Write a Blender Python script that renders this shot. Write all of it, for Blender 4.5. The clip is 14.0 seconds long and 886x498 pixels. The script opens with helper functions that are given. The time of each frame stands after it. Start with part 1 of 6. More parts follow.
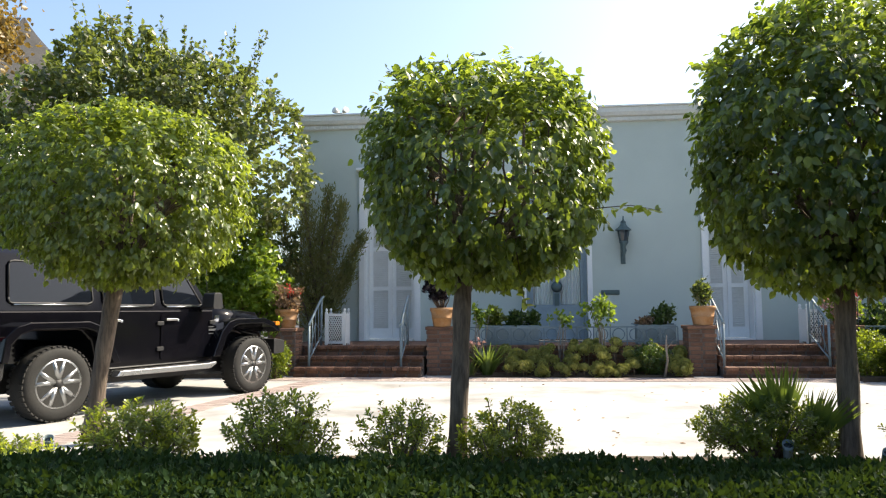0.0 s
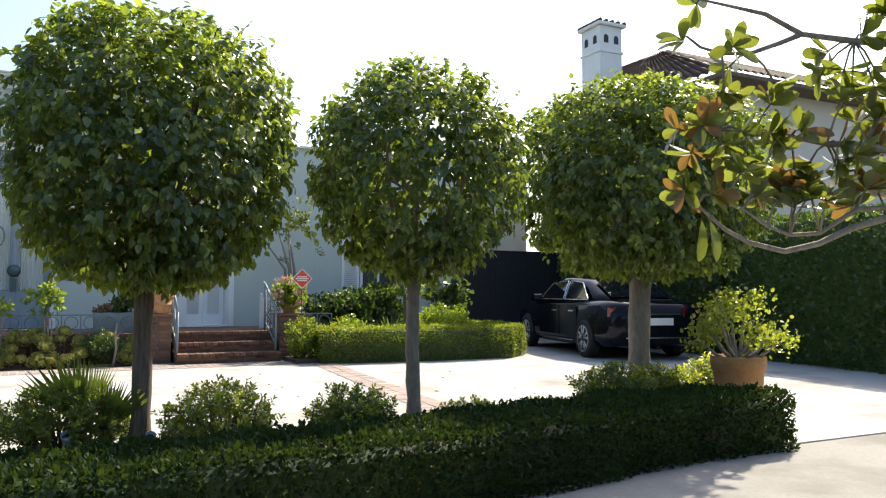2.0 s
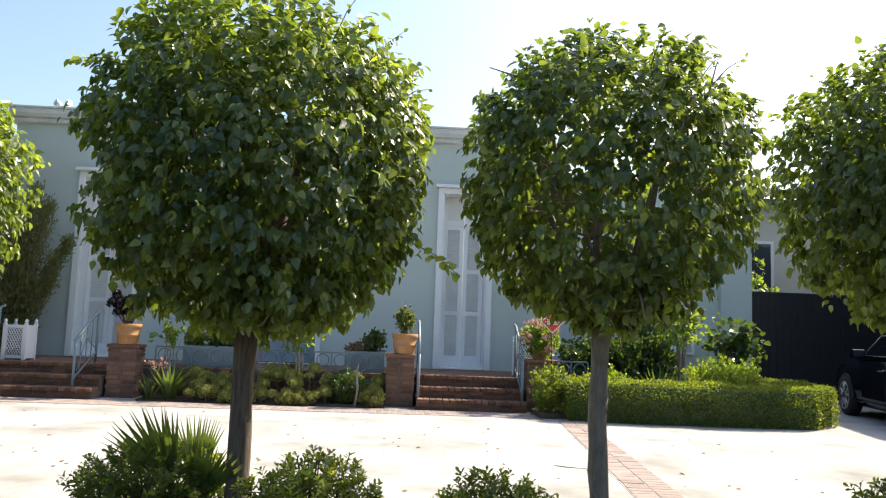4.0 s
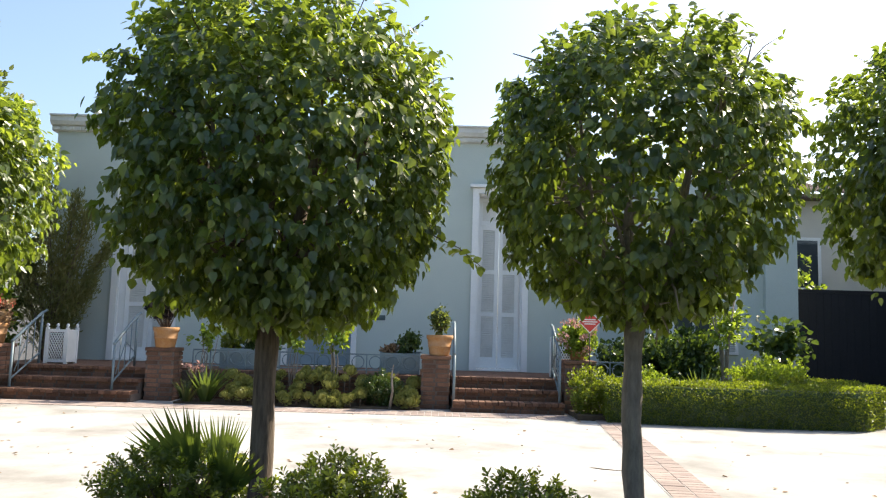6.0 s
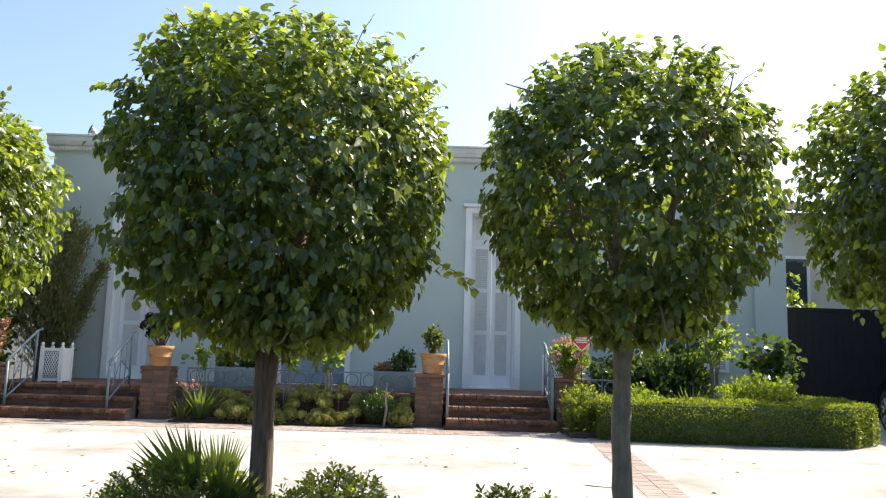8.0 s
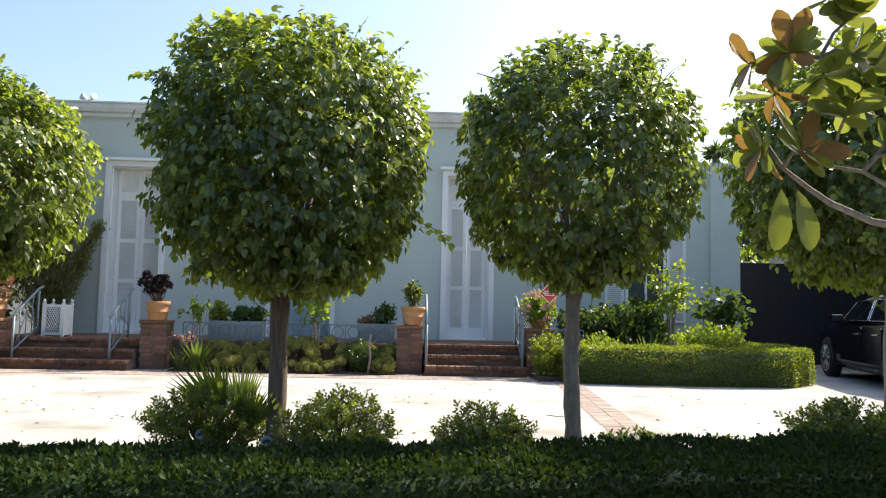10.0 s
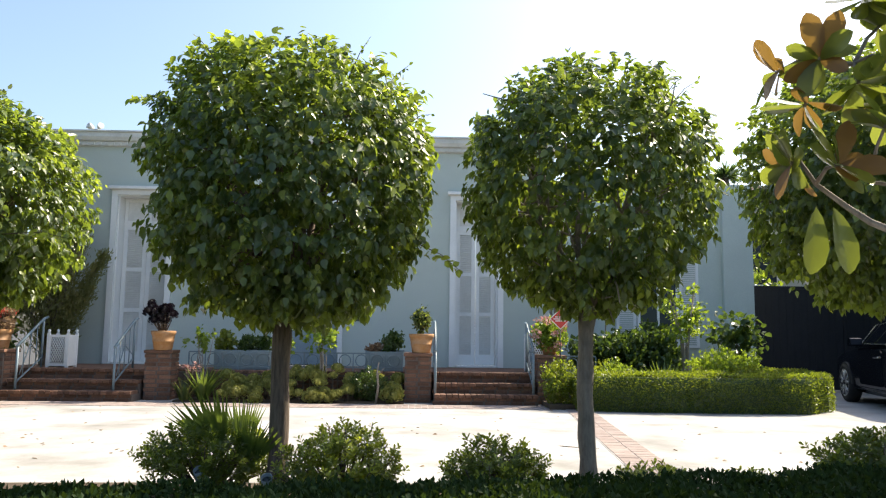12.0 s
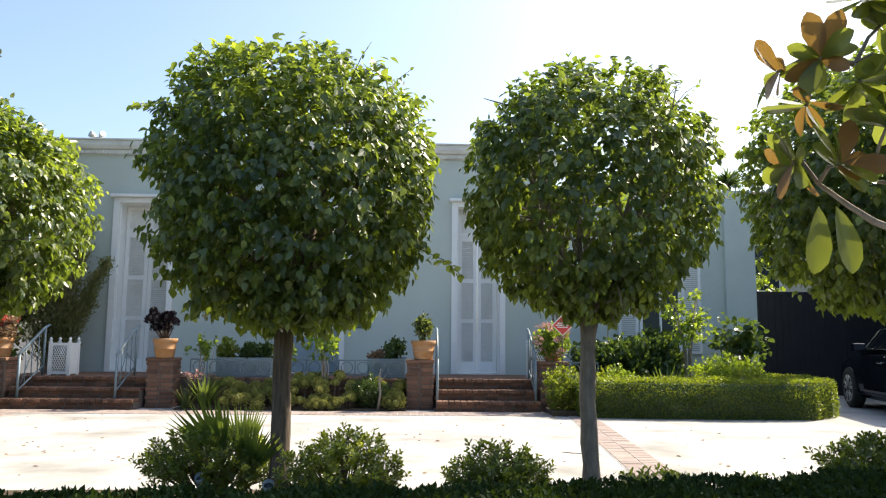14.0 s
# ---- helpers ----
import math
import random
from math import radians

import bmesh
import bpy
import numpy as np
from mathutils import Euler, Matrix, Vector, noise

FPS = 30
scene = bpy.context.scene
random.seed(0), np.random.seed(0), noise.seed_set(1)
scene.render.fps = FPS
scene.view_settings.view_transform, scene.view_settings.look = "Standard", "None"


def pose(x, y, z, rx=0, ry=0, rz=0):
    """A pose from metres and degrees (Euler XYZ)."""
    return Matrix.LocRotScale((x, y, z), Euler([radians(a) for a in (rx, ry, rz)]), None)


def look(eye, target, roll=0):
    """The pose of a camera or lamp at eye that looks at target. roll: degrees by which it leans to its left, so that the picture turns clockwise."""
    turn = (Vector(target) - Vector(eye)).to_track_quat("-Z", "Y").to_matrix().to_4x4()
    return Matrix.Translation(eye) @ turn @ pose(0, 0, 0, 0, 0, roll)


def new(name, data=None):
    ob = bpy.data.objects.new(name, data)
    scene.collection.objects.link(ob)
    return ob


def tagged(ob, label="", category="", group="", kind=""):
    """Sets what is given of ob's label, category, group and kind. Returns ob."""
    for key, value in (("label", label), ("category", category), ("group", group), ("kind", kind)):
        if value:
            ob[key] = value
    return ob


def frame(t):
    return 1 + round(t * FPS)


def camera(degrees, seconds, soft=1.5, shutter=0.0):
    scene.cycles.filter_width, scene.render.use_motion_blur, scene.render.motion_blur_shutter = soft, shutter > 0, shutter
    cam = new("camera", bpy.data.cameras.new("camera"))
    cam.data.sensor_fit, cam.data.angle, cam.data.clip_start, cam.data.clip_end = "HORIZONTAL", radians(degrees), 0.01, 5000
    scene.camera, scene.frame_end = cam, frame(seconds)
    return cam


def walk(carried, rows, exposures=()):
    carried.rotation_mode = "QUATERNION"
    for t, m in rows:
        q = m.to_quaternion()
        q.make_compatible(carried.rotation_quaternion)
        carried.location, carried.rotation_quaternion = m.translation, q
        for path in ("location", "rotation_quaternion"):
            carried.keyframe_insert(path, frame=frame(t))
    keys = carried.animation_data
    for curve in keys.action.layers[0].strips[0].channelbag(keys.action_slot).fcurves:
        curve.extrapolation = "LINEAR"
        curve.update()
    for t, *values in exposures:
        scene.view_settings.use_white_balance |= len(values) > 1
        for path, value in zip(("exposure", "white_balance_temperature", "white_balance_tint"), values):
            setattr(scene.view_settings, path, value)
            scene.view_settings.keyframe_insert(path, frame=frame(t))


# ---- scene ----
cam = camera(60.5, 14.0, soft=1.2)
EXPOSURES = [(0, 1.03, 6700, 7.5), (14, 1.03, 6700, 7.5)]
PATH = [
    (0, (1.157, -0.173, 1.168), (0.965, 1.811, 1.328), -0.4),
    (0.5, (1.339, -0.439, 1.187), (1.038, 1.534, 1.302), -0.5),
    (0.8, (1.575, -0.645, 1.201), (1.276, 1.329, 1.318), -0.7),
    (1, (1.77, -0.73, 1.235), (1.69, 1.265, 1.345), -0.6),
    (1.3, (2.087, -0.760, 1.262), (2.345, 1.219, 1.390), -0.7),
    (1.5, (2.269, -0.723, 1.24), (2.734, 1.217, 1.388), -0.7),
    (1.8, (2.638, -0.698, 1.255), (3.437, 1.131, 1.378), 0.2),
    (2, (2.839, -0.671, 1.234), (3.732, 1.115, 1.351), 0.2),
    (2.3, (3.139, -0.483, 1.205), (3.925, 1.352, 1.322), 0.6),
    (2.5, (3.251, -0.338, 1.223), (3.944, 1.534, 1.345), 0.4),
    (2.8, (3.595, -0.241, 1.212), (4.15, 1.669, 1.419), 0.5),
    (3, (3.72, -0.016, 1.235), (4.238, 1.906, 1.43), 0.5),
    (3.3, (4.001, 0.309, 1.316), (4.309, 2.276, 1.507), 2.5),
    (3.5, (4.194, 0.439, 1.326), (4.399, 2.418, 1.529), 2.6),
    (6, (4.386, 0.72, 1.277), (4.388, 2.708, 1.492), 1.7),
    (6.5, (4.381, 0.726, 1.277), (4.399, 2.716, 1.479), 1.8),
    (7, (4.385, 0.715, 1.285), (4.43, 2.7, 1.526), 1.5),
    (7.5, (4.383, 0.704, 1.306), (4.395, 2.686, 1.574), 1.7),
    (10, (4.312, -0.4, 1.181), (4.398, 1.592, 1.338), 1.2),
    (10.5, (4.34, -0.267, 1.195), (4.415, 1.727, 1.337), 0.9),
    (11, (4.334, -0.228, 1.195), (4.417, 1.761, 1.388), 0.9),
    (11.5, (4.333, -0.192, 1.203), (4.406, 1.795, 1.417), 0.9),
    (12, (4.335, -0.206, 1.2), (4.396, 1.78, 1.424), 0.7),
    (12.5, (4.345, -0.201, 1.192), (4.405, 1.785, 1.424), 0.5),
    (13, (4.345, -0.204, 1.18), (4.404, 1.781, 1.421), 0.6),
    (13.5, (4.339, -0.209, 1.185), (4.396, 1.775, 1.43), 0.6),
    (14, (4.338, -0.195, 1.182), (4.394, 1.79, 1.426), 0.5),
]
walk(cam, [(t, look(eye, target, roll)) for t, eye, target, roll in PATH], EXPOSURES)

# ---- world, sun ----
SUN_AZ, SUN_EL = 58.0, 45.5            # degrees to the right of +y, and above the horizon
world = bpy.data.worlds.new("world")
scene.world = world
world.use_nodes = True
wn = world.node_tree
sky = wn.nodes.new("ShaderNodeTexSky")
sky.sky_type, sky.sun_disc = "NISHITA", False
sky.sun_elevation, sky.sun_rotation = radians(SUN_EL), radians(SUN_AZ)
sky.air_density, sky.dust_density, sky.ozone_density = 1.0, 3.0, 2.2
wn.links.new(sky.outputs[0], wn.nodes["Background"].inputs[0])
wn.nodes["Background"].inputs[1].default_value = 0.15
lamp = bpy.data.lights.new("sun", "SUN")
lamp.energy, lamp.angle, lamp.color = 5.0, radians(0.53), (1.0, 0.89, 0.73)
sun = new("sun", lamp)
a, e = radians(SUN_AZ), radians(SUN_EL)
sun.matrix_world = look((30 * math.sin(a) * math.cos(e), 30 * math.cos(a) * math.cos(e), 30 * math.sin(e)), (0, 0, 0))


# ---- materials ----
def node(nt, kind, **kw):
    n = nt.nodes.new(kind)
    for k, v in kw.items():
        n.inputs[k.replace("_", " ")].default_value = v
    return n


def mix_color(nt, fac, c1, c2):
    m = nt.nodes.new("ShaderNodeMix")
    m.data_type = "RGBA"
    for sock, v in ((m.inputs[0], fac), (m.inputs[6], c1), (m.inputs[7], c2)):
        if isinstance(v, (int, float)):
            sock.default_value = v
        elif isinstance(v, tuple):
            sock.default_value = (*v, 1)
        else:
            nt.links.new(v, sock)
    return m.outputs[2]


def ramp(nt, src, lo, hi):
    r = nt.nodes.new("ShaderNodeMapRange")
    r.inputs[1].default_value, r.inputs[2].default_value = lo, hi
    nt.links.new(src, r.inputs[0])
    return r.outputs[0]


def noise_tex(nt, scale, detail=4, rough=0.6, stretch=None):
    co = nt.nodes.new("ShaderNodeNewGeometry").outputs["Position"]
    if stretch:
        mp = nt.nodes.new("ShaderNodeMapping")
        mp.inputs["Scale"].default_value = stretch
        nt.links.new(co, mp.inputs[0])
        co = mp.outputs[0]
    n = node(nt, "ShaderNodeTexNoise", Scale=scale, Detail=detail, Roughness=rough)
    nt.links.new(co, n.inputs["Vector"])
    return n.outputs[0]


def surface(name, c1, c2, rough=0.7, metal=0.0, big=1.5, fine=40.0, stain=None, stain_amount=0.5, bump=0.15, stretch=None, vary=0.0, spec=0.5, coat=0.0):
    """A worn surface: two colours mixed by a large and a fine noise, stains, fine relief."""
    m = bpy.data.materials.new(name)
    m.use_nodes = True
    nt = m.node_tree
    p = nt.nodes["Principled BSDF"]
    g = noise_tex(nt, fine, 5, 0.65, stretch)
    b = noise_tex(nt, big, 4, 0.6, stretch)
    col = mix_color(nt, ramp(nt, g, 0.3, 0.7), c1, c2)
    if stain:
        s = nt.nodes.new("ShaderNodeMath")
        s.operation = "MULTIPLY"
        nt.links.new(ramp(nt, b, 0.48, 0.72), s.inputs[0])
        s.inputs[1].default_value = stain_amount
        col = mix_color(nt, s.outputs[0], col, stain)
    if vary:
        h = node(nt, "ShaderNodeHueSaturation")
        info = nt.nodes.new("ShaderNodeObjectInfo")
        v = nt.nodes.new("ShaderNodeMapRange")
        v.inputs[3].default_value, v.inputs[4].default_value = 1 - vary, 1 + vary
        nt.links.new(info.outputs["Random"], v.inputs[0])
        nt.links.new(v.outputs[0], h.inputs["Value"])
        nt.links.new(col, h.inputs["Color"])
        col = h.outputs[0]
    nt.links.new(col, p.inputs["Base Color"])
    rr = nt.nodes.new("ShaderNodeMapRange")
    rr.inputs[3].default_value, rr.inputs[4].default_value = max(rough - 0.1, 0.02), min(rough + 0.12, 1)
    nt.links.new(b, rr.inputs[0])
    nt.links.new(rr.outputs[0], p.inputs["Roughness"])
    p.inputs["Metallic"].default_value = metal
    p.inputs["Specular IOR Level"].default_value = spec
    p.inputs["Coat Weight"].default_value = coat
    p.inputs["Coat Roughness"].default_value = 0.05
    if bump:
        bp = node(nt, "ShaderNodeBump", Strength=bump, Distance=0.01)
        nt.links.new(g, bp.inputs["Height"])
        nt.links.new(bp.outputs[0], p.inputs["Normal"])
    return m


def leafy(name, dark, light, tip, through_col, rough=0.42, through_amount=0.35, spec=0.5):
    """A leaf: glossy skin over a body that lets light through; each leaf has a shade of its own."""
    m = bpy.data.materials.new(name)
    m.use_nodes = True
    nt = m.node_tree
    p = nt.nodes["Principled BSDF"]
    isl = nt.nodes.new("ShaderNodeNewGeometry").outputs["Random Per Island"]
    big = noise_tex(nt, 2.2, 3)
    col = mix_color(nt, isl, dark, light)
    col = mix_color(nt, ramp(nt, big, 0.35, 0.75), col, mix_color(nt, isl, light, tip))
    odd = nt.nodes.new("ShaderNodeMath")
    odd.operation = "GREATER_THAN"
    odd.inputs[1].default_value = 0.91
    nt.links.new(isl, odd.inputs[0])
    col = mix_color(nt, odd.outputs[0], col, tip)
    nt.links.new(col, p.inputs["Base Color"])
    p.inputs["Roughness"].default_value = rough
    p.inputs["Specular IOR Level"].default_value = spec
    tr = nt.nodes.new("ShaderNodeBsdfTranslucent")
    nt.links.new(mix_color(nt, isl, through_col, tuple(0.75 * v for v in through_col)), tr.inputs[0])
    mx = nt.nodes.new("ShaderNodeMixShader")
    mx.inputs[0].default_value = through_amount
    nt.links.new(p.outputs[0], mx.inputs[1])
    nt.links.new(tr.outputs[0], mx.inputs[2])
    nt.links.new(mx.outputs[0], nt.nodes["Material Output"].inputs[0])
    return m


def glassy(name, colour, rough=0.03, alpha_tint=None):
    m = bpy.data.materials.new(name)
    m.use_nodes = True
    nt = m.node_tree
    p = nt.nodes["Principled BSDF"]
    p.inputs["Base Color"].default_value = (*colour, 1)
    p.inputs["Roughness"].default_value = rough
    p.inputs["Specular IOR Level"].default_value = 0.6
    if alpha_tint:
        p.inputs["Transmission Weight"].default_value = alpha_tint
    return m


def thin_glass(name):
    m = bpy.data.materials.new(name)
    m.use_nodes = True
    nt = m.node_tree
    tr, gl, mx = nt.nodes.new("ShaderNodeBsdfTransparent"), nt.nodes.new("ShaderNodeBsdfGlossy"), nt.nodes.new("ShaderNodeMixShader")
    tr.inputs[0].default_value = (0.975, 0.985, 0.985, 1)
    gl.inputs["Roughness"].default_value = 0.03
    mx.inputs[0].default_value = 0.05
    for a0, b0 in ((tr.outputs[0], mx.inputs[1]), (gl.outputs[0], mx.inputs[2]), (mx.outputs[0], nt.nodes["Material Output"].inputs[0])):
        nt.links.new(a0, b0)
    return m


CLEAR = thin_glass("clear_pane")
STUCCO = surface("stucco", (0.455, 0.515, 0.475), (0.535, 0.585, 0.54), 0.85, big=0.5, fine=55, stain=(0.39, 0.44, 0.41), stain_amount=0.45, bump=0.35)
TRIM = surface("white_paint", (0.74, 0.75, 0.74), (0.82, 0.82, 0.80), 0.5, big=2.0, fine=30, stain=(0.6, 0.61, 0.6), stain_amount=0.35, bump=0.06)
CORNICE = surface("cornice_paint", (0.62, 0.63, 0.60), (0.72, 0.72, 0.69), 0.6, big=1.5, fine=25, stain=(0.4, 0.4, 0.38), stain_amount=0.5, bump=0.1)
LOUVRE = surface("louvre_paint", (0.66, 0.66, 0.62), (0.74, 0.73, 0.70), 0.55, big=2.5, fine=30, stain=(0.5, 0.48, 0.44), stain_amount=0.4, bump=0.06)
BLUE_DOOR = surface("blue_door_paint", (0.235, 0.305, 0.35), (0.29, 0.355, 0.39), 0.45, big=2.0, fine=30, stain=(0.15, 0.21, 0.26), bump=0.05)
RAIL = surface("pale_blue_iron", (0.145, 0.205, 0.24), (0.19, 0.25, 0.28), 0.45, big=6, fine=50, stain=(0.22, 0.2, 0.18), stain_amount=0.4, bump=0.08)
CONCRETE = surface("concrete", (0.36, 0.355, 0.347), (0.43, 0.425, 0.415), 0.9, big=0.8, fine=28, stain=(0.20, 0.193, 0.18), stain_amount=0.9, bump=0.15, spec=0.2)
SIDEWALK = surface("sidewalk", (0.225, 0.22, 0.21), (0.275, 0.27, 0.258), 0.92, big=0.9, fine=30, stain=(0.15, 0.143, 0.128), stain_amount=0.7, bump=0.2, spec=0.2)
ASPHALT = surface("asphalt", (0.045, 0.045, 0.047), (0.065, 0.064, 0.063), 0.9, big=0.4, fine=60, stain=(0.035, 0.035, 0.035), bump=0.3)
SOIL = surface("soil", (0.05, 0.035, 0.022), (0.09, 0.065, 0.04), 0.95, big=2, fine=18, stain=(0.14, 0.10, 0.06), bump=0.8)
BRICK = surface("brick", (0.13, 0.064, 0.040), (0.215, 0.115, 0.072), 0.88, big=5, fine=45, stain=(0.065, 0.046, 0.038), stain_amount=0.6, bump=0.4, vary=0.35)
PAVER = surface("paver", (0.275, 0.22, 0.204), (0.325, 0.27, 0.25), 0.9, big=3, fine=40, stain=(0.36, 0.32, 0.29), stain_amount=0.6, bump=0.3, vary=0.12, spec=0.2)
MORTAR = surface("mortar", (0.10, 0.078, 0.066), (0.15, 0.118, 0.10), 0.95, big=3, fine=40, bump=0.4)
BARK = surface("bark", (0.055, 0.040, 0.029), (0.225, 0.172, 0.130), 0.95, big=5, fine=42, stain=(0.07, 0.06, 0.045), bump=1.0, stretch=(1, 1, 0.13))
PALE_BARK = surface("pale_bark", (0.17, 0.145, 0.12), (0.31, 0.27, 0.22), 0.95, big=6, fine=36, stain=(0.08, 0.075, 0.06), bump=0.8, stretch=(1, 1, 0.3))
TERRACOTTA = surface("terracotta", (0.34, 0.158, 0.058), (0.42, 0.225, 0.088), 0.85, big=6, fine=40, stain=(0.46, 0.34, 0.24), stain_amount=0.45, bump=0.15)
BLACK_PAINT = surface("black_car_paint", (0.003, 0.003, 0.005), (0.005, 0.005, 0.007), 0.09, big=1.2, fine=8, bump=0, spec=0.2)
NAVY_PAINT = surface("dark_car_paint", (0.004, 0.005, 0.009), (0.006, 0.008, 0.012), 0.09, big=1.2, fine=8, bump=0, spec=0.2)
PLASTIC = surface("black_plastic", (0.011, 0.011, 0.012), (0.019, 0.019, 0.020), 0.55, big=4, fine=60, bump=0.1)
TYRE = surface("tyre_rubber", (0.010, 0.010, 0.010), (0.018, 0.018, 0.017), 0.8, big=6, fine=60, stain=(0.035, 0.03, 0.026), stain_amount=0.4, bump=0.2)
ALLOY = surface("alloy", (0.36, 0.37, 0.38), (0.46, 0.47, 0.48), 0.28, metal=0.9, big=5, fine=40, bump=0.02)
CHROME = surface("chrome", (0.8, 0.8, 0.8), (0.86, 0.86, 0.86), 0.1, metal=1.0, bump=0)
CAR_GLASS = glassy("car_glass", (0.006, 0.008, 0.012), 0.02)
CAR_GLASS.node_tree.nodes["Principled BSDF"].inputs["Specular IOR Level"].default_value = 0.32
PANE = glassy("window_pane", (0.05, 0.06, 0.07), 0.03)
RED_LAMP = glassy("red_lens", (0.17, 0.007, 0.010), 0.12)
AMBER = glassy("amber_lens", (0.75, 0.22, 0.02), 0.15)
GATE = surface("dark_gate", (0.007, 0.008, 0.011), (0.012, 0.013, 0.017), 0.75, big=1.5, fine=30, bump=0.1)
CREAM = surface("cream_stucco", (0.55, 0.52, 0.46), (0.63, 0.60, 0.53), 0.85, big=0.6, fine=50, stain=(0.45, 0.42, 0.37), bump=0.3)
ROOF_TILE = surface("roof_tile", (0.060, 0.042, 0.034), (0.11, 0.075, 0.06), 0.9, big=3, fine=30, stain=(0.04, 0.034, 0.03), bump=0.3, spec=0.2)
GREY_SHINGLE = surface("grey_shingle", (0.018, 0.018, 0.019), (0.036, 0.035, 0.035), 0.95, big=3, fine=30, bump=0.3, vary=0.3)
BRONZE = surface("bronze_relief", (0.10, 0.045, 0.025), (0.17, 0.08, 0.045), 0.6, big=9, fine=40, bump=0.4)
IRON_DARK = surface("verdigris_iron", (0.06, 0.095, 0.10), (0.11, 0.155, 0.155), 0.5, metal=0.3, big=9, fine=50, bump=0.2)
RED_SIGN = surface("red_sign", (0.55, 0.05, 0.04), (0.62, 0.07, 0.05), 0.45, big=4, fine=20, bump=0)
WHITE_SIGN = surface("sign_white", (0.7, 0.68, 0.64), (0.78, 0.76, 0.72), 0.5, big=4, fine=20, bump=0)

PEAR = leafy("pear_leaf", (0.010, 0.030, 0.015), (0.036, 0.074, 0.027), (0.17, 0.21, 0.045), (0.42, 0.56, 0.055), 0.36, 0.29, 0.6)
PEAR_YELLOW = leafy("pear_leaf_light", (0.020, 0.044, 0.012), (0.052, 0.090, 0.022), (0.21, 0.24, 0.045), (0.50, 0.62, 0.055), 0.34, 0.31, 0.8)
# Paler pear leaf: sunlight on the crown tops is put into this colour.
PEAR_SUNLIT = leafy("pear_leaf_new", (0.060, 0.105, 0.026), (0.115, 0.165, 0.036), (0.26, 0.29, 0.055), (0.62, 0.76, 0.07), 0.36, 0.38, 0.6)
# Front hedge's box leaf, darkened so its colour carries part of the tree shade.
BOX_SHADED = leafy("box_leaf", (0.008, 0.022, 0.008), (0.015, 0.034, 0.010), (0.026, 0.050, 0.013), (0.16, 0.26, 0.03), 0.6, 0.10, 0.1)
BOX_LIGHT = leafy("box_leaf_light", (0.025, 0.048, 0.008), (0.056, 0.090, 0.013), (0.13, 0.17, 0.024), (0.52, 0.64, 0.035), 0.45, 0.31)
SHRUB = leafy("shrub_leaf", (0.013, 0.030, 0.007), (0.042, 0.070, 0.013), (0.22, 0.25, 0.045), (0.58, 0.68, 0.05), 0.36, 0.36, 0.6)
# Bright shrub-tip leaf: the sun on the tips is in its colour.
SUNLIT_TIP = leafy("young_leaf", (0.16, 0.21, 0.03), (0.28, 0.33, 0.045), (0.42, 0.42, 0.06), (0.78, 0.86, 0.07), 0.36, 0.45, 0.6)
SHRUB_MID = leafy("mid_leaf", (0.011, 0.027, 0.008), (0.036, 0.062, 0.013), (0.20, 0.23, 0.04), (0.46, 0.58, 0.045), 0.36, 0.32, 0.5)
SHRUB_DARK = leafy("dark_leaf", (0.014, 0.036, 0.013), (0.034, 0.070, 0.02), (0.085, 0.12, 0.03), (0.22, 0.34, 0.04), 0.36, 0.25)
OLIVE_LEAF = leafy("olive_leaf", (0.024, 0.048, 0.015), (0.062, 0.092, 0.026), (0.17, 0.15, 0.05), (0.36, 0.44, 0.07), 0.38, 0.32, 0.7)
BRIGHT = leafy("bright_leaf", (0.042, 0.085, 0.014), (0.090, 0.155, 0.023), (0.19, 0.25, 0.038), (0.50, 0.66, 0.05), 0.36, 0.38)
MAGNOLIA = leafy("magnolia_leaf", (0.022, 0.042, 0.012), (0.060, 0.080, 0.018), (0.13, 0.12, 0.03), (0.36, 0.42, 0.05), 0.28, 0.32)
MAGNOLIA_RUST = leafy("magnolia_leaf_rust", (0.085, 0.045, 0.017), (0.14, 0.078, 0.026), (0.20, 0.13, 0.04), (0.34, 0.20, 0.04), 0.42, 0.30)
SUCCULENT = leafy("succulent_leaf", (0.13, 0.155, 0.045), (0.27, 0.275, 0.078), (0.48, 0.45, 0.13), (0.5, 0.5, 0.13), 0.5, 0.25)
DARK_ROSETTE = leafy("dark_rosette_leaf", (0.008, 0.008, 0.012), (0.016, 0.012, 0.018), (0.028, 0.020, 0.026), (0.04, 0.02, 0.03), 0.30, 0.08)
PALM = leafy("palm_leaf", (0.030, 0.062, 0.018), (0.060, 0.100, 0.026), (0.10, 0.14, 0.03), (0.34, 0.46, 0.06), 0.38, 0.28)
JUNIPER = leafy("juniper_leaf", (0.070, 0.088, 0.030), (0.15, 0.15, 0.055), (0.25, 0.21, 0.08), (0.36, 0.40, 0.08), 0.5, 0.35)
TROUGH = surface("trough_paint", (0.20, 0.26, 0.28), (0.26, 0.32, 0.34), 0.7, big=3, fine=40, stain=(0.15, 0.19, 0.2), bump=0.15)
PINK = leafy("pink_petal", (0.45, 0.24, 0.22), (0.55, 0.38, 0.32), (0.62, 0.50, 0.40), (0.6, 0.25, 0.22), 0.5, 0.35)
RED_PETAL = leafy("red_petal", (0.5, 0.03, 0.03), (0.6, 0.06, 0.05), (0.5, 0.15, 0.1), (0.6, 0.08, 0.06), 0.5, 0.35)
AUTUMN = leafy("autumn_leaf", (0.13, 0.085, 0.022), (0.20, 0.13, 0.035), (0.26, 0.20, 0.05), (0.42, 0.27, 0.05), 0.45, 0.35)
DRY = leafy("dry_leaf", (0.16, 0.09, 0.05), (0.26, 0.16, 0.09), (0.34, 0.24, 0.14), (0.3, 0.2, 0.1), 0.6, 0.25)


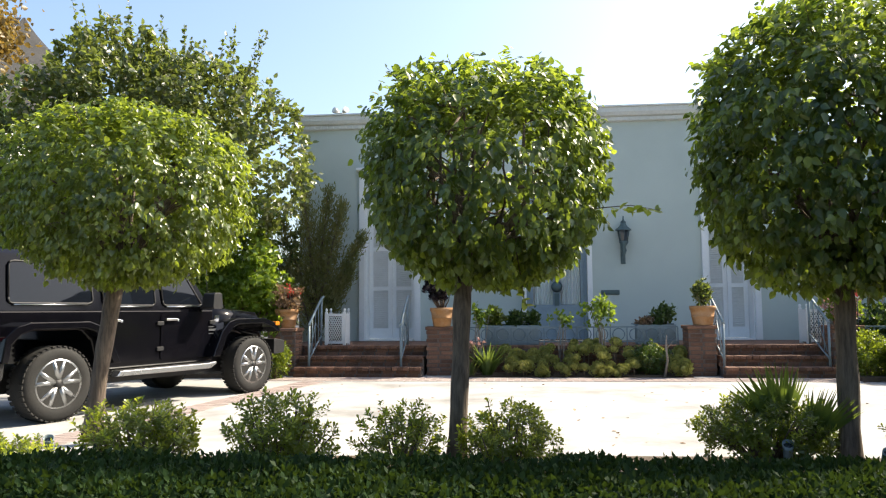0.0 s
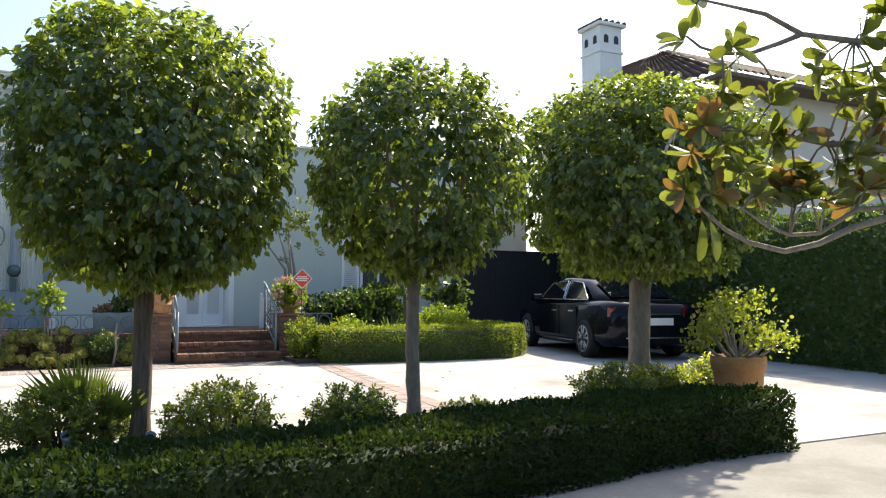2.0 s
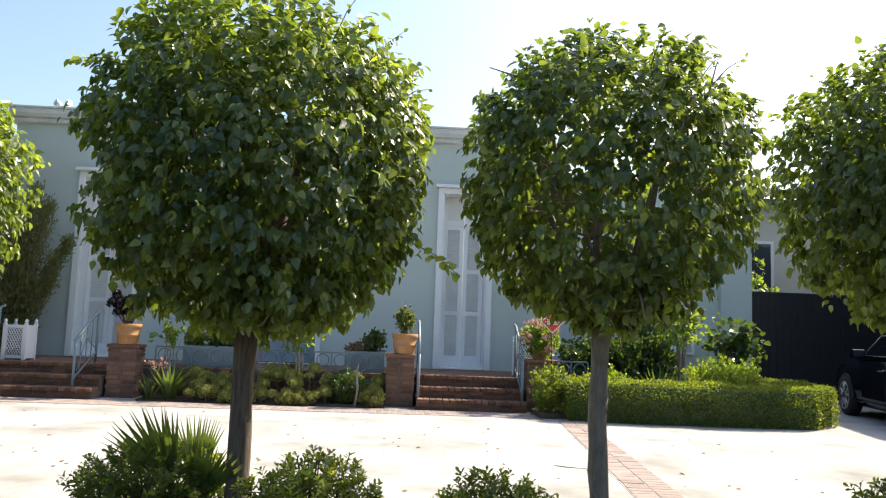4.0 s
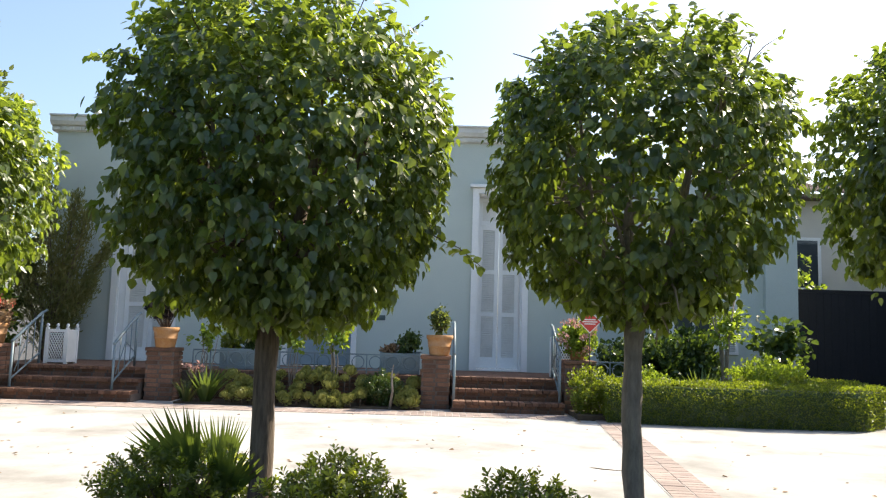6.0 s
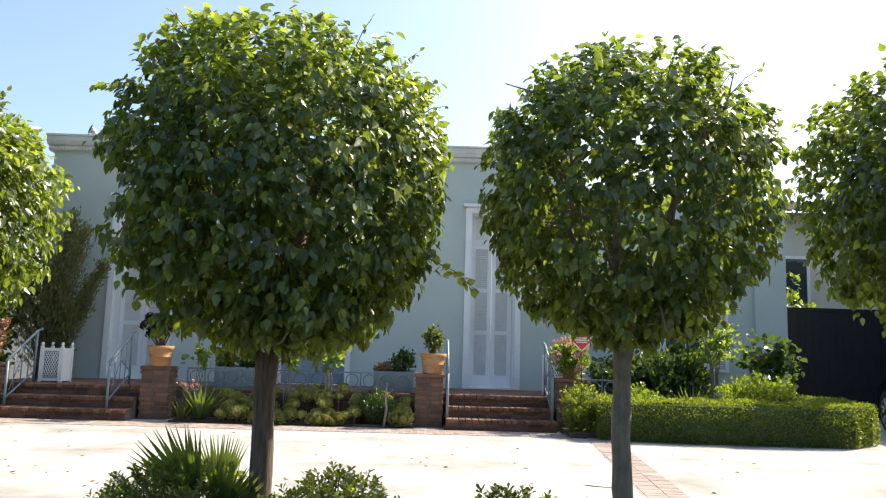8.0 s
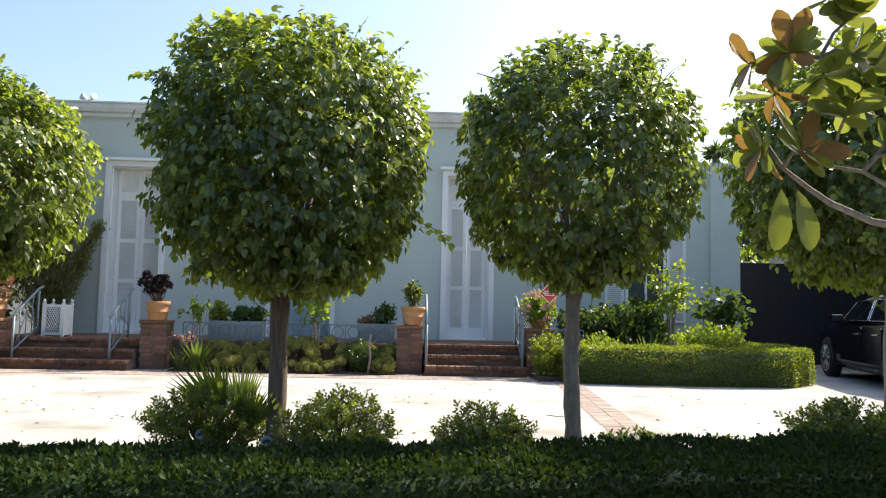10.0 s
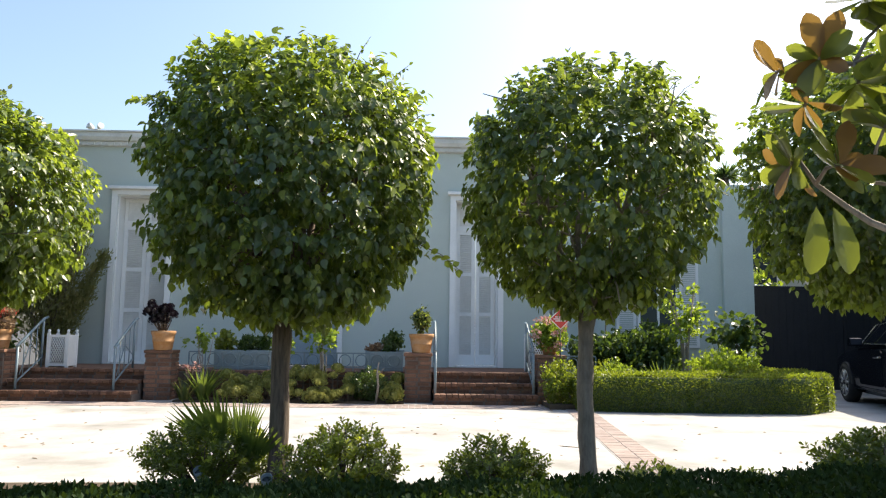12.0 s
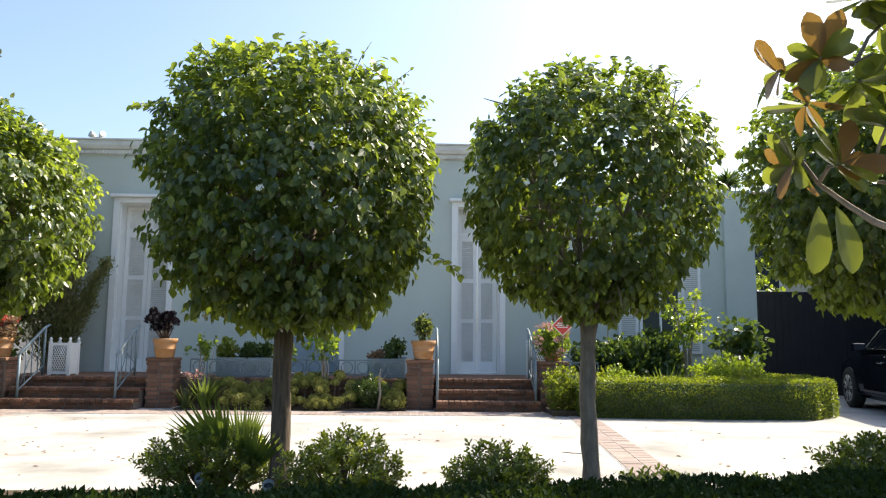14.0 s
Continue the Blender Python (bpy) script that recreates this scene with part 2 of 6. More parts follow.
# ---- mesh helpers ----
def bx(bm, x0, x1, y0, y1, z0, z1):
    v = [bm.verts.new((x, y, z)) for x in (x0, x1) for y in (y0, y1) for z in (z0, z1)]
    for f in ((0, 1, 3, 2), (4, 6, 7, 5), (0, 4, 5, 1), (2, 3, 7, 6), (0, 2, 6, 4), (1, 5, 7, 3)):
        bm.faces.new([v[i] for i in f])
    return v


def box(*dims, bevel=0.0):
    bm = bmesh.new()
    bx(bm, *dims)
    if bevel:
        bmesh.ops.bevel(bm, geom=bm.edges[:], offset=bevel, segments=2, affect="EDGES", profile=0.5)
    return bm


def tube(bm, pts, radii, seg=8, cap=True):
    """A tube of varying radius along a line of points."""
    pts = [Vector(p) for p in pts]
    rings = []
    for i, p in enumerate(pts):
        d = (pts[min(i + 1, len(pts) - 1)] - pts[max(i - 1, 0)]).normalized()
        up = Vector((0, 0, 1)) if abs(d.z) < 0.9 else Vector((1, 0, 0))
        u = d.cross(up).normalized()
        w = d.cross(u)
        r = radii[i] if isinstance(radii, (list, tuple)) else radii
        rings.append([bm.verts.new(p + r * (math.cos(2 * math.pi * k / seg) * u + math.sin(2 * math.pi * k / seg) * w)) for k in range(seg)])
    for r0, r1 in zip(rings, rings[1:]):
        for k in range(seg):
            f = bm.faces.new((r0[k], r0[(k + 1) % seg], r1[(k + 1) % seg], r1[k]))
            f.smooth = True
    if cap:
        bm.faces.new(rings[0])
        bm.faces.new(rings[-1][::-1])


def tubes(*args, seg=8):
    bm = bmesh.new()
    for pts, radii in args:
        tube(bm, pts, radii, seg)
    return bm


def lathe(profile, seg=24, axis="z", smooth=True):
    """Turns (radius, height) pairs round an axis."""
    bm = bmesh.new()
    rings = []
    for r, h in profile:
        ring = []
        for k in range(seg):
            c, s = math.cos(2 * math.pi * k / seg) * r, math.sin(2 * math.pi * k / seg) * r
            ring.append(bm.verts.new((c, s, h) if axis == "z" else (c, h, s)))
        rings.append(ring)
    for r0, r1 in zip(rings, rings[1:]):
        for k in range(seg):
            f = bm.faces.new((r0[k], r0[(k + 1) % seg], r1[(k + 1) % seg], r1[k]))
            f.smooth = smooth
    if profile[0][0] > 1e-4:
        bm.faces.new(rings[0][::-1])
    if profile[-1][0] > 1e-4:
        bm.faces.new(rings[-1])
    bmesh.ops.recalc_face_normals(bm, faces=bm.faces[:])
    return bm


def thing(name, loc=(0, 0, 0), turn=0.0, label="", category="", group="", kind=""):
    ob = new(name)
    ob.empty_display_size = 0.1
    ob.matrix_basis = pose(*loc, 0, 0, turn)
    return tagged(ob, label, category, group, kind)


def part(name, bm, material, parent=None, label="", loc=(0, 0, 0), turn=(0, 0, 0), recalc=True):
    """Links a bmesh (or a mesh) as one object, under a thing or under a part."""
    if isinstance(bm, bpy.types.Mesh):
        me = bm
    else:
        if recalc:
            bmesh.ops.recalc_face_normals(bm, faces=bm.faces[:])
        me = bpy.data.meshes.new(name)
        bm.to_mesh(me)
        bm.free()
        me.materials.append(material)
    ob = new(name, me)
    ob.matrix_basis = pose(*loc, *turn)
    if parent:
        ob.parent = parent
    return tagged(ob, label)


def solid(name, bm, material, label, category="", kind="structure", loc=(0, 0, 0), turn=(0, 0, 0)):
    return tagged(part(name, bm, material, None, label, loc, turn), label, category, "", kind)


# ---- leaves ----
OVATE = (np.array([(0, 0, 0), (.28, .36, .07), (.68, .31, .04), (1.05, 0, -.10), (.68, -.31, .04), (.28, -.36, .07), (.5, 0, -.06)]),
         np.array([(6, 0, 1), (6, 1, 2), (6, 2, 3), (6, 3, 4), (6, 4, 5), (6, 5, 0)]))
HEART = (np.array([(0, 0, 0), (.10, .25, .06), (.36, .38, .08), (.68, .26, .04), (1.08, 0, -.13), (.68, -.26, .04), (.36, -.38, .08), (.10, -.25, .06), (.45, 0, -.05)]),
         np.array([(8, 0, 1), (8, 1, 2), (8, 2, 3), (8, 3, 4), (8, 4, 5), (8, 5, 6), (8, 6, 7), (8, 7, 0)]))
OBOVATE = (np.array([(0, 0, 0), (.40, .13, .03), (.74, .22, .02), (1, 0, -.05), (.74, -.22, .02), (.40, -.13, .03)]), np.array([(0, 1, 5), (1, 2, 4), (1, 4, 5), (2, 3, 4)]))
SMALL = (np.array([(0, 0, 0), (.5, .32, .05), (1, 0, -.06), (.5, -.32, .05)]), np.array([(0, 1, 2), (0, 2, 3)]))
BLADE = (np.array([(0, .03, 0), (0, -.03, 0), (.5, -.045, .03), (.5, .045, .03), (1, 0, -.10)]), np.array([(0, 1, 2), (0, 2, 3), (3, 2, 4)]))


def unit(v):
    return v / np.maximum(np.linalg.norm(v, axis=1, keepdims=True), 1e-9)


def leaf_mesh(name, base, axis, normal, size, shape, material):
    """One mesh of many leaves: where each begins, where it points, how it faces, how long it is."""
    t, f = shape
    d = unit(axis)
    w = unit(normal - d * np.sum(normal * d, axis=1, keepdims=True))
    v = np.cross(w, d)
    s = np.asarray(size).reshape(-1, 1, 1)
    co = base[:, None, :] + s * (t[None, :, 0:1] * d[:, None, :] + t[None, :, 1:2] * v[:, None, :] + t[None, :, 2:3] * w[:, None, :])
    n, k = len(base), len(t)
    faces = (f[None] + (np.arange(n) * k)[:, None, None]).reshape(-1, 3)
    me = bpy.data.meshes.new(name)
    me.vertices.add(n * k)
    me.vertices.foreach_set("co", co.reshape(-1).astype(np.float32))
    me.loops.add(len(faces) * 3)
    me.loops.foreach_set("vertex_index", faces.reshape(-1).astype(np.int32))
    me.polygons.add(len(faces))
    me.polygons.foreach_set("loop_start", np.arange(0, len(faces) * 3, 3, dtype=np.int32))
    me.update(calc_edges=True)
    me.validate()
    me.materials.append(material)
    return me


def lumps(rng, n=9, lo=1.5, hi=5.0):
    """A smooth uneven function of a direction, about -1 to 1."""
    k = rng.normal(size=(n, 3)) * rng.uniform(lo, hi, (n, 1))
    ph = rng.uniform(0, 6.28, n)
    return lambda d: np.sin(d @ k.T + ph).sum(axis=1) / n ** 0.5 * 0.7


def crown(rng, n, half, power, size, uneven=0.08, depth=0.35, droop=0.7, spread=0.6, gaps=0.0, clump=14, taper=0.0):
    """Leaves of a rounded crown round the origin, in sprays of some leaves each: base points, axes, normals, sizes."""
    m = max(8, n // clump)
    d = unit(rng.normal(size=(int(m * (1.4 + gaps)), 3)))
    f = lumps(rng)
    g = lumps(rng, 12, 4, 9)
    if gaps:
        d = d[g(d) * 0.5 + 0.5 > gaps * rng.uniform(0, 1, len(d))]
    d = d[:m]
    h = np.array(half)
    r = 1 / (np.abs(d / h) ** power).sum(axis=1) ** (1 / power)
    r = r * (1 - depth * rng.uniform(0, 1, len(d)) ** 1.9) * (1 + uneven * f(d) + 0.6 * uneven * g(d) + rng.normal(size=len(d)) * 0.018)
    c = d * r[:, None]
    if taper:
        c[:, :2] *= (1 - taper * np.clip(-c[:, 2:3] / h[2], 0, 1) ** 1.5)
    out = unit(c / h ** 2)
    twig = unit(out + rng.normal(size=c.shape) * 0.45 + np.array([0, 0, 0.15]))
    k = np.repeat(np.arange(len(c)), clump)
    along = rng.uniform(-1.5, 0.1, len(k))[:, None] * size
    p = c[k] + twig[k] * along + rng.normal(size=(len(k), 3)) * size * 0.5
    axis = twig[k] * 0.35 + out[k] * 0.3 + rng.normal(size=p.shape) * spread
    axis[:, 2] -= droop
    nor = out[k] * 0.8 + rng.normal(size=p.shape) * 0.75 + np.array([0, 0, 0.4])
    return p, axis, nor, size * rng.uniform(0.6, 1.25, len(p))


def pear_crown(rng, n, half, power, size, depth, gaps, taper, lit_share, per=12):
    """Leaves of a clipped crown: outward twigs, each hung with heart-shaped leaves that overlap like shingles."""
    m = n // per
    d = unit(rng.normal(size=(int(m * (2.2 + gaps)), 3)))
    f, g = lumps(rng), lumps(rng, 14, 6, 13)
    d = d[g(d) + rng.normal(size=len(d)) * 0.3 > -1.0 + 1.25 * gaps][:m]
    h = np.array(half)
    r = 1 / (np.abs(d / h) ** power).sum(axis=1) ** (1 / power)
    r = r * (1 - depth * rng.uniform(0, 1, len(d)) ** 1.7) * (1.01 + 0.02 * f(d) + 0.02 * g(d) + rng.normal(size=len(d)) * 0.016)
    c = d * r[:, None]
    c[:, :2] *= (1 - taper * np.clip(-c[:, 2:3] / h[2], 0, 1) ** 1.5)
    out = unit(c / h ** 2)
    twig = unit(out + rng.normal(size=c.shape) * 0.45)
    k = np.repeat(np.arange(len(c)), per)
    turn = np.tile(np.where(np.arange(per) % 2, 1.0, -1.0), len(c))[:, None]
    side = unit(np.cross(twig[k], np.array([0, 0, 1.0])) + 1e-4) * turn
    p = c[k] + twig[k] * rng.uniform(-2.3, 0.3, len(k))[:, None] * size + rng.normal(size=(len(k), 3)) * size * 0.32
    axis = out[k] * 0.40 + side * 0.5 + rng.normal(size=p.shape) * 0.38
    axis[:, 2] -= 0.95 * (1 - 0.75 * np.clip(out[k][:, 2], 0, 1))
    nor = out[k] * 0.75 + np.array([0, 0, 0.45]) + rng.normal(size=p.shape) * 0.42
    # Upper outer twigs get the painted sunlit tone, with a few at random.
    lit_tone = rng.uniform(size=len(c)) < 0.06 + lit_share * np.clip(out[:, 2] * 0.9 + 0.25 * f(d) + 0.05, 0, 1)
    return p, axis, nor, size * rng.uniform(0.6, 1.2, len(p)), lit_tone[k] & (rng.uniform(size=len(p)) < 0.7)


# ---- ground ----
def sheet(x0, x1, y0, y1, z, nx=1, ny=1, wave=0.0):
    bm = bmesh.new()
    g = [[bm.verts.new((x0 + (x1 - x0) * i / nx, y0 + (y1 - y0) * j / ny, z + wave * noise.noise((i * 0.9, j * 0.9, z)))) for j in range(ny + 1)] for i in range(nx + 1)]
    for i in range(nx):
        for j in range(ny):
            bm.faces.new((g[i][j], g[i + 1][j], g[i + 1][j + 1], g[i][j + 1]))
    return bm


def arc_y(x, near):
    """The curved edges of the planted bed: its street side and its driveway side."""
    return 2.89 + (0.014 * x * x if x > 0 else 0.0) if near else 5.85 - 0.010 * (x - 3.5) ** 2


solid("ground", sheet(-1500, 1500, -1500, 1500, -0.16), ASPHALT, "dark grey asphalt street and far ground", "ground")
# Unseen wall added behind the camera to darken reflections in the car paint.
solid("wall_street", box(-45, 45, -16.5, -16.0, -0.2, 6.5), SHRUB_DARK, "plain dark green wall added out of view to darken reflections", "hedge wall")
solid("pavement", box(-40, 40, -1.9, 3.75, -0.4, -0.012), SIDEWALK, "pale grey concrete pavement along the street", "pavement")
solid("driveway", box(-14, 22, 3.75, 24, -0.4, 0.0), CONCRETE, "sunlit pale concrete driveway with fine cracks", "driveway")


def bed(name, outline, z0, z1, label):
    bm = bmesh.new()
    lo = [bm.verts.new((x, y, z0)) for x, y in outline]
    hi = [bm.verts.new((x, y, z1)) for x, y in outline]
    n = len(outline)
    bm.faces.new(hi)
    for i in range(n):
        bm.faces.new((lo[i], lo[(i + 1) % n], hi[(i + 1) % n], hi[i]))
    return solid(name, bm, SOIL, label, "planting bed")


XS = [-9 + 0.75 * i for i in range(23)]
bed("bed_street", [(x, arc_y(x, True) + 0.1) for x in XS] + [(8.9, 4.4), (9.3, 5.4), (9.0, 6.0), (8.5, 6.1)] + [(x, arc_y(x, False)) for x in XS[::-1] if x < 8.2], -0.05, 0.05, "dark bare soil of the planted island")
bed("bed_terrace", [(0.15, 13.1), (4.1, 13.1), (4.1, 13.9), (0.15, 13.9)], -0.05, 0.03, "dark soil bed below the terrace")
bed("bed_wing", [(6.5, 12.35), (10.7, 12.35), (11.3, 13.4), (11.3, 15.95), (6.95, 15.95), (6.95, 13.2), (6.5, 13.2)], -0.05, 0.08, "dark soil bed beside the steps")
bed("bed_far", [(-8, 12.6), (-3.3, 12.9), (-3.3, 15.9), (-8, 17)], -0.05, 0.08, "dark soil bed at the house corner")

# ---- the house ----
bm = bmesh.new()
for x0, x1 in ((-3.56, -2.10), (-1.02, 1.34), (2.66, 5.10), (6.01, 7.25)):
    bx(bm, x0, x1, 16.0, 16.45, 0.0, 4.08)
bx(bm, -3.56, 7.25, 16.0, 16.45, 4.08, 5.15)
for x0, x1 in ((-2.10, -1.02), (1.34, 2.66), (5.10, 6.01)):
    bx(bm, x0, x1, 16.0, 16.45, 0.0, 0.5)
bmesh.ops.remove_doubles(bm, verts=bm.verts[:], dist=0.0005)
solid("wall_front", bm, STUCCO, "pale blue-green stucco front wall with three door openings", "wall")
solid("wall_left", box(-3.56, -3.26, 16.45, 24.0, 0.0, 5.15), STUCCO, "pale blue-green stucco side wall", "wall")
solid("wall_right", box(6.95, 7.25, 16.45, 24.0, 4.0, 5.15), STUCCO, "pale blue-green stucco side wall", "wall")
solid("wall_wing", box(7.253, 10.9, 16.06, 16.36, 0.0, 4.5), STUCCO, "pale blue-green stucco wall of the low wing", "wall")
solid("wall_wing_end", box(10.9, 11.55, 15.94, 16.4, 0.0, 4.53), STUCCO, "pale blue-green stucco end pier of the low wing", "wall")
solid("wall_wing_side", box(11.25, 11.55, 16.4, 24.0, 0.0, 4.5), STUCCO, "pale blue-green stucco side of the low wing", "wall")
solid("roof_flat", box(-3.25, 6.94, 16.46, 24.0, 5.0, 5.1), GREY_SHINGLE, "flat grey roof behind the cornice", "roof")
solid("roof_wing", box(7.26, 11.24, 16.41, 24.0, 4.3, 4.4), GREY_SHINGLE, "flat grey roof of the low wing", "roof")

bm = bmesh.new()
prof = [(16.0, 5.12), (15.93, 5.14), (15.93, 5.22), (15.86, 5.24), (15.82, 5.31), (15.82, 5.40), (15.78, 5.41), (15.78, 5.44), (16.32, 5.44), (16.32, 5.12)]
for x0, x1 in ((-3.66, 7.33),):
    e0 = [bm.verts.new((x0, y, z)) for y, z in prof]
    e1 = [bm.verts.new((x1, y, z)) for y, z in prof]
    for i in range(len(prof)):
        j = (i + 1) % len(prof)
        bm.faces.new((e0[i], e0[j], e1[j], e1[i]))
    bm.faces.new(e0)
    bm.faces.new(e1[::-1])
solid("trim_cornice", bm, CORNICE, "weathered white moulded cornice along the roofline", "cornice")
bm = bmesh.new()
for i in range(77):
    x = -3.56 + 0.14 * i
    bx(bm, x, x + 0.07, 15.90, 15.93, 5.145, 5.205)
solid("trim_dentils", bm, CORNICE, "small white dentils under the cornice", "cornice")
solid("trim_wing", box(7.254, 10.88, 15.98, 16.38, 4.505, 4.56, bevel=0.01), CORNICE, "thin white coping on the low wing", "coping")


def frame_bm(x0, x1, z0, z1, w, y0, y1, top=None, bottom=0.0):
    """An upright casing: two sides and a head (and a sill if bottom is given)."""
    bm = bmesh.new()
    t = top or w
    bx(bm, x0, x0 + w, y0, y1, z0, z1)
    bx(bm, x1 - w, x1, y0, y1, z0, z1)
    bx(bm, x0 + w, x1 - w, y0, y1, z1 - t, z1)
    if bottom:
        bx(bm, x0 + w, x1 - w, y0, y1, z0, z0 + bottom)
    return bm


def louvred_door(name, x0, x1, head, label):
    """A pair of tall louvred leaves with a transom panel over each, in a deep white casing."""
    d = thing(name, (x0, 16.0, 0.52), 0, label, "door", "tall shuttered doors", "structure")
    w, h = x1 - x0, head - 0.52
    part("casing", frame_bm(0, w, 0, h, 0.12, -0.07, 0.0, 0.11), TRIM, d)
    part("head_moulding", box(-0.06, w + 0.06, -0.15, 0.0, h + 0.002, h + 0.07, bevel=0.012), TRIM, d)
    part("threshold", box(0.15, w - 0.15, -0.09, 0.36, 0.0, 0.03), TRIM, d)
    for j0 in (0.122, w - 0.146):
        part("jamb_lining", box(j0, j0 + 0.024, 0.002, 0.42, 0.0, h - 0.11), TRIM, d)
    part("head_lining", box(0.148, w - 0.148, 0.002, 0.42, h - 0.134, h - 0.112), TRIM, d)
    lw = (w - 0.30) / 2
    for k in (0, 1):
        a0 = 0.15 + k * lw
        leaf = part("leaf", frame_bm(0.004, lw - 0.004, 0.035, h - 0.72, 0.085, -0.06, -0.015, 0.09, 0.22), TRIM, d, "", (a0, REVEAL, 0))
        z = 0.255
        span = (h - 0.72 - 0.09 - z)
        pan = [z + span * i / 3 for i in range(4)]
        for i in range(3):
            lo, hi = pan[i] + (0.04 if i else 0), pan[i + 1] - (0.04 if i < 2 else 0)
            if i:
                part("cross_rail", box(0.089, lw - 0.089, -0.058, -0.017, pan[i] - 0.04, pan[i] + 0.04), TRIM, leaf)
            n = int((hi - lo) / 0.042)
            for j in range(n):
                zz = lo + (hi - lo) * (j + 0.5) / n
                part("slat", SLATS.setdefault(round(lw, 3), None) or slat_mesh(lw), LOUVRE, leaf, "", (0, -0.038, zz), (58, 0, 0))
        part("backing", box(0.08, lw - 0.08, -0.013, -0.004, 0.2, h - 0.75), LOUVRE, leaf)
        tr = part("transom", frame_bm(0.004, lw - 0.004, h - 0.69, h - 0.14, 0.07, -0.06, -0.015, 0.07, 0.07), TRIM, d, "", (a0, REVEAL, 0))
        part("transom_panel", box(0.074, lw - 0.074, -0.04, -0.004, h - 0.62, h - 0.21), LOUVRE, tr)
    part("transom_bar", box(0.15, w - 0.15, REVEAL - 0.075, REVEAL - 0.003, h - 0.72, h - 0.69), TRIM, d)
    return d


SLATS = {}
REVEAL = 0.36


def slat_mesh(lw):
    bm = bmesh.new()
    bx(bm, 0.089, lw - 0.089, -0.022, 0.022, -0.004, 0.004)
    me = bpy.data.meshes.new("slat")
    bm.to_mesh(me)
    bm.free()
    me.materials.append(LOUVRE)
    SLATS[round(lw, 3)] = me
    return me


louvred_door("door_1", -2.22, -0.90, 4.19, "tall white louvred double door with transom, closed")
louvred_door("door_3", 4.98, 6.13, 4.19, "tall white louvred double door with transom, closed")

# the centre door: blue leaves with curtained glass behind an iron grille
d = thing("door_2", (1.26, 16.0, 0.52), 0, "tall pale blue double door with curtained glass", "door", "", "structure")
W, HH = 1.47, 3.55
part("casing", frame_bm(0, W, 0, HH, 0.10, -0.12, 0.0, 0.12), TRIM, d)
part("head_moulding", box(-0.08, W + 0.08, -0.17, 0.0, HH + 0.002, HH + 0.08, bevel=0.012), TRIM, d)
part("inner_frame", frame_bm(0.102, W - 0.102, 0, HH - 0.122, 0.06, 0.03, 0.14, 0.07), BLUE_DOOR, d)
for k in (0, 1):
    lw = (W - 0.324) / 2
    leaf = part("leaf", frame_bm(0.003, lw - 0.003, 0.02, HH - 0.2, 0.07, -0.05, -0.01, 0.10, 0.72), BLUE_DOOR, d, "", (0.162 + k * lw, 0.13, 0))
    part("panel", box(0.12, lw - 0.12, -0.058, -0.051, 0.16, 0.60, bevel=0.002), BLUE_DOOR, leaf)
    part("pane", box(0.072, lw - 0.072, -0.034, -0.030, 0.742, HH - 0.302), CLEAR, leaf)
    cb = bmesh.new()
    n = 44
    rows = []
    for i in range(n + 1):
        x = 0.075 + (lw - 0.15) * i / n
        y = 0.02 + 0.022 * math.sin(i * 1.15) + 0.008 * math.sin(i * 2.7 + k)
        rows.append((cb.verts.new((x, y, 0.745)), cb.verts.new((x, y, HH - 0.72))))
    for (p0, q0), (p1, q1) in zip(rows, rows[1:]):
        cb.faces.new((p0, p1, q1, q0))
    part("curtain", cb, TRIM, leaf, "gathered white curtain")
    ring = [(lw / 2 + 0.105 * math.cos(t * math.pi / 10), -0.062, 1.78 + 0.19 * math.sin(t * math.pi / 10)) for t in range(21)]
    part("grille_oval", tubes((ring, 0.014)), RAIL, leaf)
    part("grille_drop", tubes(([(lw / 2, -0.062, 1.59), (lw / 2 + 0.03, -0.062, 1.53), (lw / 2, -0.062, 1.46)], [0.012, 0.02, 0.006])), RAIL, leaf)
# Black sheet behind the glass stands for the shade of the room.
part("door_back", box(0.11, W - 0.11, 0.20, 0.24, 0.0, HH - 0.13), PLASTIC, d, "black panel standing for the unlit room behind the curtain")
part("meeting_bar", box(W / 2 - 0.025, W / 2 + 0.025, 0.055, 0.078, 0.03, HH - 0.21, bevel=0.006), BLUE_DOOR, d)
part("knocker", lathe([(0.0, 0), (0.10, 0.0), (0.12, 0.02), (0.07, 0.05), (0.0, 0.06)], 16), IRON_DARK, d, "", (W / 2, 0.052, 1.12), (90, 0, 0))
part("lock_plate", box(W / 2 - 0.05, W / 2 + 0.05, 0.045, 0.054, 0.72, 0.98, bevel=0.004), IRON_DARK, d)

# the oval relief over the centre door
m = thing("oval_medallion", (2.05, 15.99, 4.68), 0, "bronze urn relief in a white oval frame", "medallion")
bm = bmesh.new()
n = 40
prof = [(1.0, 0.0), (1.0, -0.05), (0.95, -0.08), (0.84, -0.08), (0.80, -0.05), (0.78, -0.03)]
rings = [[bm.verts.new((0.37 * (1 - (1 - r) * 1.15) * math.cos(2 * math.pi * i / n), y, 0.47 * r * math.sin(2 * math.pi * i / n))) for i in range(n)] for r, y in prof]
for r0, r1 in zip(rings, rings[1:]):
    for i in range(n):
        bm.faces.new((r0[i], r0[(i + 1) % n], r1[(i + 1) % n], r1[i]))
part("frame", bm, TRIM, m)
bm = bmesh.new()
bm.faces.new([bm.verts.new((0.285 * math.cos(2 * math.pi * i / n), -0.028, 0.37 * math.sin(2 * math.pi * i / n))) for i in range(n)])
part("backing", bm, SOIL, m, "dark brown ground of the relief")
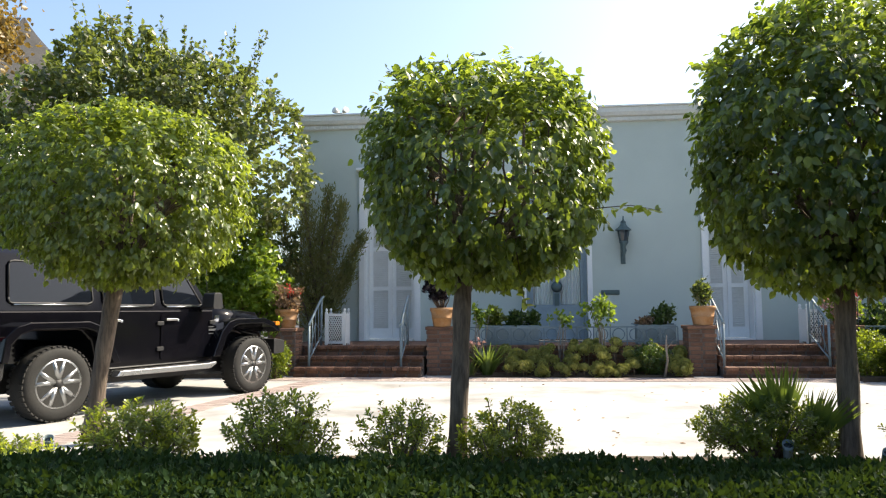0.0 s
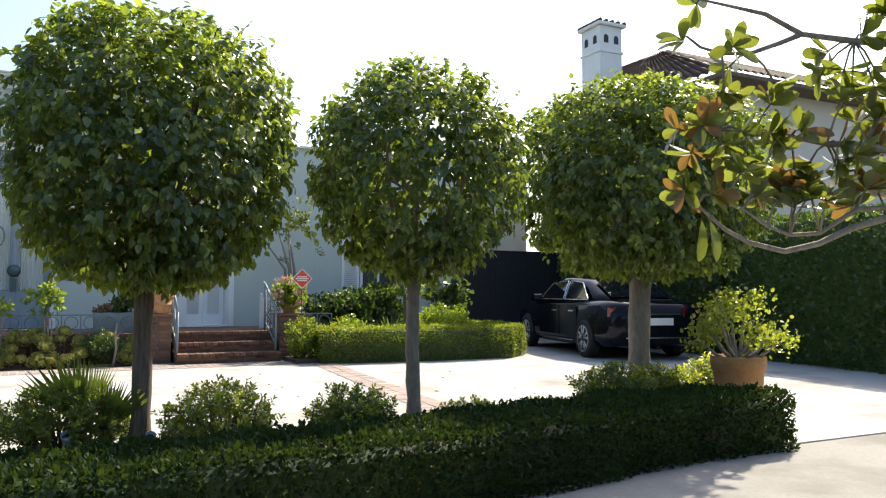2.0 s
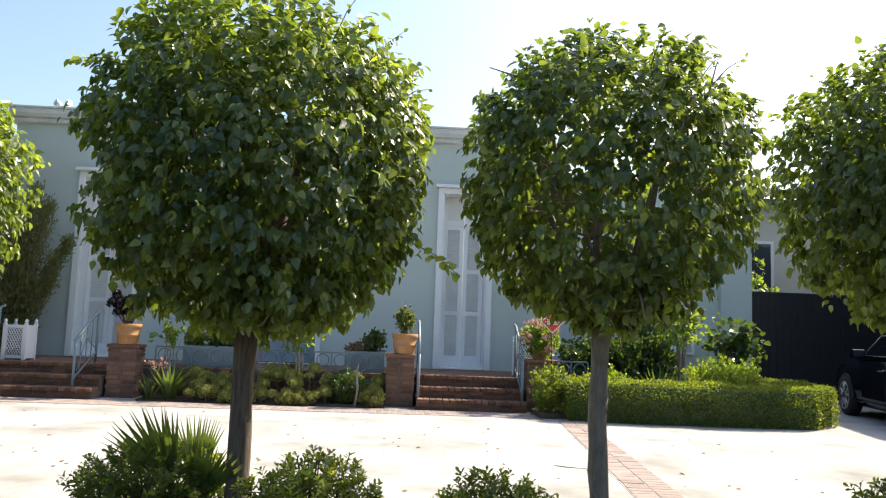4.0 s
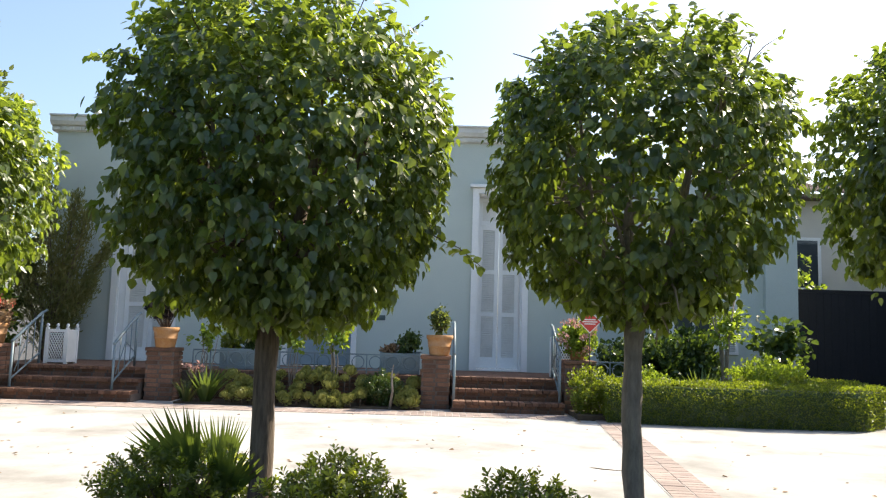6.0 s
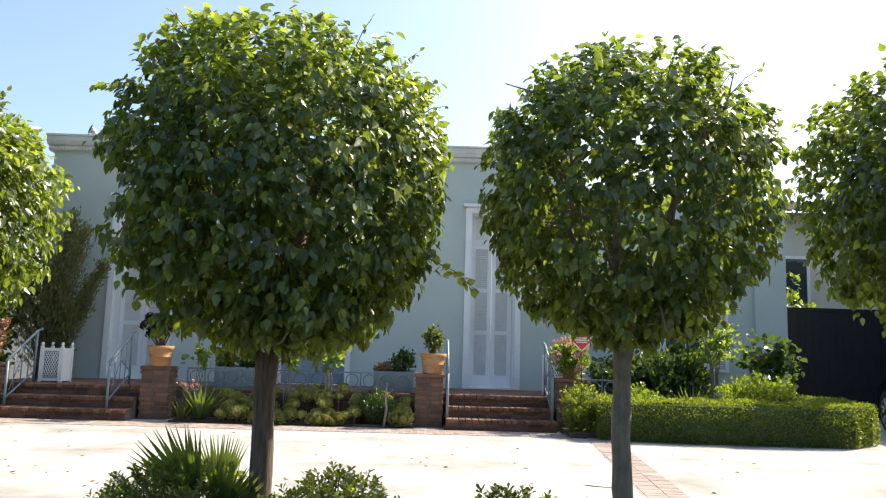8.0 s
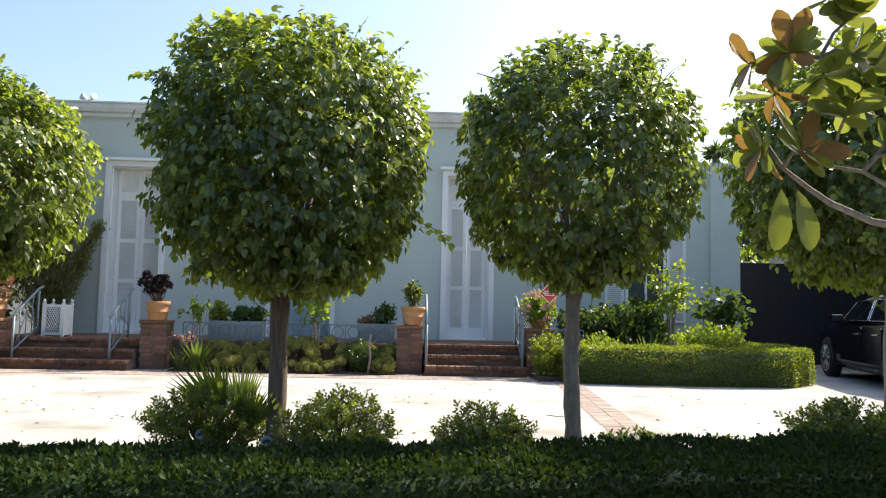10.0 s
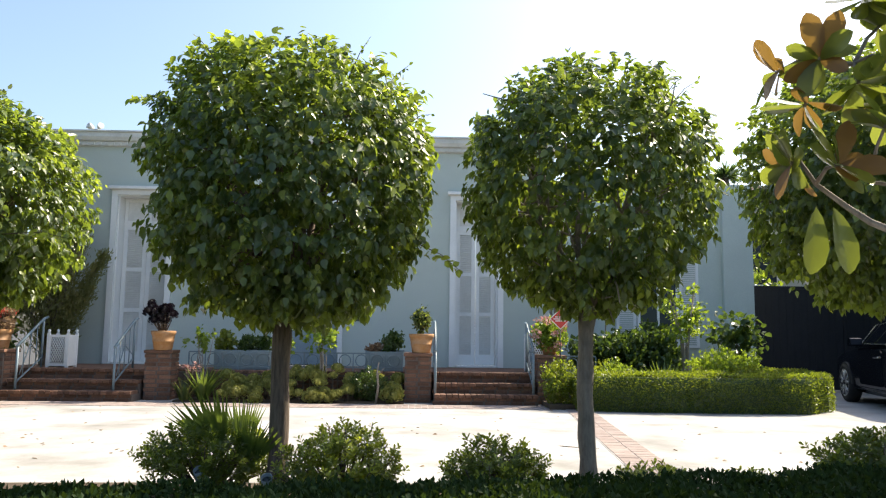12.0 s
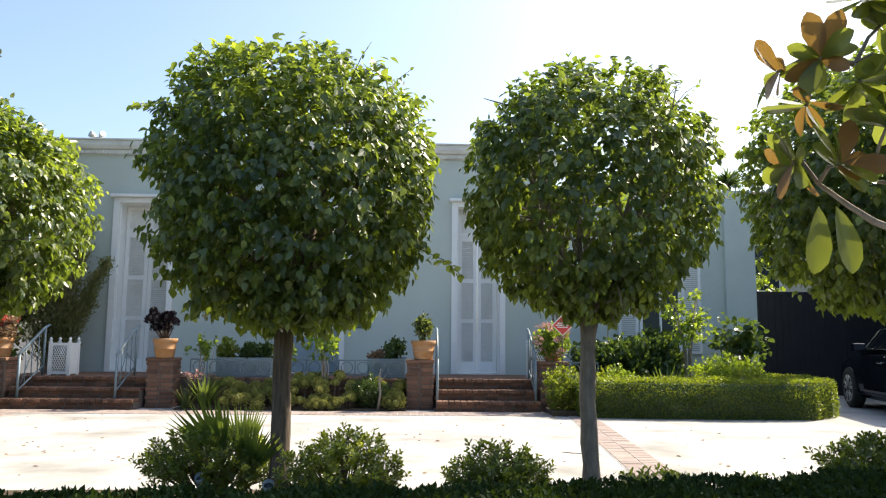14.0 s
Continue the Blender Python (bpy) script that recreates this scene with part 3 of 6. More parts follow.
part("urn", lathe([(0.0, -0.24), (0.08, -0.23), (0.04, -0.17), (0.10, -0.09), (0.16, 0.02), (0.15, 0.09), (0.10, 0.12), (0.14, 0.17), (0.06, 0.22), (0.0, 0.25)], 20), BRONZE, m, "", (0, -0.03, 0))
bm = bmesh.new()
for x0, x1, z0, z1, y in ((-0.40, 0.40, -0.58, -0.50, -0.10), (-0.28, 0.28, -0.50, -0.44, -0.08), (-0.10, 0.10, -0.44, -0.38, -0.07)):
    bx(bm, x0, x1, y, 0.005, z0, z1)
part("pedestal", bm, TRIM, m)


def wall_lantern(x, z):
    l = thing("wall_lantern", (x, 16.0, z), 0, "slender verdigris iron wall lantern", "lantern", "wall lanterns")
    part("back_plate", box(-0.05, 0.05, -0.02, 0.0, -0.45, 0.35, bevel=0.008), IRON_DARK, l)
    part("arm", tubes(([(0, -0.02, 0.02), (0, -0.10, -0.10), (0, -0.16, -0.06), (0, -0.16, 0.02)], 0.014)), IRON_DARK, l)
    part("roof", lathe([(0.17, 0.24), (0.16, 0.27), (0.08, 0.33), (0.05, 0.40), (0.06, 0.42), (0.015, 0.46), (0.012, 0.54), (0.0, 0.55)], 8, smooth=False), IRON_DARK, l, "", (0, -0.16, 0))
    part("glass", lathe([(0.08, 0.02), (0.12, 0.24)], 8, smooth=False), PANE, l, "", (0, -0.16, 0))
    part("base", lathe([(0.0, -0.42), (0.03, -0.36), (0.02, -0.28), (0.06, -0.18), (0.04, -0.10), (0.10, 0.0), (0.09, 0.02)], 12), IRON_DARK, l, "", (0, -0.16, 0))
    for i in range(8):
        c, s = math.cos(i * math.pi / 4), math.sin(i * math.pi / 4)
        part("bar", tubes(([(0.082 * c, 0.082 * s, 0.02), (0.122 * c, 0.122 * s, 0.24)], 0.006), seg=5), IRON_DARK, l, "", (0, -0.16, 0))


wall_lantern(3.38, 2.55)
wall_lantern(0.72, 2.55)
fl = thing("floodlight", (-2.62, 15.86, 5.44), 0, "small pale twin floodlight on the cornice", "lamp")
part("base", box(-0.06, 0.06, -0.05, 0.05, 0.0, 0.03, bevel=0.006), CORNICE, fl)
for sx in (-1, 1):
    part("head", lathe([(0.0, -0.06), (0.03, -0.06), (0.055, 0.0), (0.07, 0.07), (0.06, 0.075), (0.0, 0.06)], 16), CORNICE, fl, "", (sx * 0.09, -0.03, 0.07), (75, 0, sx * 40))
slot = thing("mail_slot", (3.10, 16.0, 1.51), 0, "dark bronze mail slot in the stucco wall", "mail slot")
part("plate", box(-0.19, 0.19, -0.018, 0, -0.05, 0.05, bevel=0.006), IRON_DARK, slot)
part("flap", box(-0.14, 0.14, -0.028, -0.019, -0.025, 0.025, bevel=0.004), IRON_DARK, slot)

# window of the low wing
w1 = thing("window_1", (8.58, 16.06, 1.0), 0, "dark window with white frame and tall white shutters", "window", "", "structure")
part("window_frame", frame_bm(0.45, 1.35, 0.0, 1.9, 0.06, -0.05, 0.0, 0.06, 0.06), TRIM, w1)
part("mullion", box(0.875, 0.925, -0.045, -0.003, 0.062, 1.838), TRIM, w1)
part("pane", box(0.512, 0.873, -0.03, -0.025, 0.062, 1.838), PANE, w1)
part("pane", box(0.927, 1.288, -0.03, -0.025, 0.062, 1.838), PANE, w1)
part("window_sill", box(0.38, 1.42, -0.10, -0.003, -0.06, -0.003, bevel=0.008), TRIM, w1)
for x0 in (0.0, 1.37):
    s = part("shutter", frame_bm(0, 0.42, 0, 1.95, 0.06, -0.04, -0.004, 0.06, 0.06), TRIM, w1, "", (x0, 0, -0.02))
    for j in range(40):
        part("slat", box(0.061, 0.359, -0.036, -0.008, 0.08 + j * 0.045, 0.105 + j * 0.045) if j == 0 else bpy.data.meshes["shutter_slat"], TRIM, s, "", (0, 0, 0 if j == 0 else j * 0.045))
        if j == 0:
            s.children[-1].data.name = "shutter_slat"

# ---- terrace, steps ----
solid("terrace", box(-3.4, 6.95, 13.95, 16.0, 0.0, 0.47), MORTAR, "raised brick terrace along the house", "terrace")


# ---- trees ----
def ring_pts(p, q, n, wob, rng):
    p, q = np.array(p), np.array(q)
    return [tuple(p + (q - p) * i / n + (rng.normal(size=3) * wob if 0 < i < n else 0)) for i in range(n + 1)]


def standard_tree(name, x, y, z0, z1, half, centre, seed, leaves, material, label, lean=(0, 0), gaps=0.0, trunk_r=0.085, bark=BARK, depth=0.32, size=0.095, power=3.0, shoots=5, spray=None, spray2=None, bend=0.7, lit_share=0.55):
    """A clipped street tree: bare trunk, forked limbs, a rounded boxy crown of hanging leaves."""
    rng = np.random.default_rng(seed)
    t = thing(name, (x, y, 0.03), 0, label, "tree", "clipped trees round the driveway")
    fork = z1 - 0.03
    cx, cy = lean
    pts = [(cx * k * k * bend + 0.012 * math.sin(5 * k + seed), cy * k * k * bend + 0.012 * math.cos(4 * k + seed), fork * k) for k in [i / 9 for i in range(10)]]
    bm = bmesh.new()
    tube(bm, pts, [trunk_r * (1.45 if i == 0 else 1.18 if i == 1 else 1.0 + 0.06 * math.sin(i * 2.1 + seed) + (0.18 if i == 9 else 0)) for i in range(10)], 14)
    for v in bm.verts:
        v.co += Vector((noise.noise(v.co * 9), noise.noise(v.co * 9 + Vector((7, 0, 0))), 0)) * 0.012
    part("trunk", bm, bark, t)
    top = pts[-1]
    c = np.array((cx, cy, centre - 0.03))
    for i in range(9):
        ang = 2 * math.pi * i / 9 + rng.uniform(-0.3, 0.3)
        rr = rng.uniform(0.35, 0.62)
        end = c + np.array((half[0] * rr * math.cos(ang), half[1] * rr * math.sin(ang), half[2] * rng.uniform(-0.1, 0.55)))
        mid = (np.array(top) * 0.55 + end * 0.45) + np.array((0.12 * math.cos(ang), 0.12 * math.sin(ang), -0.12))
        line = [top] + [tuple((1 - s) ** 2 * np.array(top) + 2 * s * (1 - s) * mid + s * s * end + rng.normal(size=3) * 0.015) for s in (0.2, 0.4, 0.6, 0.8, 1.0)]
        bm = bmesh.new()
        tube(bm, line, [0.034, 0.029, 0.024, 0.019, 0.014, 0.007], 7)
        for _ in range(15):
            s = rng.integers(1, 6)
            d = unit(rng.normal(size=(1, 3)) * 0.8 + np.array((math.cos(ang), math.sin(ang), 0.55)))[0]
            b0 = np.array(line[s])
            far = rng.uniform(0.25, 0.45)
            tube(bm, [tuple(b0), tuple(b0 + d * far * 0.5 + rng.normal(size=3) * 0.025), tuple(b0 + d * far)], [0.011, 0.008, 0.003], 5)
        part("limb", bm, bark, t)
    p, a, nn, s, lit_tone = pear_crown(rng, leaves, half, power, size, depth, gaps, 0.16, lit_share)
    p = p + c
    part("crown", leaf_mesh("crown", p[~lit_tone], a[~lit_tone], nn[~lit_tone], s[~lit_tone], HEART, material), material, t)
    # Leaves coloured as if sunlit, kept as a mesh of their own.
    part("new_growth", leaf_mesh("new_growth", p[lit_tone], a[lit_tone], nn[lit_tone], s[lit_tone], HEART, PEAR_SUNLIT), PEAR_SUNLIT, t, "paler yellow-green leaves with sunlight put into their colour")
    # loose shoots that stand out of the clipped outline
    for i in range(shoots):
        ang = rng.uniform(0, 6.28)
        d = np.array((math.cos(ang) * 0.8, math.sin(ang) * 0.8, rng.uniform(0.3, 0.9)))
        b0 = c + d / np.linalg.norm(d) * np.array(half) * 0.98
        shoot(t, b0, d, rng.uniform(0.12, 0.28), rng, material, size * 0.62, bark)
    if spray:
        for at, way, far in (spray, spray2) if spray2 else (spray,):
            # Loose sprays take the sunlit tone, so their brightness is in the colour.
            shoot(t, c + np.array(at), np.array(way), far, rng, PEAR_SUNLIT, size * 1.15, bark, 18)
    return t


def shoot(parent, b0, d, length, rng, material, size, bark, n=7):
    d = d / np.linalg.norm(d)
    tip = b0 + d * length
    mid = (b0 + tip) / 2 + np.array((0, 0, 0.03))
    part("shoot", tubes(([tuple(b0 - d * 0.1), tuple(mid), tuple(tip)], [0.004, 0.003, 0.0015]), seg=5), bark, parent)
    k = np.linspace(0.15, 1, n)[:, None]
    base = b0 + (tip - b0) * k
    ax = rng.normal(size=base.shape) * 0.7 + d * 0.6
    part("shoot_leaves", leaf_mesh("shoot_leaves", base, ax, rng.normal(size=base.shape) + np.array((0, 0, 0.8)), size * rng.uniform(0.7, 1.1, n), OVATE, material), material, parent)


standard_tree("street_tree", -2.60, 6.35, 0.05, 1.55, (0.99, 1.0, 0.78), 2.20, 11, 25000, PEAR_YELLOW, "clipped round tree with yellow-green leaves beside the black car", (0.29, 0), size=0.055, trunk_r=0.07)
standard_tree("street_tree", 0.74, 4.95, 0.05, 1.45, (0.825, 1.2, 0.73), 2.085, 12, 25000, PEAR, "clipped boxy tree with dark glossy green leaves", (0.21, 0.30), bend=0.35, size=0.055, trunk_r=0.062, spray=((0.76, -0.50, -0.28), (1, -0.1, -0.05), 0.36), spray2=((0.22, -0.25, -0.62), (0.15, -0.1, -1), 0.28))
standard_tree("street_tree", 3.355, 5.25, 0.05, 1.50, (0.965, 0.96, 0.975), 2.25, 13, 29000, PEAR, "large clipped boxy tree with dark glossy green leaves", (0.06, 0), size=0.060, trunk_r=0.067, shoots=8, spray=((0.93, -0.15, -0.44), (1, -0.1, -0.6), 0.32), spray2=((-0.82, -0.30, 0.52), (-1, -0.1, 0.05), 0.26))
standard_tree("street_tree", 5.55, 5.33, 0.05, 1.38, (0.90, 0.88, 0.91), 2.30, 14, 18800, PEAR, "clipped tree with thin crown and bare twigs showing", (0.02, 0), gaps=0.20, power=2.5, lit_share=0.15, bark=PALE_BARK, depth=0.30, trunk_r=0.060, size=0.059)
standard_tree("street_tree", 8.20, 5.50, 0.05, 1.50, (1.24, 1.2, 0.99), 2.41, 15, 40000, PEAR, "broad clipped tree with dense dark crown", (0.05, 0), bark=PALE_BARK, trunk_r=0.11, size=0.062, depth=0.45, lit_share=0.35, shoots=9)


# ---- hedges ----
def hedge_strip(name, line, width, z0, z1, density, size, material, label, seed, rounded=0.12):
    """A clipped hedge along a line: a dark inner body and a skin of small leaves."""
    rng = np.random.default_rng(seed)
    h = thing(name, (line[0][0], line[0][1], z0), 0, label, "hedge")
    o = np.array((line[0][0], line[0][1], z0))
    pts = np.array([(x, y) for x, y in line], float)
    seg = np.diff(pts, axis=0)
    ln = np.linalg.norm(seg, axis=1)
    nrm = np.vstack([[-s[1] / l, s[0] / l] for s, l in zip(seg, ln)])
    hn = np.vstack([nrm[:1], (nrm[1:] + nrm[:-1]) / 2, nrm[-1:]])
    hn /= np.linalg.norm(hn, axis=1, keepdims=True)
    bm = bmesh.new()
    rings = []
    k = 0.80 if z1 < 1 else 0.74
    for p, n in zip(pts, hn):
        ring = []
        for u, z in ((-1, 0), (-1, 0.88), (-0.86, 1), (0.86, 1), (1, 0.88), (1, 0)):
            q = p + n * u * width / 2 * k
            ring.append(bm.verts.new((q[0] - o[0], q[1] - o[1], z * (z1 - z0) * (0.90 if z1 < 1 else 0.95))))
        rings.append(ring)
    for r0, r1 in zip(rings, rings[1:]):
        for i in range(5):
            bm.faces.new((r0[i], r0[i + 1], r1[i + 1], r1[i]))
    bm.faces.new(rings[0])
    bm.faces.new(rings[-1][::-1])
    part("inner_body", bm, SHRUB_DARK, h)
    hh = z1 - z0
    per = width + 2 * hh
    n = int(density * (ln.sum() * per + 2 * width * hh))
    cap = 2 * width * hh / (ln.sum() * per + 2 * width * hh)
    s = rng.uniform(0, ln.sum(), n)
    s[rng.uniform(size=n) < cap / 2] = ln.sum()
    s[rng.uniform(size=n) < cap / 2] = 0
    i = np.clip(np.searchsorted(np.cumsum(ln), s), 0, len(ln) - 1)
    f = (s - np.concatenate([[0], np.cumsum(ln)])[i]) / ln[i]
    base = pts[i] + seg[i] * f[:, None]
    nn = hn[i] * (1 - f[:, None]) + hn[i + 1] * f[:, None]
    tt = seg[i] / ln[i][:, None]
    ends = (s <= 0) | (s >= ln.sum())
    q = rng.uniform(0, per, n)
    u = np.where(q < hh, -1, np.where(q < hh + width, (q - hh) / width * 2 - 1, 1))
    z = np.where(q < hh, q / hh, np.where(q < hh + width, 1, (per - q) / hh))
    u = np.where(ends, rng.uniform(-1, 1, n), u)
    z = np.where(ends, rng.uniform(0, 1, n), z)
    # rounded shoulders and a gently uneven clip
    corner = np.clip(np.abs(u) + z - 2 + rounded / 0.3, 0, 1)
    wob = np.array([noise.noise((float(a) * 2.4, float(b) * 2.8, seed)) for a, b in zip(s, q)]) * 0.055 + rng.normal(size=n) * 0.015
    side = np.stack([nn[:, 0] * u, nn[:, 1] * u, np.where(z > 0.98, 1.0, 0.15)], axis=1)
    endv = np.where(s[:, None] <= 0, -tt, tt)
    side = np.where(ends[:, None], np.concatenate([endv, np.full((n, 1), 0.1)], axis=1), side)
    out = unit(side)
    pos = np.stack([base[:, 0] + nn[:, 0] * u * width / 2 * (1 - 0.10 * corner), base[:, 1] + nn[:, 1] * u * width / 2 * (1 - 0.10 * corner), z0 + z * hh - 0.07 * hh * corner], axis=1)
    pos += out * wob[:, None]
    ax = out * 0.9 + rng.normal(size=pos.shape) * 0.7 + np.array((0, 0, 0.35))
    nor = out + rng.normal(size=pos.shape) * 0.7
    part("leaves", leaf_mesh("leaves", pos - o, ax, nor, size * rng.uniform(0.7, 1.35, n), SMALL, material), material, h)
    return h


hedge_strip("front_hedge", [(x, arc_y(x, True) + 0.42) for x in [-7.5 + 0.5 * i for i in range(30)]] + [(7.35, 3.98), (8.12, 4.0)], 0.80, -0.02, 0.41, 3800, 0.036, BOX_SHADED, "low dark green clipped box hedge in shade along the street", 21)
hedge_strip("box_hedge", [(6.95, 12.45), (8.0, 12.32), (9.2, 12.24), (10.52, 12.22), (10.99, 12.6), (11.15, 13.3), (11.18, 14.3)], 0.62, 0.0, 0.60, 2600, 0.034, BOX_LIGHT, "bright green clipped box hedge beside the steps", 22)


def shrub(name, x, y, z, half, seed, n, material, label, size=0.05, shape=SMALL, power=2.0, uneven=0.22, stems=True, category="shrub", depth=0.6, droop=0.0, gaps=0.3, bark=BARK):
    rng = np.random.default_rng(seed)
    s = thing(name, (x, y, z), rng.uniform(0, 360), label, category)
    p, a, nn, sz = crown(rng, int(n * 2.8), half, power, size, uneven, depth, droop, 0.7, gaps * 0.6)
    a[:, 2] += 0.75
    part("foliage", leaf_mesh("foliage", p + np.array((0, 0, half[2] * 0.95)), a, nn, sz, shape, material), material, s)
    if stems:
        for i in range(7):
            bm = bmesh.new()
            e = p[rng.integers(0, len(p))] * 0.85 + np.array((0, 0, half[2] * 0.95))
            tube(bm, [(0.02 * math.cos(i), 0.02 * math.sin(i), -0.03), tuple(e * np.array((0.45, 0.45, 0.5))), tuple(e)], [0.012, 0.008, 0.003], 5)
            part("branch", bm, bark, s)
    return s


def whorl_shrub(x, y, half, seed, tips, material, label, leaf=0.043, lit_tone=0.55):
    """A rounded evergreen shrub: upright shoots, each ending in a whorl of paddle-shaped leaves."""
    rng = np.random.default_rng(seed)
    s = thing("bed_shrub", (x, y, 0.05), 0, label, "shrub")
    d = unit(rng.normal(size=(tips * 3, 3)))
    d = d[d[:, 2] > -0.55][:tips]
    f, g = lumps(rng, 8, 1.5, 3.5), lumps(rng, 10, 4, 8)
    h = np.array(half)
    r = (1 - 0.55 * rng.uniform(0, 1, len(d)) ** 2.0) * (0.94 + 0.10 * f(d) + 0.08 * g(d)) + (rng.uniform(size=len(d)) < 0.07) * 0.16
    c = d * h * r[:, None] + np.array((0, 0, h[2] * 0.95))
    c[:, 2] = np.maximum(c[:, 2], 0.05)
    way = unit(d * 0.75 + np.array((0, 0, 0.65)) + rng.normal(size=d.shape) * 0.28)
    per = 12
    k = np.repeat(np.arange(len(c)), per)
    lay_ = np.tile(np.arange(per), len(c))
    ang = lay_ * 2.4 + np.repeat(rng.uniform(0, 6.28, len(c)), per)
    u = unit(np.cross(way, np.array([0.3, 1.0, 0.1])))
    v = np.cross(way, u)
    rad = np.cos(ang)[:, None] * u[k] + np.sin(ang)[:, None] * v[k]
    rise = 1.15 - 1.1 * (lay_ / per)[:, None] + rng.normal(size=(len(k), 1)) * 0.2
    ax = rad + way[k] * rise
    base = c[k] - way[k] * ((lay_ / per)[:, None] * 1.3 * leaf)
    nor = way[k] * 1.0 - rad * 0.5 * rise + rng.normal(size=rad.shape) * 0.3
    size = leaf * rng.uniform(0.7, 1.15, len(k))
    # young picks the top leaves of upper shoots for the painted sunlit colour.
    young = (lay_ < 5) & (d[:, 2] > 0.05)[k] & (rng.uniform(size=len(d)) < lit_tone)[k]
    part("foliage", leaf_mesh("foliage", base[~young], ax[~young], nor[~young], size[~young], OBOVATE, material), material, s)
    part("young_leaves", leaf_mesh("young_leaves", base[young], ax[young], nor[young], size[young], OBOVATE, SUNLIT_TIP), SUNLIT_TIP, s, "pale yellow-green leaves coloured as sunlit shoot tips")
    bm = bmesh.new()
    for i in range(0, len(c), 6):
        e = c[i]
        tube(bm, [(0.03 * math.cos(i), 0.03 * math.sin(i), -0.03), tuple(e * np.array((0.5, 0.5, 0.45)) + rng.normal(size=3) * 0.015), tuple(e)], [0.010, 0.007, 0.003], 5)
    part("branchwork", bm, BARK, s)
    return s


whorl_shrub(-1.31, 4.65, (0.40, 0.37, 0.29), 31, 402, SHRUB, "leafy green shrub with yellowing tips in the bed")
whorl_shrub(-0.38, 4.70, (0.37, 0.34, 0.30), 32, 350, SHRUB, "leafy yellow-green shrub in the bed")
whorl_shrub(0.39, 4.75, (0.33, 0.30, 0.30), 33, 210, SHRUB, "thin leafy shrub with brown twigs in the bed", 0.040)
whorl_shrub(1.09, 4.80, (0.34, 0.31, 0.27), 34, 332, SHRUB, "leafy green shrub beside a tree trunk", 0.040)
whorl_shrub(2.86, 5.35, (0.53, 0.42, 0.28), 35, 560, SHRUB_MID, "dark leafy shrub round a fan palm", lit_tone=0.25)
whorl_shrub(3.86, 4.85, (0.41, 0.37, 0.29), 36, 472, SHRUB, "dense leafy green shrub in the bed")
whorl_shrub(4.86, 4.90, (0.38, 0.34, 0.25), 37, 437, SHRUB_MID, "dark dense leafy shrub in the bed", lit_tone=0.4)
whorl_shrub(5.9, 4.95, (0.30, 0.28, 0.17), 38, 157, SHRUB, "low leafy shrub at the foot of a tree")
whorl_shrub(6.6, 4.85, (0.28, 0.26, 0.16), 39, 140, SHRUB_MID, "low leafy shrub behind the hedge")
whorl_shrub(7.4, 4.90, (0.43, 0.38, 0.29), 40, 455, SHRUB_MID, "dark leafy shrub behind the hedge", 0.048, 0.2)
whorl_shrub(8.05, 5.05, (0.42, 0.38, 0.27), 41, 402, SHRUB_MID, "dark leafy shrub at the foot of the broad tree", 0.048, 0.2)
whorl_shrub(8.85, 5.15, (0.40, 0.36, 0.29), 42, 367, SHRUB, "leafy green shrub at the foot of the broad tree", 0.048)
whorl_shrub(-2.2, 4.55, (0.40, 0.36, 0.16), 43, 227, SHRUB, "low leafy shrub in the bed")


# ---- cars ----
def prism(profile, y0, y1, bevel=0.0):
    """A side outline (x, z) drawn out across the car's width."""
    bm = bmesh.new()
    a = [bm.verts.new((x, y0, z)) for x, z in profile]
    b = [bm.verts.new((x, y1, z)) for x, z in profile]
    n = len(profile)
    bm.faces.new(a)
    bm.faces.new(b[::-1])
    for i in range(n):
        bm.faces.new((a[i], b[i], b[(i + 1) % n], a[(i + 1) % n]))
    bmesh.ops.recalc_face_normals(bm, faces=bm.faces[:])
    if bevel:
        bmesh.ops.bevel(bm, geom=bm.edges[:], offset=bevel, segments=2, affect="EDGES", profile=0.5, clamp_overlap=True)
    return bm


def loft(sections, smooth=True, close=True):
    """Skin over half outlines [(y, z), ...] at each x, mirrored to both sides."""
    bm = bmesh.new()
    rings = []
    for x, half in sections:
        full = list(half) + [(-y, z) for y, z in half[::-1] if abs(y) > 1e-4]
        rings.append([bm.verts.new((x, y, z)) for y, z in full])
    n = len(rings[0])
    for r0, r1 in zip(rings, rings[1:]):
        for i in range(n):
            f = bm.faces.new((r0[i], r0[(i + 1) % n], r1[(i + 1) % n], r1[i]))
            f.smooth = smooth
    if close:
        bm.faces.new(rings[0])
        bm.faces.new(rings[-1][::-1])
    bmesh.ops.recalc_face_normals(bm, faces=bm.faces[:])
    return bm


def slab(points, thick=0.006, bevel=0.0):
    """A thin pane through 3D corner points."""
    bm = bmesh.new()
    v = [Vector(p) for p in points]
    n = (v[1] - v[0]).cross(v[2] - v[0]).normalized() * thick
    a = [bm.verts.new(p) for p in v]
    b = [bm.verts.new(p + n) for p in v]
    k = len(v)
    bm.faces.new(a[::-1])
    bm.faces.new(b)
    for i in range(k):
        bm.faces.new((a[i], a[(i + 1) % k], b[(i + 1) % k], b[i]))
    return bm


def round_corners(pts, r=0.05, n=4):
    """Rounds the corners of a flat outline given as 2D points."""
    out = []
    for i, p in enumerate(pts):
        p, q, s = Vector(p), Vector(pts[i - 1]), Vector(pts[(i + 1) % len(pts)])
        a, b = p + (q - p).normalized() * r, p + (s - p).normalized() * r
        for k in range(n + 1):
            t = k / n
            out.append(tuple((1 - t) ** 2 * a + 2 * t * (1 - t) * p + t * t * b))
    return out


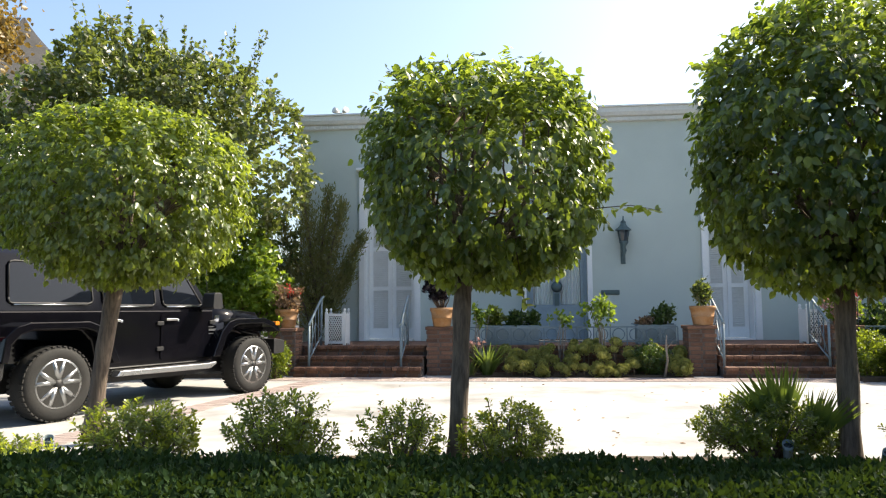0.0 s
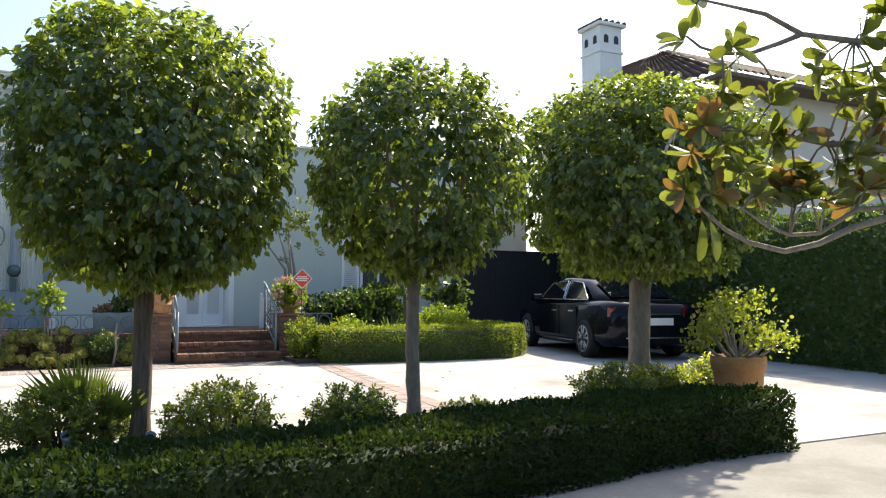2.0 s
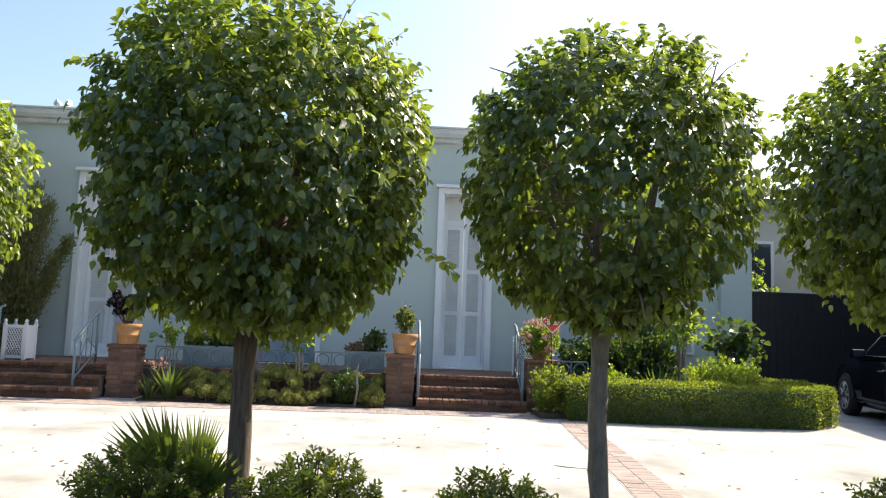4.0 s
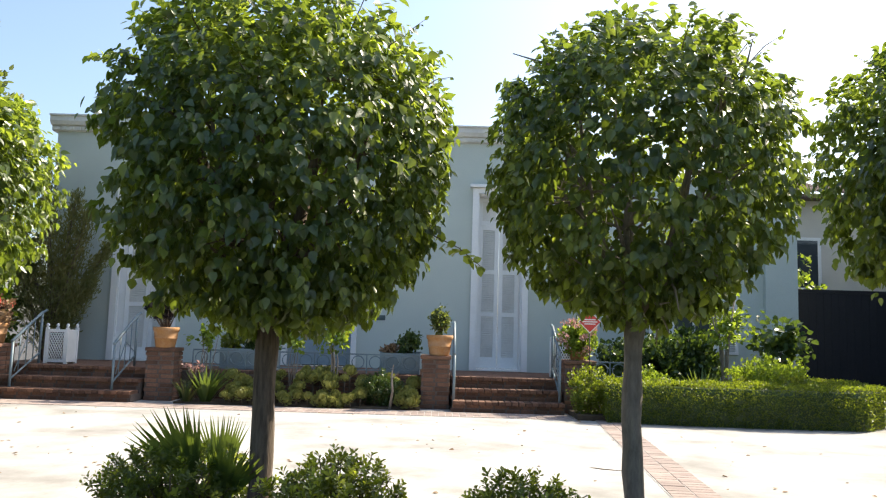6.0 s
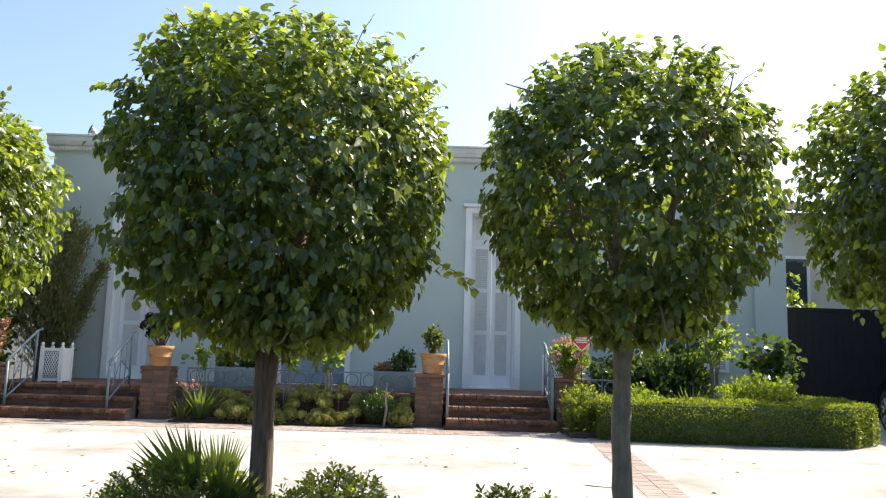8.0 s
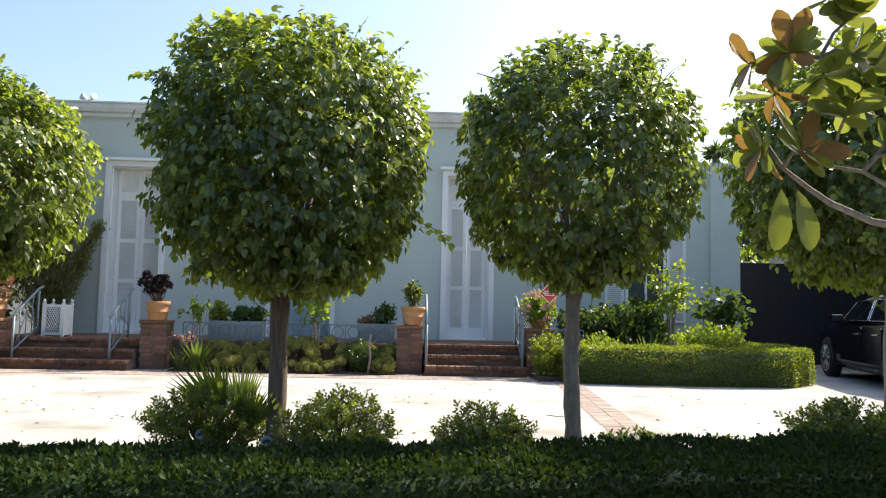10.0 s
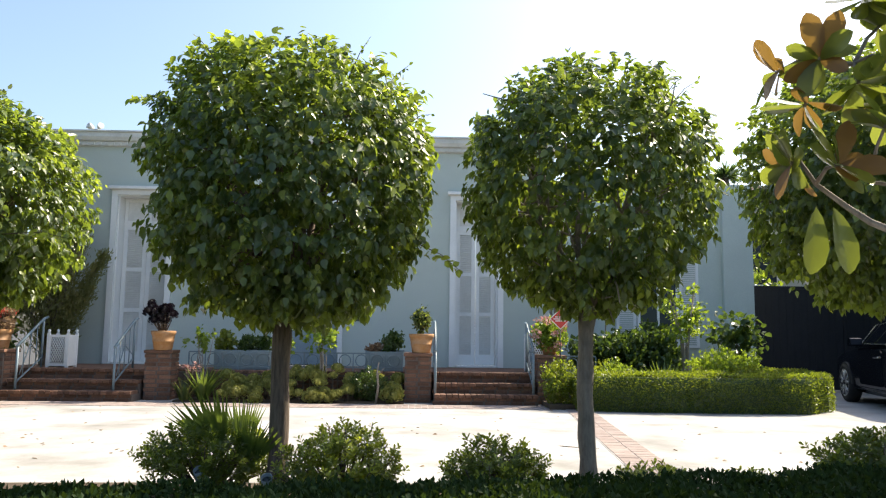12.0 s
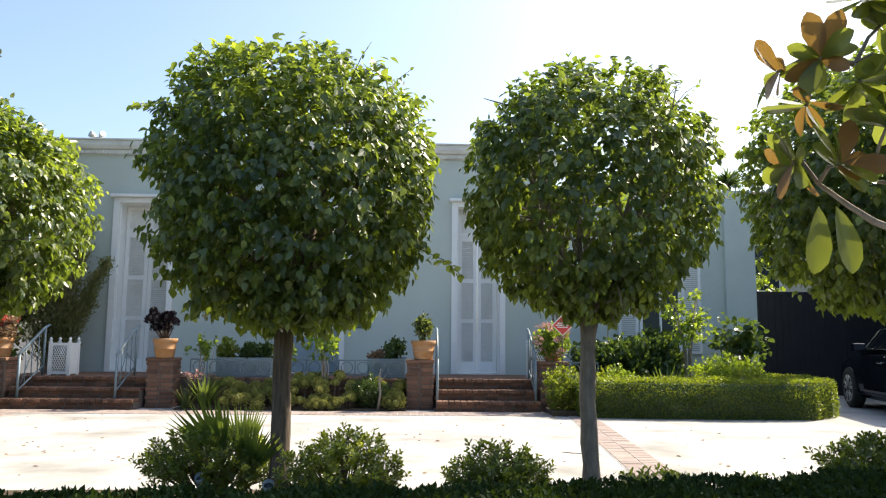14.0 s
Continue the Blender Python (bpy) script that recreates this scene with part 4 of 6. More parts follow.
def wheel(car, x, y, r, width, rim_r, spokes, side, tread=True):
    """Tyre and alloy rim; side is -1 or 1, the way that the rim faces."""
    w = thing("wheel", (x, y, r))
    w.parent = car
    h = width / 2
    bm = lathe([(rim_r, -h * 0.92), (rim_r + 0.02, -h), (r - 0.05, -h), (r - 0.012, -h * 0.82), (r, -h * 0.6), (r, h * 0.6), (r - 0.012, h * 0.82), (r - 0.05, h), (rim_r + 0.02, h), (rim_r, h * 0.92)], 40, "y")
    if tread:
        for i in range(40):
            a0 = 2 * math.pi * i / 40
            for s in (-1, 1):
                p = Vector((math.cos(a0) * r, s * h * 0.72, math.sin(a0) * r))
                m4 = Matrix.Translation(p) @ Euler((0, -a0, 0)).to_matrix().to_4x4()
                vs = bx(bm, -0.012, 0.003, -h * 0.22, h * 0.22, -0.020, 0.020)
                bmesh.ops.transform(bm, matrix=m4, verts=vs)
    part("tyre", bm, TYRE, w)
    bm = lathe([(rim_r, -h * 0.9), (rim_r, h * 0.9)], 40, "y")
    bmesh.ops.delete(bm, geom=[f for f in bm.faces if len(f.verts) > 4], context="FACES_ONLY")
    part("barrel", bm, PLASTIC, w)
    bm = bmesh.new()
    yo = side * h * 0.72
    ring = lathe([(rim_r - 0.035, yo - 0.02), (rim_r - 0.03, yo + side * 0.02), (rim_r + 0.004, yo + side * 0.03), (rim_r + 0.004, yo - 0.02)], 40, "y")
    tmp = bpy.data.meshes.new("tmp")
    ring.to_mesh(tmp)
    bm.from_mesh(tmp)
    ring.free()
    bpy.data.meshes.remove(tmp)
    for i in range(spokes):
        for off in (-0.16, 0.16):
            a0 = 2 * math.pi * i / spokes + math.pi / 2
            p0 = Vector((math.cos(a0) * 0.05, yo, math.sin(a0) * 0.05))
            p1 = Vector((math.cos(a0 + off * 1.6) * (rim_r - 0.015), yo + side * 0.005, math.sin(a0 + off * 1.6) * (rim_r - 0.015)))
            tube(bm, [p0, (p0 + p1) / 2 + Vector((0, side * 0.012, 0)), p1], [0.040, 0.026, 0.030], 6)
    part("rim", bm, ALLOY, w)
    part("brake_disc", lathe([(0.0, -0.01), (rim_r * 0.72, -0.01), (rim_r * 0.72, 0.01), (0.0, 0.01)], 28, "y"), PLASTIC, w)
    part("hub_cap", lathe([(0.0, side * 0.04), (0.05, side * 0.035), (0.062, 0.0), (0.0, 0.0)], 18, "y"), PLASTIC, w, "", (0, yo, 0))
    return w


def off_road_car(x, y, turn):
    c = thing("off_road_car", (x, y, 0), turn, "black four-door off-road car with hard top, parked on the driveway", "car")
    body = [(-2.12, 0.60), (-2.06, 0.60), (-2.0, 0.85), (-1.86, 0.97), (-1.16, 0.97), (-1.02, 0.85), (-0.93, 0.50), (0.86, 0.50), (0.86, 1.19), (-2.12, 1.19)]
    part("body", prism(body, -0.77, 0.77, 0.018), BLACK_PAINT, c)
    part("chassis", box(-2.0, 1.95, -0.55, 0.55, 0.32, 0.55), PLASTIC, c)
    part("hood", loft([(0.84, [(0.0, 1.235), (0.45, 1.23), (0.68, 1.20), (0.74, 1.12), (0.74, 0.62), (0.0, 0.62)]), (1.4, [(0.0, 1.235), (0.42, 1.225), (0.62, 1.19), (0.68, 1.10), (0.68, 0.62), (0.0, 0.62)]),
                       (1.92, [(0.0, 1.19), (0.40, 1.18), (0.57, 1.15), (0.62, 1.06), (0.62, 0.62), (0.0, 0.62)]), (2.02, [(0.0, 1.10), (0.40, 1.10), (0.55, 1.08), (0.60, 1.0), (0.60, 0.64), (0.0, 0.64)])]), BLACK_PAINT, c)
    for s in (-1, 1):
        y0, y1 = (0.55, 0.935) if s > 0 else (-0.935, -0.55)
        f = [(0.70, 0.56), (0.86, 0.90), (1.00, 1.03), (1.14, 1.07), (1.72, 1.07), (1.96, 0.99), (2.06, 0.88), (2.02, 0.86), (1.90, 0.93), (1.68, 0.99), (1.20, 0.99), (1.08, 0.95), (0.96, 0.84), (0.84, 0.56)]
        fen = part("front_fender", prism(f, y0, y1, 0.012), BLACK_PAINT, c)
        r = [(-2.14, 0.66), (-2.10, 0.92), (-1.98, 1.03), (-1.84, 1.07), (-1.16, 1.07), (-1.02, 1.02), (-0.90, 0.90), (-0.74, 0.58), (-0.84, 0.58), (-0.98, 0.84), (-1.08, 0.95), (-1.20, 0.99), (-1.80, 0.99), (-1.94, 0.94), (-2.04, 0.84), (-2.06, 0.66)]
        part("rear_fender", prism(r, y0 + (0.15 if s > 0 else 0), y1 - (0 if s > 0 else 0.15), 0.012), BLACK_PAINT, c)
        part("marker_lamp", box(1.94, 2.03, s * 0.91 - 0.035, s * 0.91 + 0.035, 0.955, 1.015, bevel=0.01), AMBER, fen)
        for dx0, dx1 in ((-0.04, 0.82), (-0.90, -0.06)):
            d = part("door", prism(round_corners([(dx0, 0.56), (dx1, 0.56), (dx1, 1.165), (dx0, 1.165)], 0.06), s * 0.772, s * 0.782), BLACK_PAINT, c)
            part("handle", box(dx0 + 0.06, dx0 + 0.24, s * 0.80 - 0.016, s * 0.80 + 0.016, 1.055, 1.085, bevel=0.008), CHROME, d)
            part("lock", lathe([(0.0, 0.0), (0.016, 0.0), (0.016, 0.02), (0.0, 0.02)], 12, "y"), CHROME, d, "", (dx0 + 0.28, s * 0.785, 1.06))
            part("hinge", box(dx1 - 0.05, dx1 + 0.05, s * 0.792 - 0.012, s * 0.792 + 0.012, 1.00, 1.05, bevel=0.005), PLASTIC, d)
            part("hinge", box(dx1 - 0.05, dx1 + 0.05, s * 0.792 - 0.012, s * 0.792 + 0.012, 0.68, 0.73, bevel=0.005), PLASTIC, d)
        st = part("side_step", prism([(-0.80, 0.42), (-0.74, 0.485), (0.62, 0.485), (0.76, 0.50), (0.78, 0.47), (0.66, 0.41)], s * 0.76, s * 0.93, 0.012), ALLOY, c, "brushed metal side step")
        part("bracket", box(-0.5, -0.4, min(s * 0.5, s * 0.8), max(s * 0.5, s * 0.8), 0.40, 0.43), PLASTIC, st)
        mi = part("mirror", prism(round_corners([(0.56, 1.20), (0.74, 1.20), (0.72, 1.42), (0.58, 1.42)], 0.04), s * 0.86, s * 1.05, 0.015), PLASTIC, c)
        part("arm", box(0.62, 0.68, min(s * 0.76, s * 0.88), max(s * 0.76, s * 0.88), 1.20, 1.24), PLASTIC, mi)
        tl = part("tail_lamp", box(-2.17, -2.10, s * 0.70 - 0.085, s * 0.70 + 0.085, 0.88, 1.12, bevel=0.02), PLASTIC, c)
        part("lens", box(-2.185, -2.168, s * 0.70 - 0.07, s * 0.70 + 0.07, 0.90, 1.10, bevel=0.006), RED_LAMP, tl)
        part("lens_side", box(-2.155, -2.115, s * 0.787 - 0.005, s * 0.787 + 0.005, 0.90, 1.10), RED_LAMP, tl)
    half = lambda z: 0.765 - (z - 1.19) / 0.66 * 0.11
    part("hard_top", loft([(x, [(0.0, zt), (half(zt) - 0.06, zt), (half(zt), zt - 0.05), (half(1.19), 1.191), (0.0, 1.191)]) for x, zt in ((-2.10, 1.80), (-2.02, 1.845), (-1.0, 1.86), (0.40, 1.84), (0.47, 1.79), (0.83, 1.24))], smooth=False), BLACK_PAINT, c)

    def side_pane(outline, s):
        return slab([(x, s * (half(z) + 0.004), z) for x, z in (outline if s < 0 else outline[::-1])], 0.006)
    for s in (-1, 1):
        for o in ([(-1.98, 1.27), (-1.00, 1.27), (-1.00, 1.72), (-1.94, 1.72)], [(-0.86, 1.25), (-0.12, 1.25), (-0.12, 1.72), (-0.86, 1.72)], [(0.00, 1.25), (0.66, 1.25), (0.36, 1.72), (0.00, 1.72)]):
            rc = round_corners(o, 0.06)
            g = part("side_window", side_pane(rc, s), CAR_GLASS, c)
            line = [(x, s * (half(z) + 0.012), z) for x, z in rc]
            part("window_seal", tubes((line + line[:1], 0.011), seg=5), PLASTIC, g)
            part("bright_strip", tubes(([(o[0][0] + 0.05, s * (half(1.25) + 0.018), o[0][1] - 0.014), (o[1][0] - 0.05, s * (half(1.25) + 0.018), o[1][1] - 0.014)], 0.008), seg=5), CHROME, g)
    part("windscreen", slab([(0.805, -0.66, 1.28), (0.805, 0.66, 1.28), (0.505, 0.60, 1.75), (0.505, -0.60, 1.75)], 0.012), CAR_GLASS, c)
    part("rear_window", slab([(-2.106, 0.55, 1.30), (-2.106, -0.55, 1.30), (-2.106, -0.52, 1.72), (-2.106, 0.52, 1.72)], 0.01), CAR_GLASS, c)
    rb = part("rear_bumper", prism(round_corners([(-2.36, 0.50), (-2.10, 0.48), (-2.08, 0.68), (-2.34, 0.70)], 0.04), -0.90, 0.90, 0.015), PLASTIC, c)
    part("tow_bar", tubes(([(-2.38, -0.55, 0.47), (-2.42, -0.3, 0.42), (-2.42, 0.3, 0.42), (-2.38, 0.55, 0.47)], 0.035)), PLASTIC, rb)
    part("front_bumper", prism(round_corners([(2.02, 0.52), (2.26, 0.54), (2.26, 0.72), (2.02, 0.76)], 0.04), -0.85, 0.85, 0.015), PLASTIC, c)
    part("grille", box(2.005, 2.045, -0.52, 0.52, 0.74, 1.06, bevel=0.015), PLASTIC, c)
    for k, (zz, l) in enumerate(((0.955, 0.13), (0.905, 0.17), (0.865, 0.15))):
        part("badge_bar", box(0.86 - 0.1, 0.86 - 0.1 + l * 0.75, -0.79, -0.783, zz, zz + (0.012, 0.03, 0.012)[k]), ALLOY, c)
    part("fender_vent", prism(round_corners([(0.87, 0.98), (0.97, 0.98), (1.0, 1.12), (0.92, 1.12)], 0.02), -0.748, -0.742), CHROME, c)
    part("antenna", tubes(([(0.80, -0.72, 1.2), (0.76, -0.73, 1.75)], [0.006, 0.003]), seg=5), PLASTIC, c)
    part("spare_cover", lathe([(0.0, -0.12), (0.33, -0.115), (0.37, -0.08), (0.38, 0.12), (0.0, 0.12)], 32, "y"), BLACK_PAINT, c, "", (-2.27, -0.05, 1.02), (0, 0, 90))
    for wx in (-1.504, 1.504):
        for s in (-1, 1):
            wheel(c, wx, s * 0.80, 0.405, 0.25, 0.262, 5, s)
    return c


off_road_car(-4.084, 9.444, 69.5).scale = (1.05, 1.03, 1.0)


def saloon_car(x, y, turn):
    c = thing("saloon_car", (x, y, 0), turn, "dark blue-black saloon car with bright window trim, parked", "car")

    def sec(w, zb, zs, zt):
        return [(0.0, zt), (w * 0.55, zt - 0.004), (w * 0.86, zt - 0.03), (w * 0.97, zs), (w, (zs + zb) / 2 + 0.05), (w * 0.98, zb + 0.12), (w * 0.90, zb), (0.0, zb)]
    shape = [(-2.46, 0.62, 0.42, 0.66, 0.72), (-2.42, 0.78, 0.30, 0.78, 0.93), (-2.25, 0.88, 0.24, 0.86, 1.00), (-1.9, 0.915, 0.22, 0.90, 1.03), (-1.47, 0.93, 0.22, 0.92, 1.03), (-0.7, 0.93, 0.20, 0.93, 1.0),
             (0.5, 0.93, 0.20, 0.91, 0.98), (1.2, 0.92, 0.21, 0.88, 0.97), (1.8, 0.90, 0.22, 0.82, 0.90), (2.2, 0.84, 0.24, 0.74, 0.82), (2.42, 0.70, 0.28, 0.62, 0.70), (2.47, 0.55, 0.36, 0.56, 0.60)]
    bm = loft([(x0, sec(w, zb, zs, zt)) for x0, w, zb, zs, zt in shape])
    part("body", bm, NAVY_PAINT, c)
    roof = [(-1.95, 0.60, 1.02), (-1.55, 0.62, 1.20), (-1.05, 0.64, 1.395), (-0.5, 0.66, 1.455), (0.1, 0.66, 1.455), (0.45, 0.65, 1.41), (0.85, 0.66, 1.23), (1.22, 0.66, 1.0)]
    part("cabin", loft([(x0, [(0.0, zt), (w * 0.8, zt - 0.012), (w, zt - 0.06 if zt > 1.1 else zt - 0.03), (0.83, 0.95), (0.0, 0.95)]) for x0, w, zt in roof]), NAVY_PAINT, c)
    part("rear_window", slab([(-1.90, -0.58, 1.06), (-1.16, -0.56, 1.372), (-1.16, 0.56, 1.372), (-1.90, 0.58, 1.06)], 0.012), CAR_GLASS, c)
    part("windscreen", slab([(1.14, 0.62, 1.06), (0.52, 0.58, 1.40), (0.52, -0.58, 1.40), (1.14, -0.62, 1.06)], 0.012), CAR_GLASS, c)
    for s in (-1, 1):
        def yy(z):
            return s * (0.835 - (z - 0.95) / 0.45 * 0.165 + 0.012)
        for o in ([(-1.48, 1.02), (-0.40, 1.02), (-0.40, 1.37), (-1.02, 1.33)], [(-0.33, 1.02), (0.86, 1.02), (0.44, 1.34), (-0.33, 1.37)]):
            rc = round_corners(o, 0.04)
            rc = rc if s < 0 else rc[::-1]
            g = part("side_window", slab([(x0, yy(z), z) for x0, z in rc], 0.008), CAR_GLASS, c)
            line = [(x0, yy(z) + s * 0.012, z) for x0, z in rc]
            part("bright_trim", tubes((line + line[:1], 0.010), seg=5), CHROME, g)
        for x0, x1 in ((-1.16, -0.38), (-0.34, 0.70)):
            d = part("door", prism(round_corners([(x0, 0.36), (x1, 0.36), (x1, 0.92), (x0, 0.92)], 0.08), s * 0.915, s * 0.934), NAVY_PAINT, c)
            part("handle", box(x0 + 0.08, x0 + 0.30, s * 0.945 - 0.016, s * 0.945 + 0.016, 0.80, 0.83, bevel=0.008), CHROME, d)
        part("sill_strip", box(-1.0, 1.0, s * 0.925 - 0.008, s * 0.925 + 0.008, 0.27, 0.285), CHROME, c)
        part("mirror", prism(round_corners([(0.62, 0.98), (0.84, 0.98), (0.80, 1.12), (0.66, 1.12)], 0.04), s * 0.88, s * 1.06, 0.02), NAVY_PAINT, c)
        part("tail_lamp", slab([(-2.44, s * 0.46, 0.74), (-2.44, s * 0.46, 0.90), (-2.30, s * 0.86, 0.90), (-2.28, s * 0.86, 0.74)][::s], 0.02), RED_LAMP, c)
        part("headlamp", slab([(2.30, s * 0.80, 0.60), (2.44, s * 0.55, 0.60), (2.40, s * 0.55, 0.72), (2.24, s * 0.80, 0.74)][::s], 0.02), PANE, c)
        part("wheel_arch", prism([(x0 + 0.37 * math.cos(t * math.pi / 12), 0.33 + 0.37 * math.sin(t * math.pi / 12)) for x0 in (-1.47,) for t in range(13)], s * 0.60, s * 0.926), PLASTIC, c)
        part("wheel_arch", prism([(1.47 + 0.37 * math.cos(t * math.pi / 12), 0.33 + 0.37 * math.sin(t * math.pi / 12)) for t in range(13)], s * 0.60, s * 0.928), PLASTIC, c)
    part("number_plate", box(-2.49, -2.465, -0.26, 0.26, 0.60, 0.72, bevel=0.004), WHITE_SIGN, c, "pale blank number plate")
    part("boot_strip", box(-2.452, -2.43, -0.42, 0.42, 0.775, 0.795), CHROME, c)
    part("bumper_strip", box(-2.47, -2.43, -0.6, 0.6, 0.38, 0.40), CHROME, c)
    for wx in (-1.47, 1.47):
        for s in (-1, 1):
            wheel(c, wx, s * 0.84, 0.335, 0.22, 0.235, 5, s, False)
    return c


saloon_car(13.335, 12.80, 77.0).scale = (1.1, 1.1, 1.1)


# ---- terrace pieces ----
def brick_mesh(name, l, w, h, material, wear=0.006):
    bm = box(-l / 2, l / 2, -w / 2, w / 2, 0, h)
    bmesh.ops.bevel(bm, geom=bm.edges[:], offset=wear, segments=1, affect="EDGES")
    me = bpy.data.meshes.new(name)
    bm.to_mesh(me)
    bm.free()
    me.materials.append(material)
    return me


brng = random.Random(5)
STRETCHER = brick_mesh("brick", 0.20, 0.10, 0.058, BRICK)
ROWLOCK = brick_mesh("brick", 0.096, 0.34, 0.06, BRICK)
PAVING = brick_mesh("paver", 0.20, 0.098, 0.02, PAVER, 0.003)


def lay(parent, me, x, y, z, turn=0.0):
    ob = new(me.name.split(".")[0], me)
    ob.parent = parent
    ob.matrix_basis = pose(x + brng.uniform(-0.003, 0.003), y + brng.uniform(-0.004, 0.004), z + brng.uniform(-0.002, 0.002), brng.uniform(-0.5, 0.5), brng.uniform(-0.5, 0.5), turn + brng.uniform(-0.8, 0.8))
    return ob


def stair(name, x0, x1, label):
    """Three brick risers with rowlock treads."""
    s = thing(name, (x0, 13.0, 0), 0, label, "steps", "brick steps", "structure")
    w = x1 - x0
    bm = bmesh.new()
    for i in range(3):
        bx(bm, 0.0, w, 0.06 + 0.33 * i, 0.39 + 0.33 * i if i < 2 else 0.95, 0.0, 0.173 * (i + 1) - 0.055)
    part("core", bm, MORTAR, s)
    for i in range(3):
        n = int(w / 0.102)
        for k in range(n):
            lay(s, ROWLOCK, 0.051 + k * w / n, 0.18 + 0.33 * i, 0.173 * (i + 1) - 0.055)
        n = int(w / 0.21)
        for row in (0, 1):
            for k in range(n):
                lay(s, STRETCHER, 0.105 + k * w / n + (0.0 if row else -0.03), 0.105 + 0.33 * i, 0.173 * i + 0.002 + row * 0.06)
    return s


stair("steps_right", 4.62, 6.42, "three worn red brick steps up to the terrace")
stair("steps_left", -2.78, -0.52, "three worn red brick steps up to the terrace")


def pier(x0, x1, y0, y1, h, label):
    p = thing("brick_pier", (x0, y0, 0), 0, label, "pier", "brick piers")
    w, d = x1 - x0, y1 - y0
    part("core", box(0.008, w - 0.008, 0.008, d - 0.008, 0, h - 0.062), MORTAR, p)
    courses = int((h - 0.06) / 0.07)
    for i in range(courses):
        z = i * (h - 0.062) / courses + 0.004
        n = max(2, round(w / 0.21))
        for k in range(n):
            lay(p, STRETCHER, (k + 0.5) * w / n + (0.02 if i % 2 else -0.02), 0.05, z)
        for k in range(2):
            lay(p, STRETCHER, 0.05, 0.16 + k * 0.21, z, 90)
            lay(p, STRETCHER, w - 0.05, 0.16 + k * 0.21, z, 90)
    part("cap", box(-0.02, w + 0.02, -0.02, d + 0.02, h - 0.06, h, bevel=0.012), BRICK, p)
    return p


pier(-0.47, -0.01, 13.45, 13.87, 0.87, "weathered red brick pier at the steps")
pier(4.10, 4.57, 13.40, 13.90, 0.87, "weathered red brick pier at the steps")
pier(6.45, 6.95, 13.30, 13.82, 0.86, "weathered red brick pier beside the steps")
pier(-3.36, -2.84, 13.30, 13.82, 0.86, "weathered red brick pier by the steps near the car")

wall = thing("terrace_wall", (0.13, 13.86, 0), 0, "red brick front of the raised terrace", "wall", "", "structure")
part("core", box(0, 3.92, -0.04, 0.09, 0, 0.46), MORTAR, wall)
for i in range(6):
    for k in range(18):
        lay(wall, STRETCHER, 0.12 + k * 0.214 + (0.06 if i % 2 else -0.02), 0.0, 0.004 + i * 0.072)
for k in range(38):
    lay(wall, ROWLOCK, 0.06 + k * 0.102, 0.12, 0.452)
solid("terrace_floor", box(-3.4, 6.95, 14.05, 15.995, 0.474, 0.512), BRICK, "dull red brick terrace floor", "floor")

border = thing("brick_border", (-3.2, 12.34, 0), 0, "pale worn brick border along the driveway", "paving", "", "structure")
part("bedding", box(0, 9.9, 0, 0.65, -0.02, 0.004), CONCRETE, border)
for k in range(92):
    for r in range(3):
        lay(border, PAVING, 0.06 + k * 0.107, 0.11 + r * 0.215, -0.011, 90)
band = thing("brick_band", (6.25, 6.6, 0), -5.0, "faded red brick band across the driveway", "paving", "brick bands", "structure")
part("bedding", box(0, 0.44, 0, 5.95, -0.02, 0.004), CONCRETE, band)
for k in range(55):
    for r in range(2):
        lay(band, PAVING, 0.115 + r * 0.208, 0.06 + k * 0.107, -0.011)
band = thing("brick_band", (-3.35, 6.0, 0), -8.5, "faded red brick band across the driveway", "paving", "brick bands", "structure")
part("bedding", box(0, 0.44, 0, 6.4, -0.02, 0.004), CONCRETE, band)
for k in range(59):
    for r in range(2):
        lay(band, PAVING, 0.115 + r * 0.208, 0.06 + k * 0.107, -0.011)


def handrail(name, x, label):
    """Pale iron stair rail: foot post, top post, sloping rails."""
    r = thing(name, (x, 13.22, 0), 0, label, "handrail", "stair handrails")
    part("lower_post", tubes(([(0, 0, 0), (0, 0, 0.93)], 0.022)), RAIL, r)
    part("upper_post", tubes(([(0, 0.85, 0.52), (0, 0.85, 1.42)], 0.022)), RAIL, r)
    part("top_rail", tubes(([(0, -0.03, 0.91), (0, 0.85, 1.40), (0, 1.0, 1.44)], 0.024)), RAIL, r)
    part("lower_rail", tubes(([(0, 0.0, 0.30), (0, 0.85, 0.70)], 0.016)), RAIL, r)
    for k in range(3):
        f = 0.25 + 0.25 * k
        part("baluster", tubes(([(0, 0.85 * f, 0.30 + 0.40 * f), (0, 0.85 * f, 0.91 + 0.49 * f)], 0.009), seg=6), RAIL, r)
    part("scroll", tubes(([(0, 0.10, 0.42), (0, 0.42, 0.95), (0, 0.78, 0.78)], 0.009), seg=6), RAIL, r)
    return r


handrail("stair_handrail", -2.56, "pale blue iron handrail at the steps")
handrail("stair_handrail", -0.90, "pale blue iron handrail at the steps")
handrail("stair_handrail", 4.64, "pale blue iron handrail at the steps")
handrail("stair_handrail", 6.36, "pale blue iron handrail at the steps")


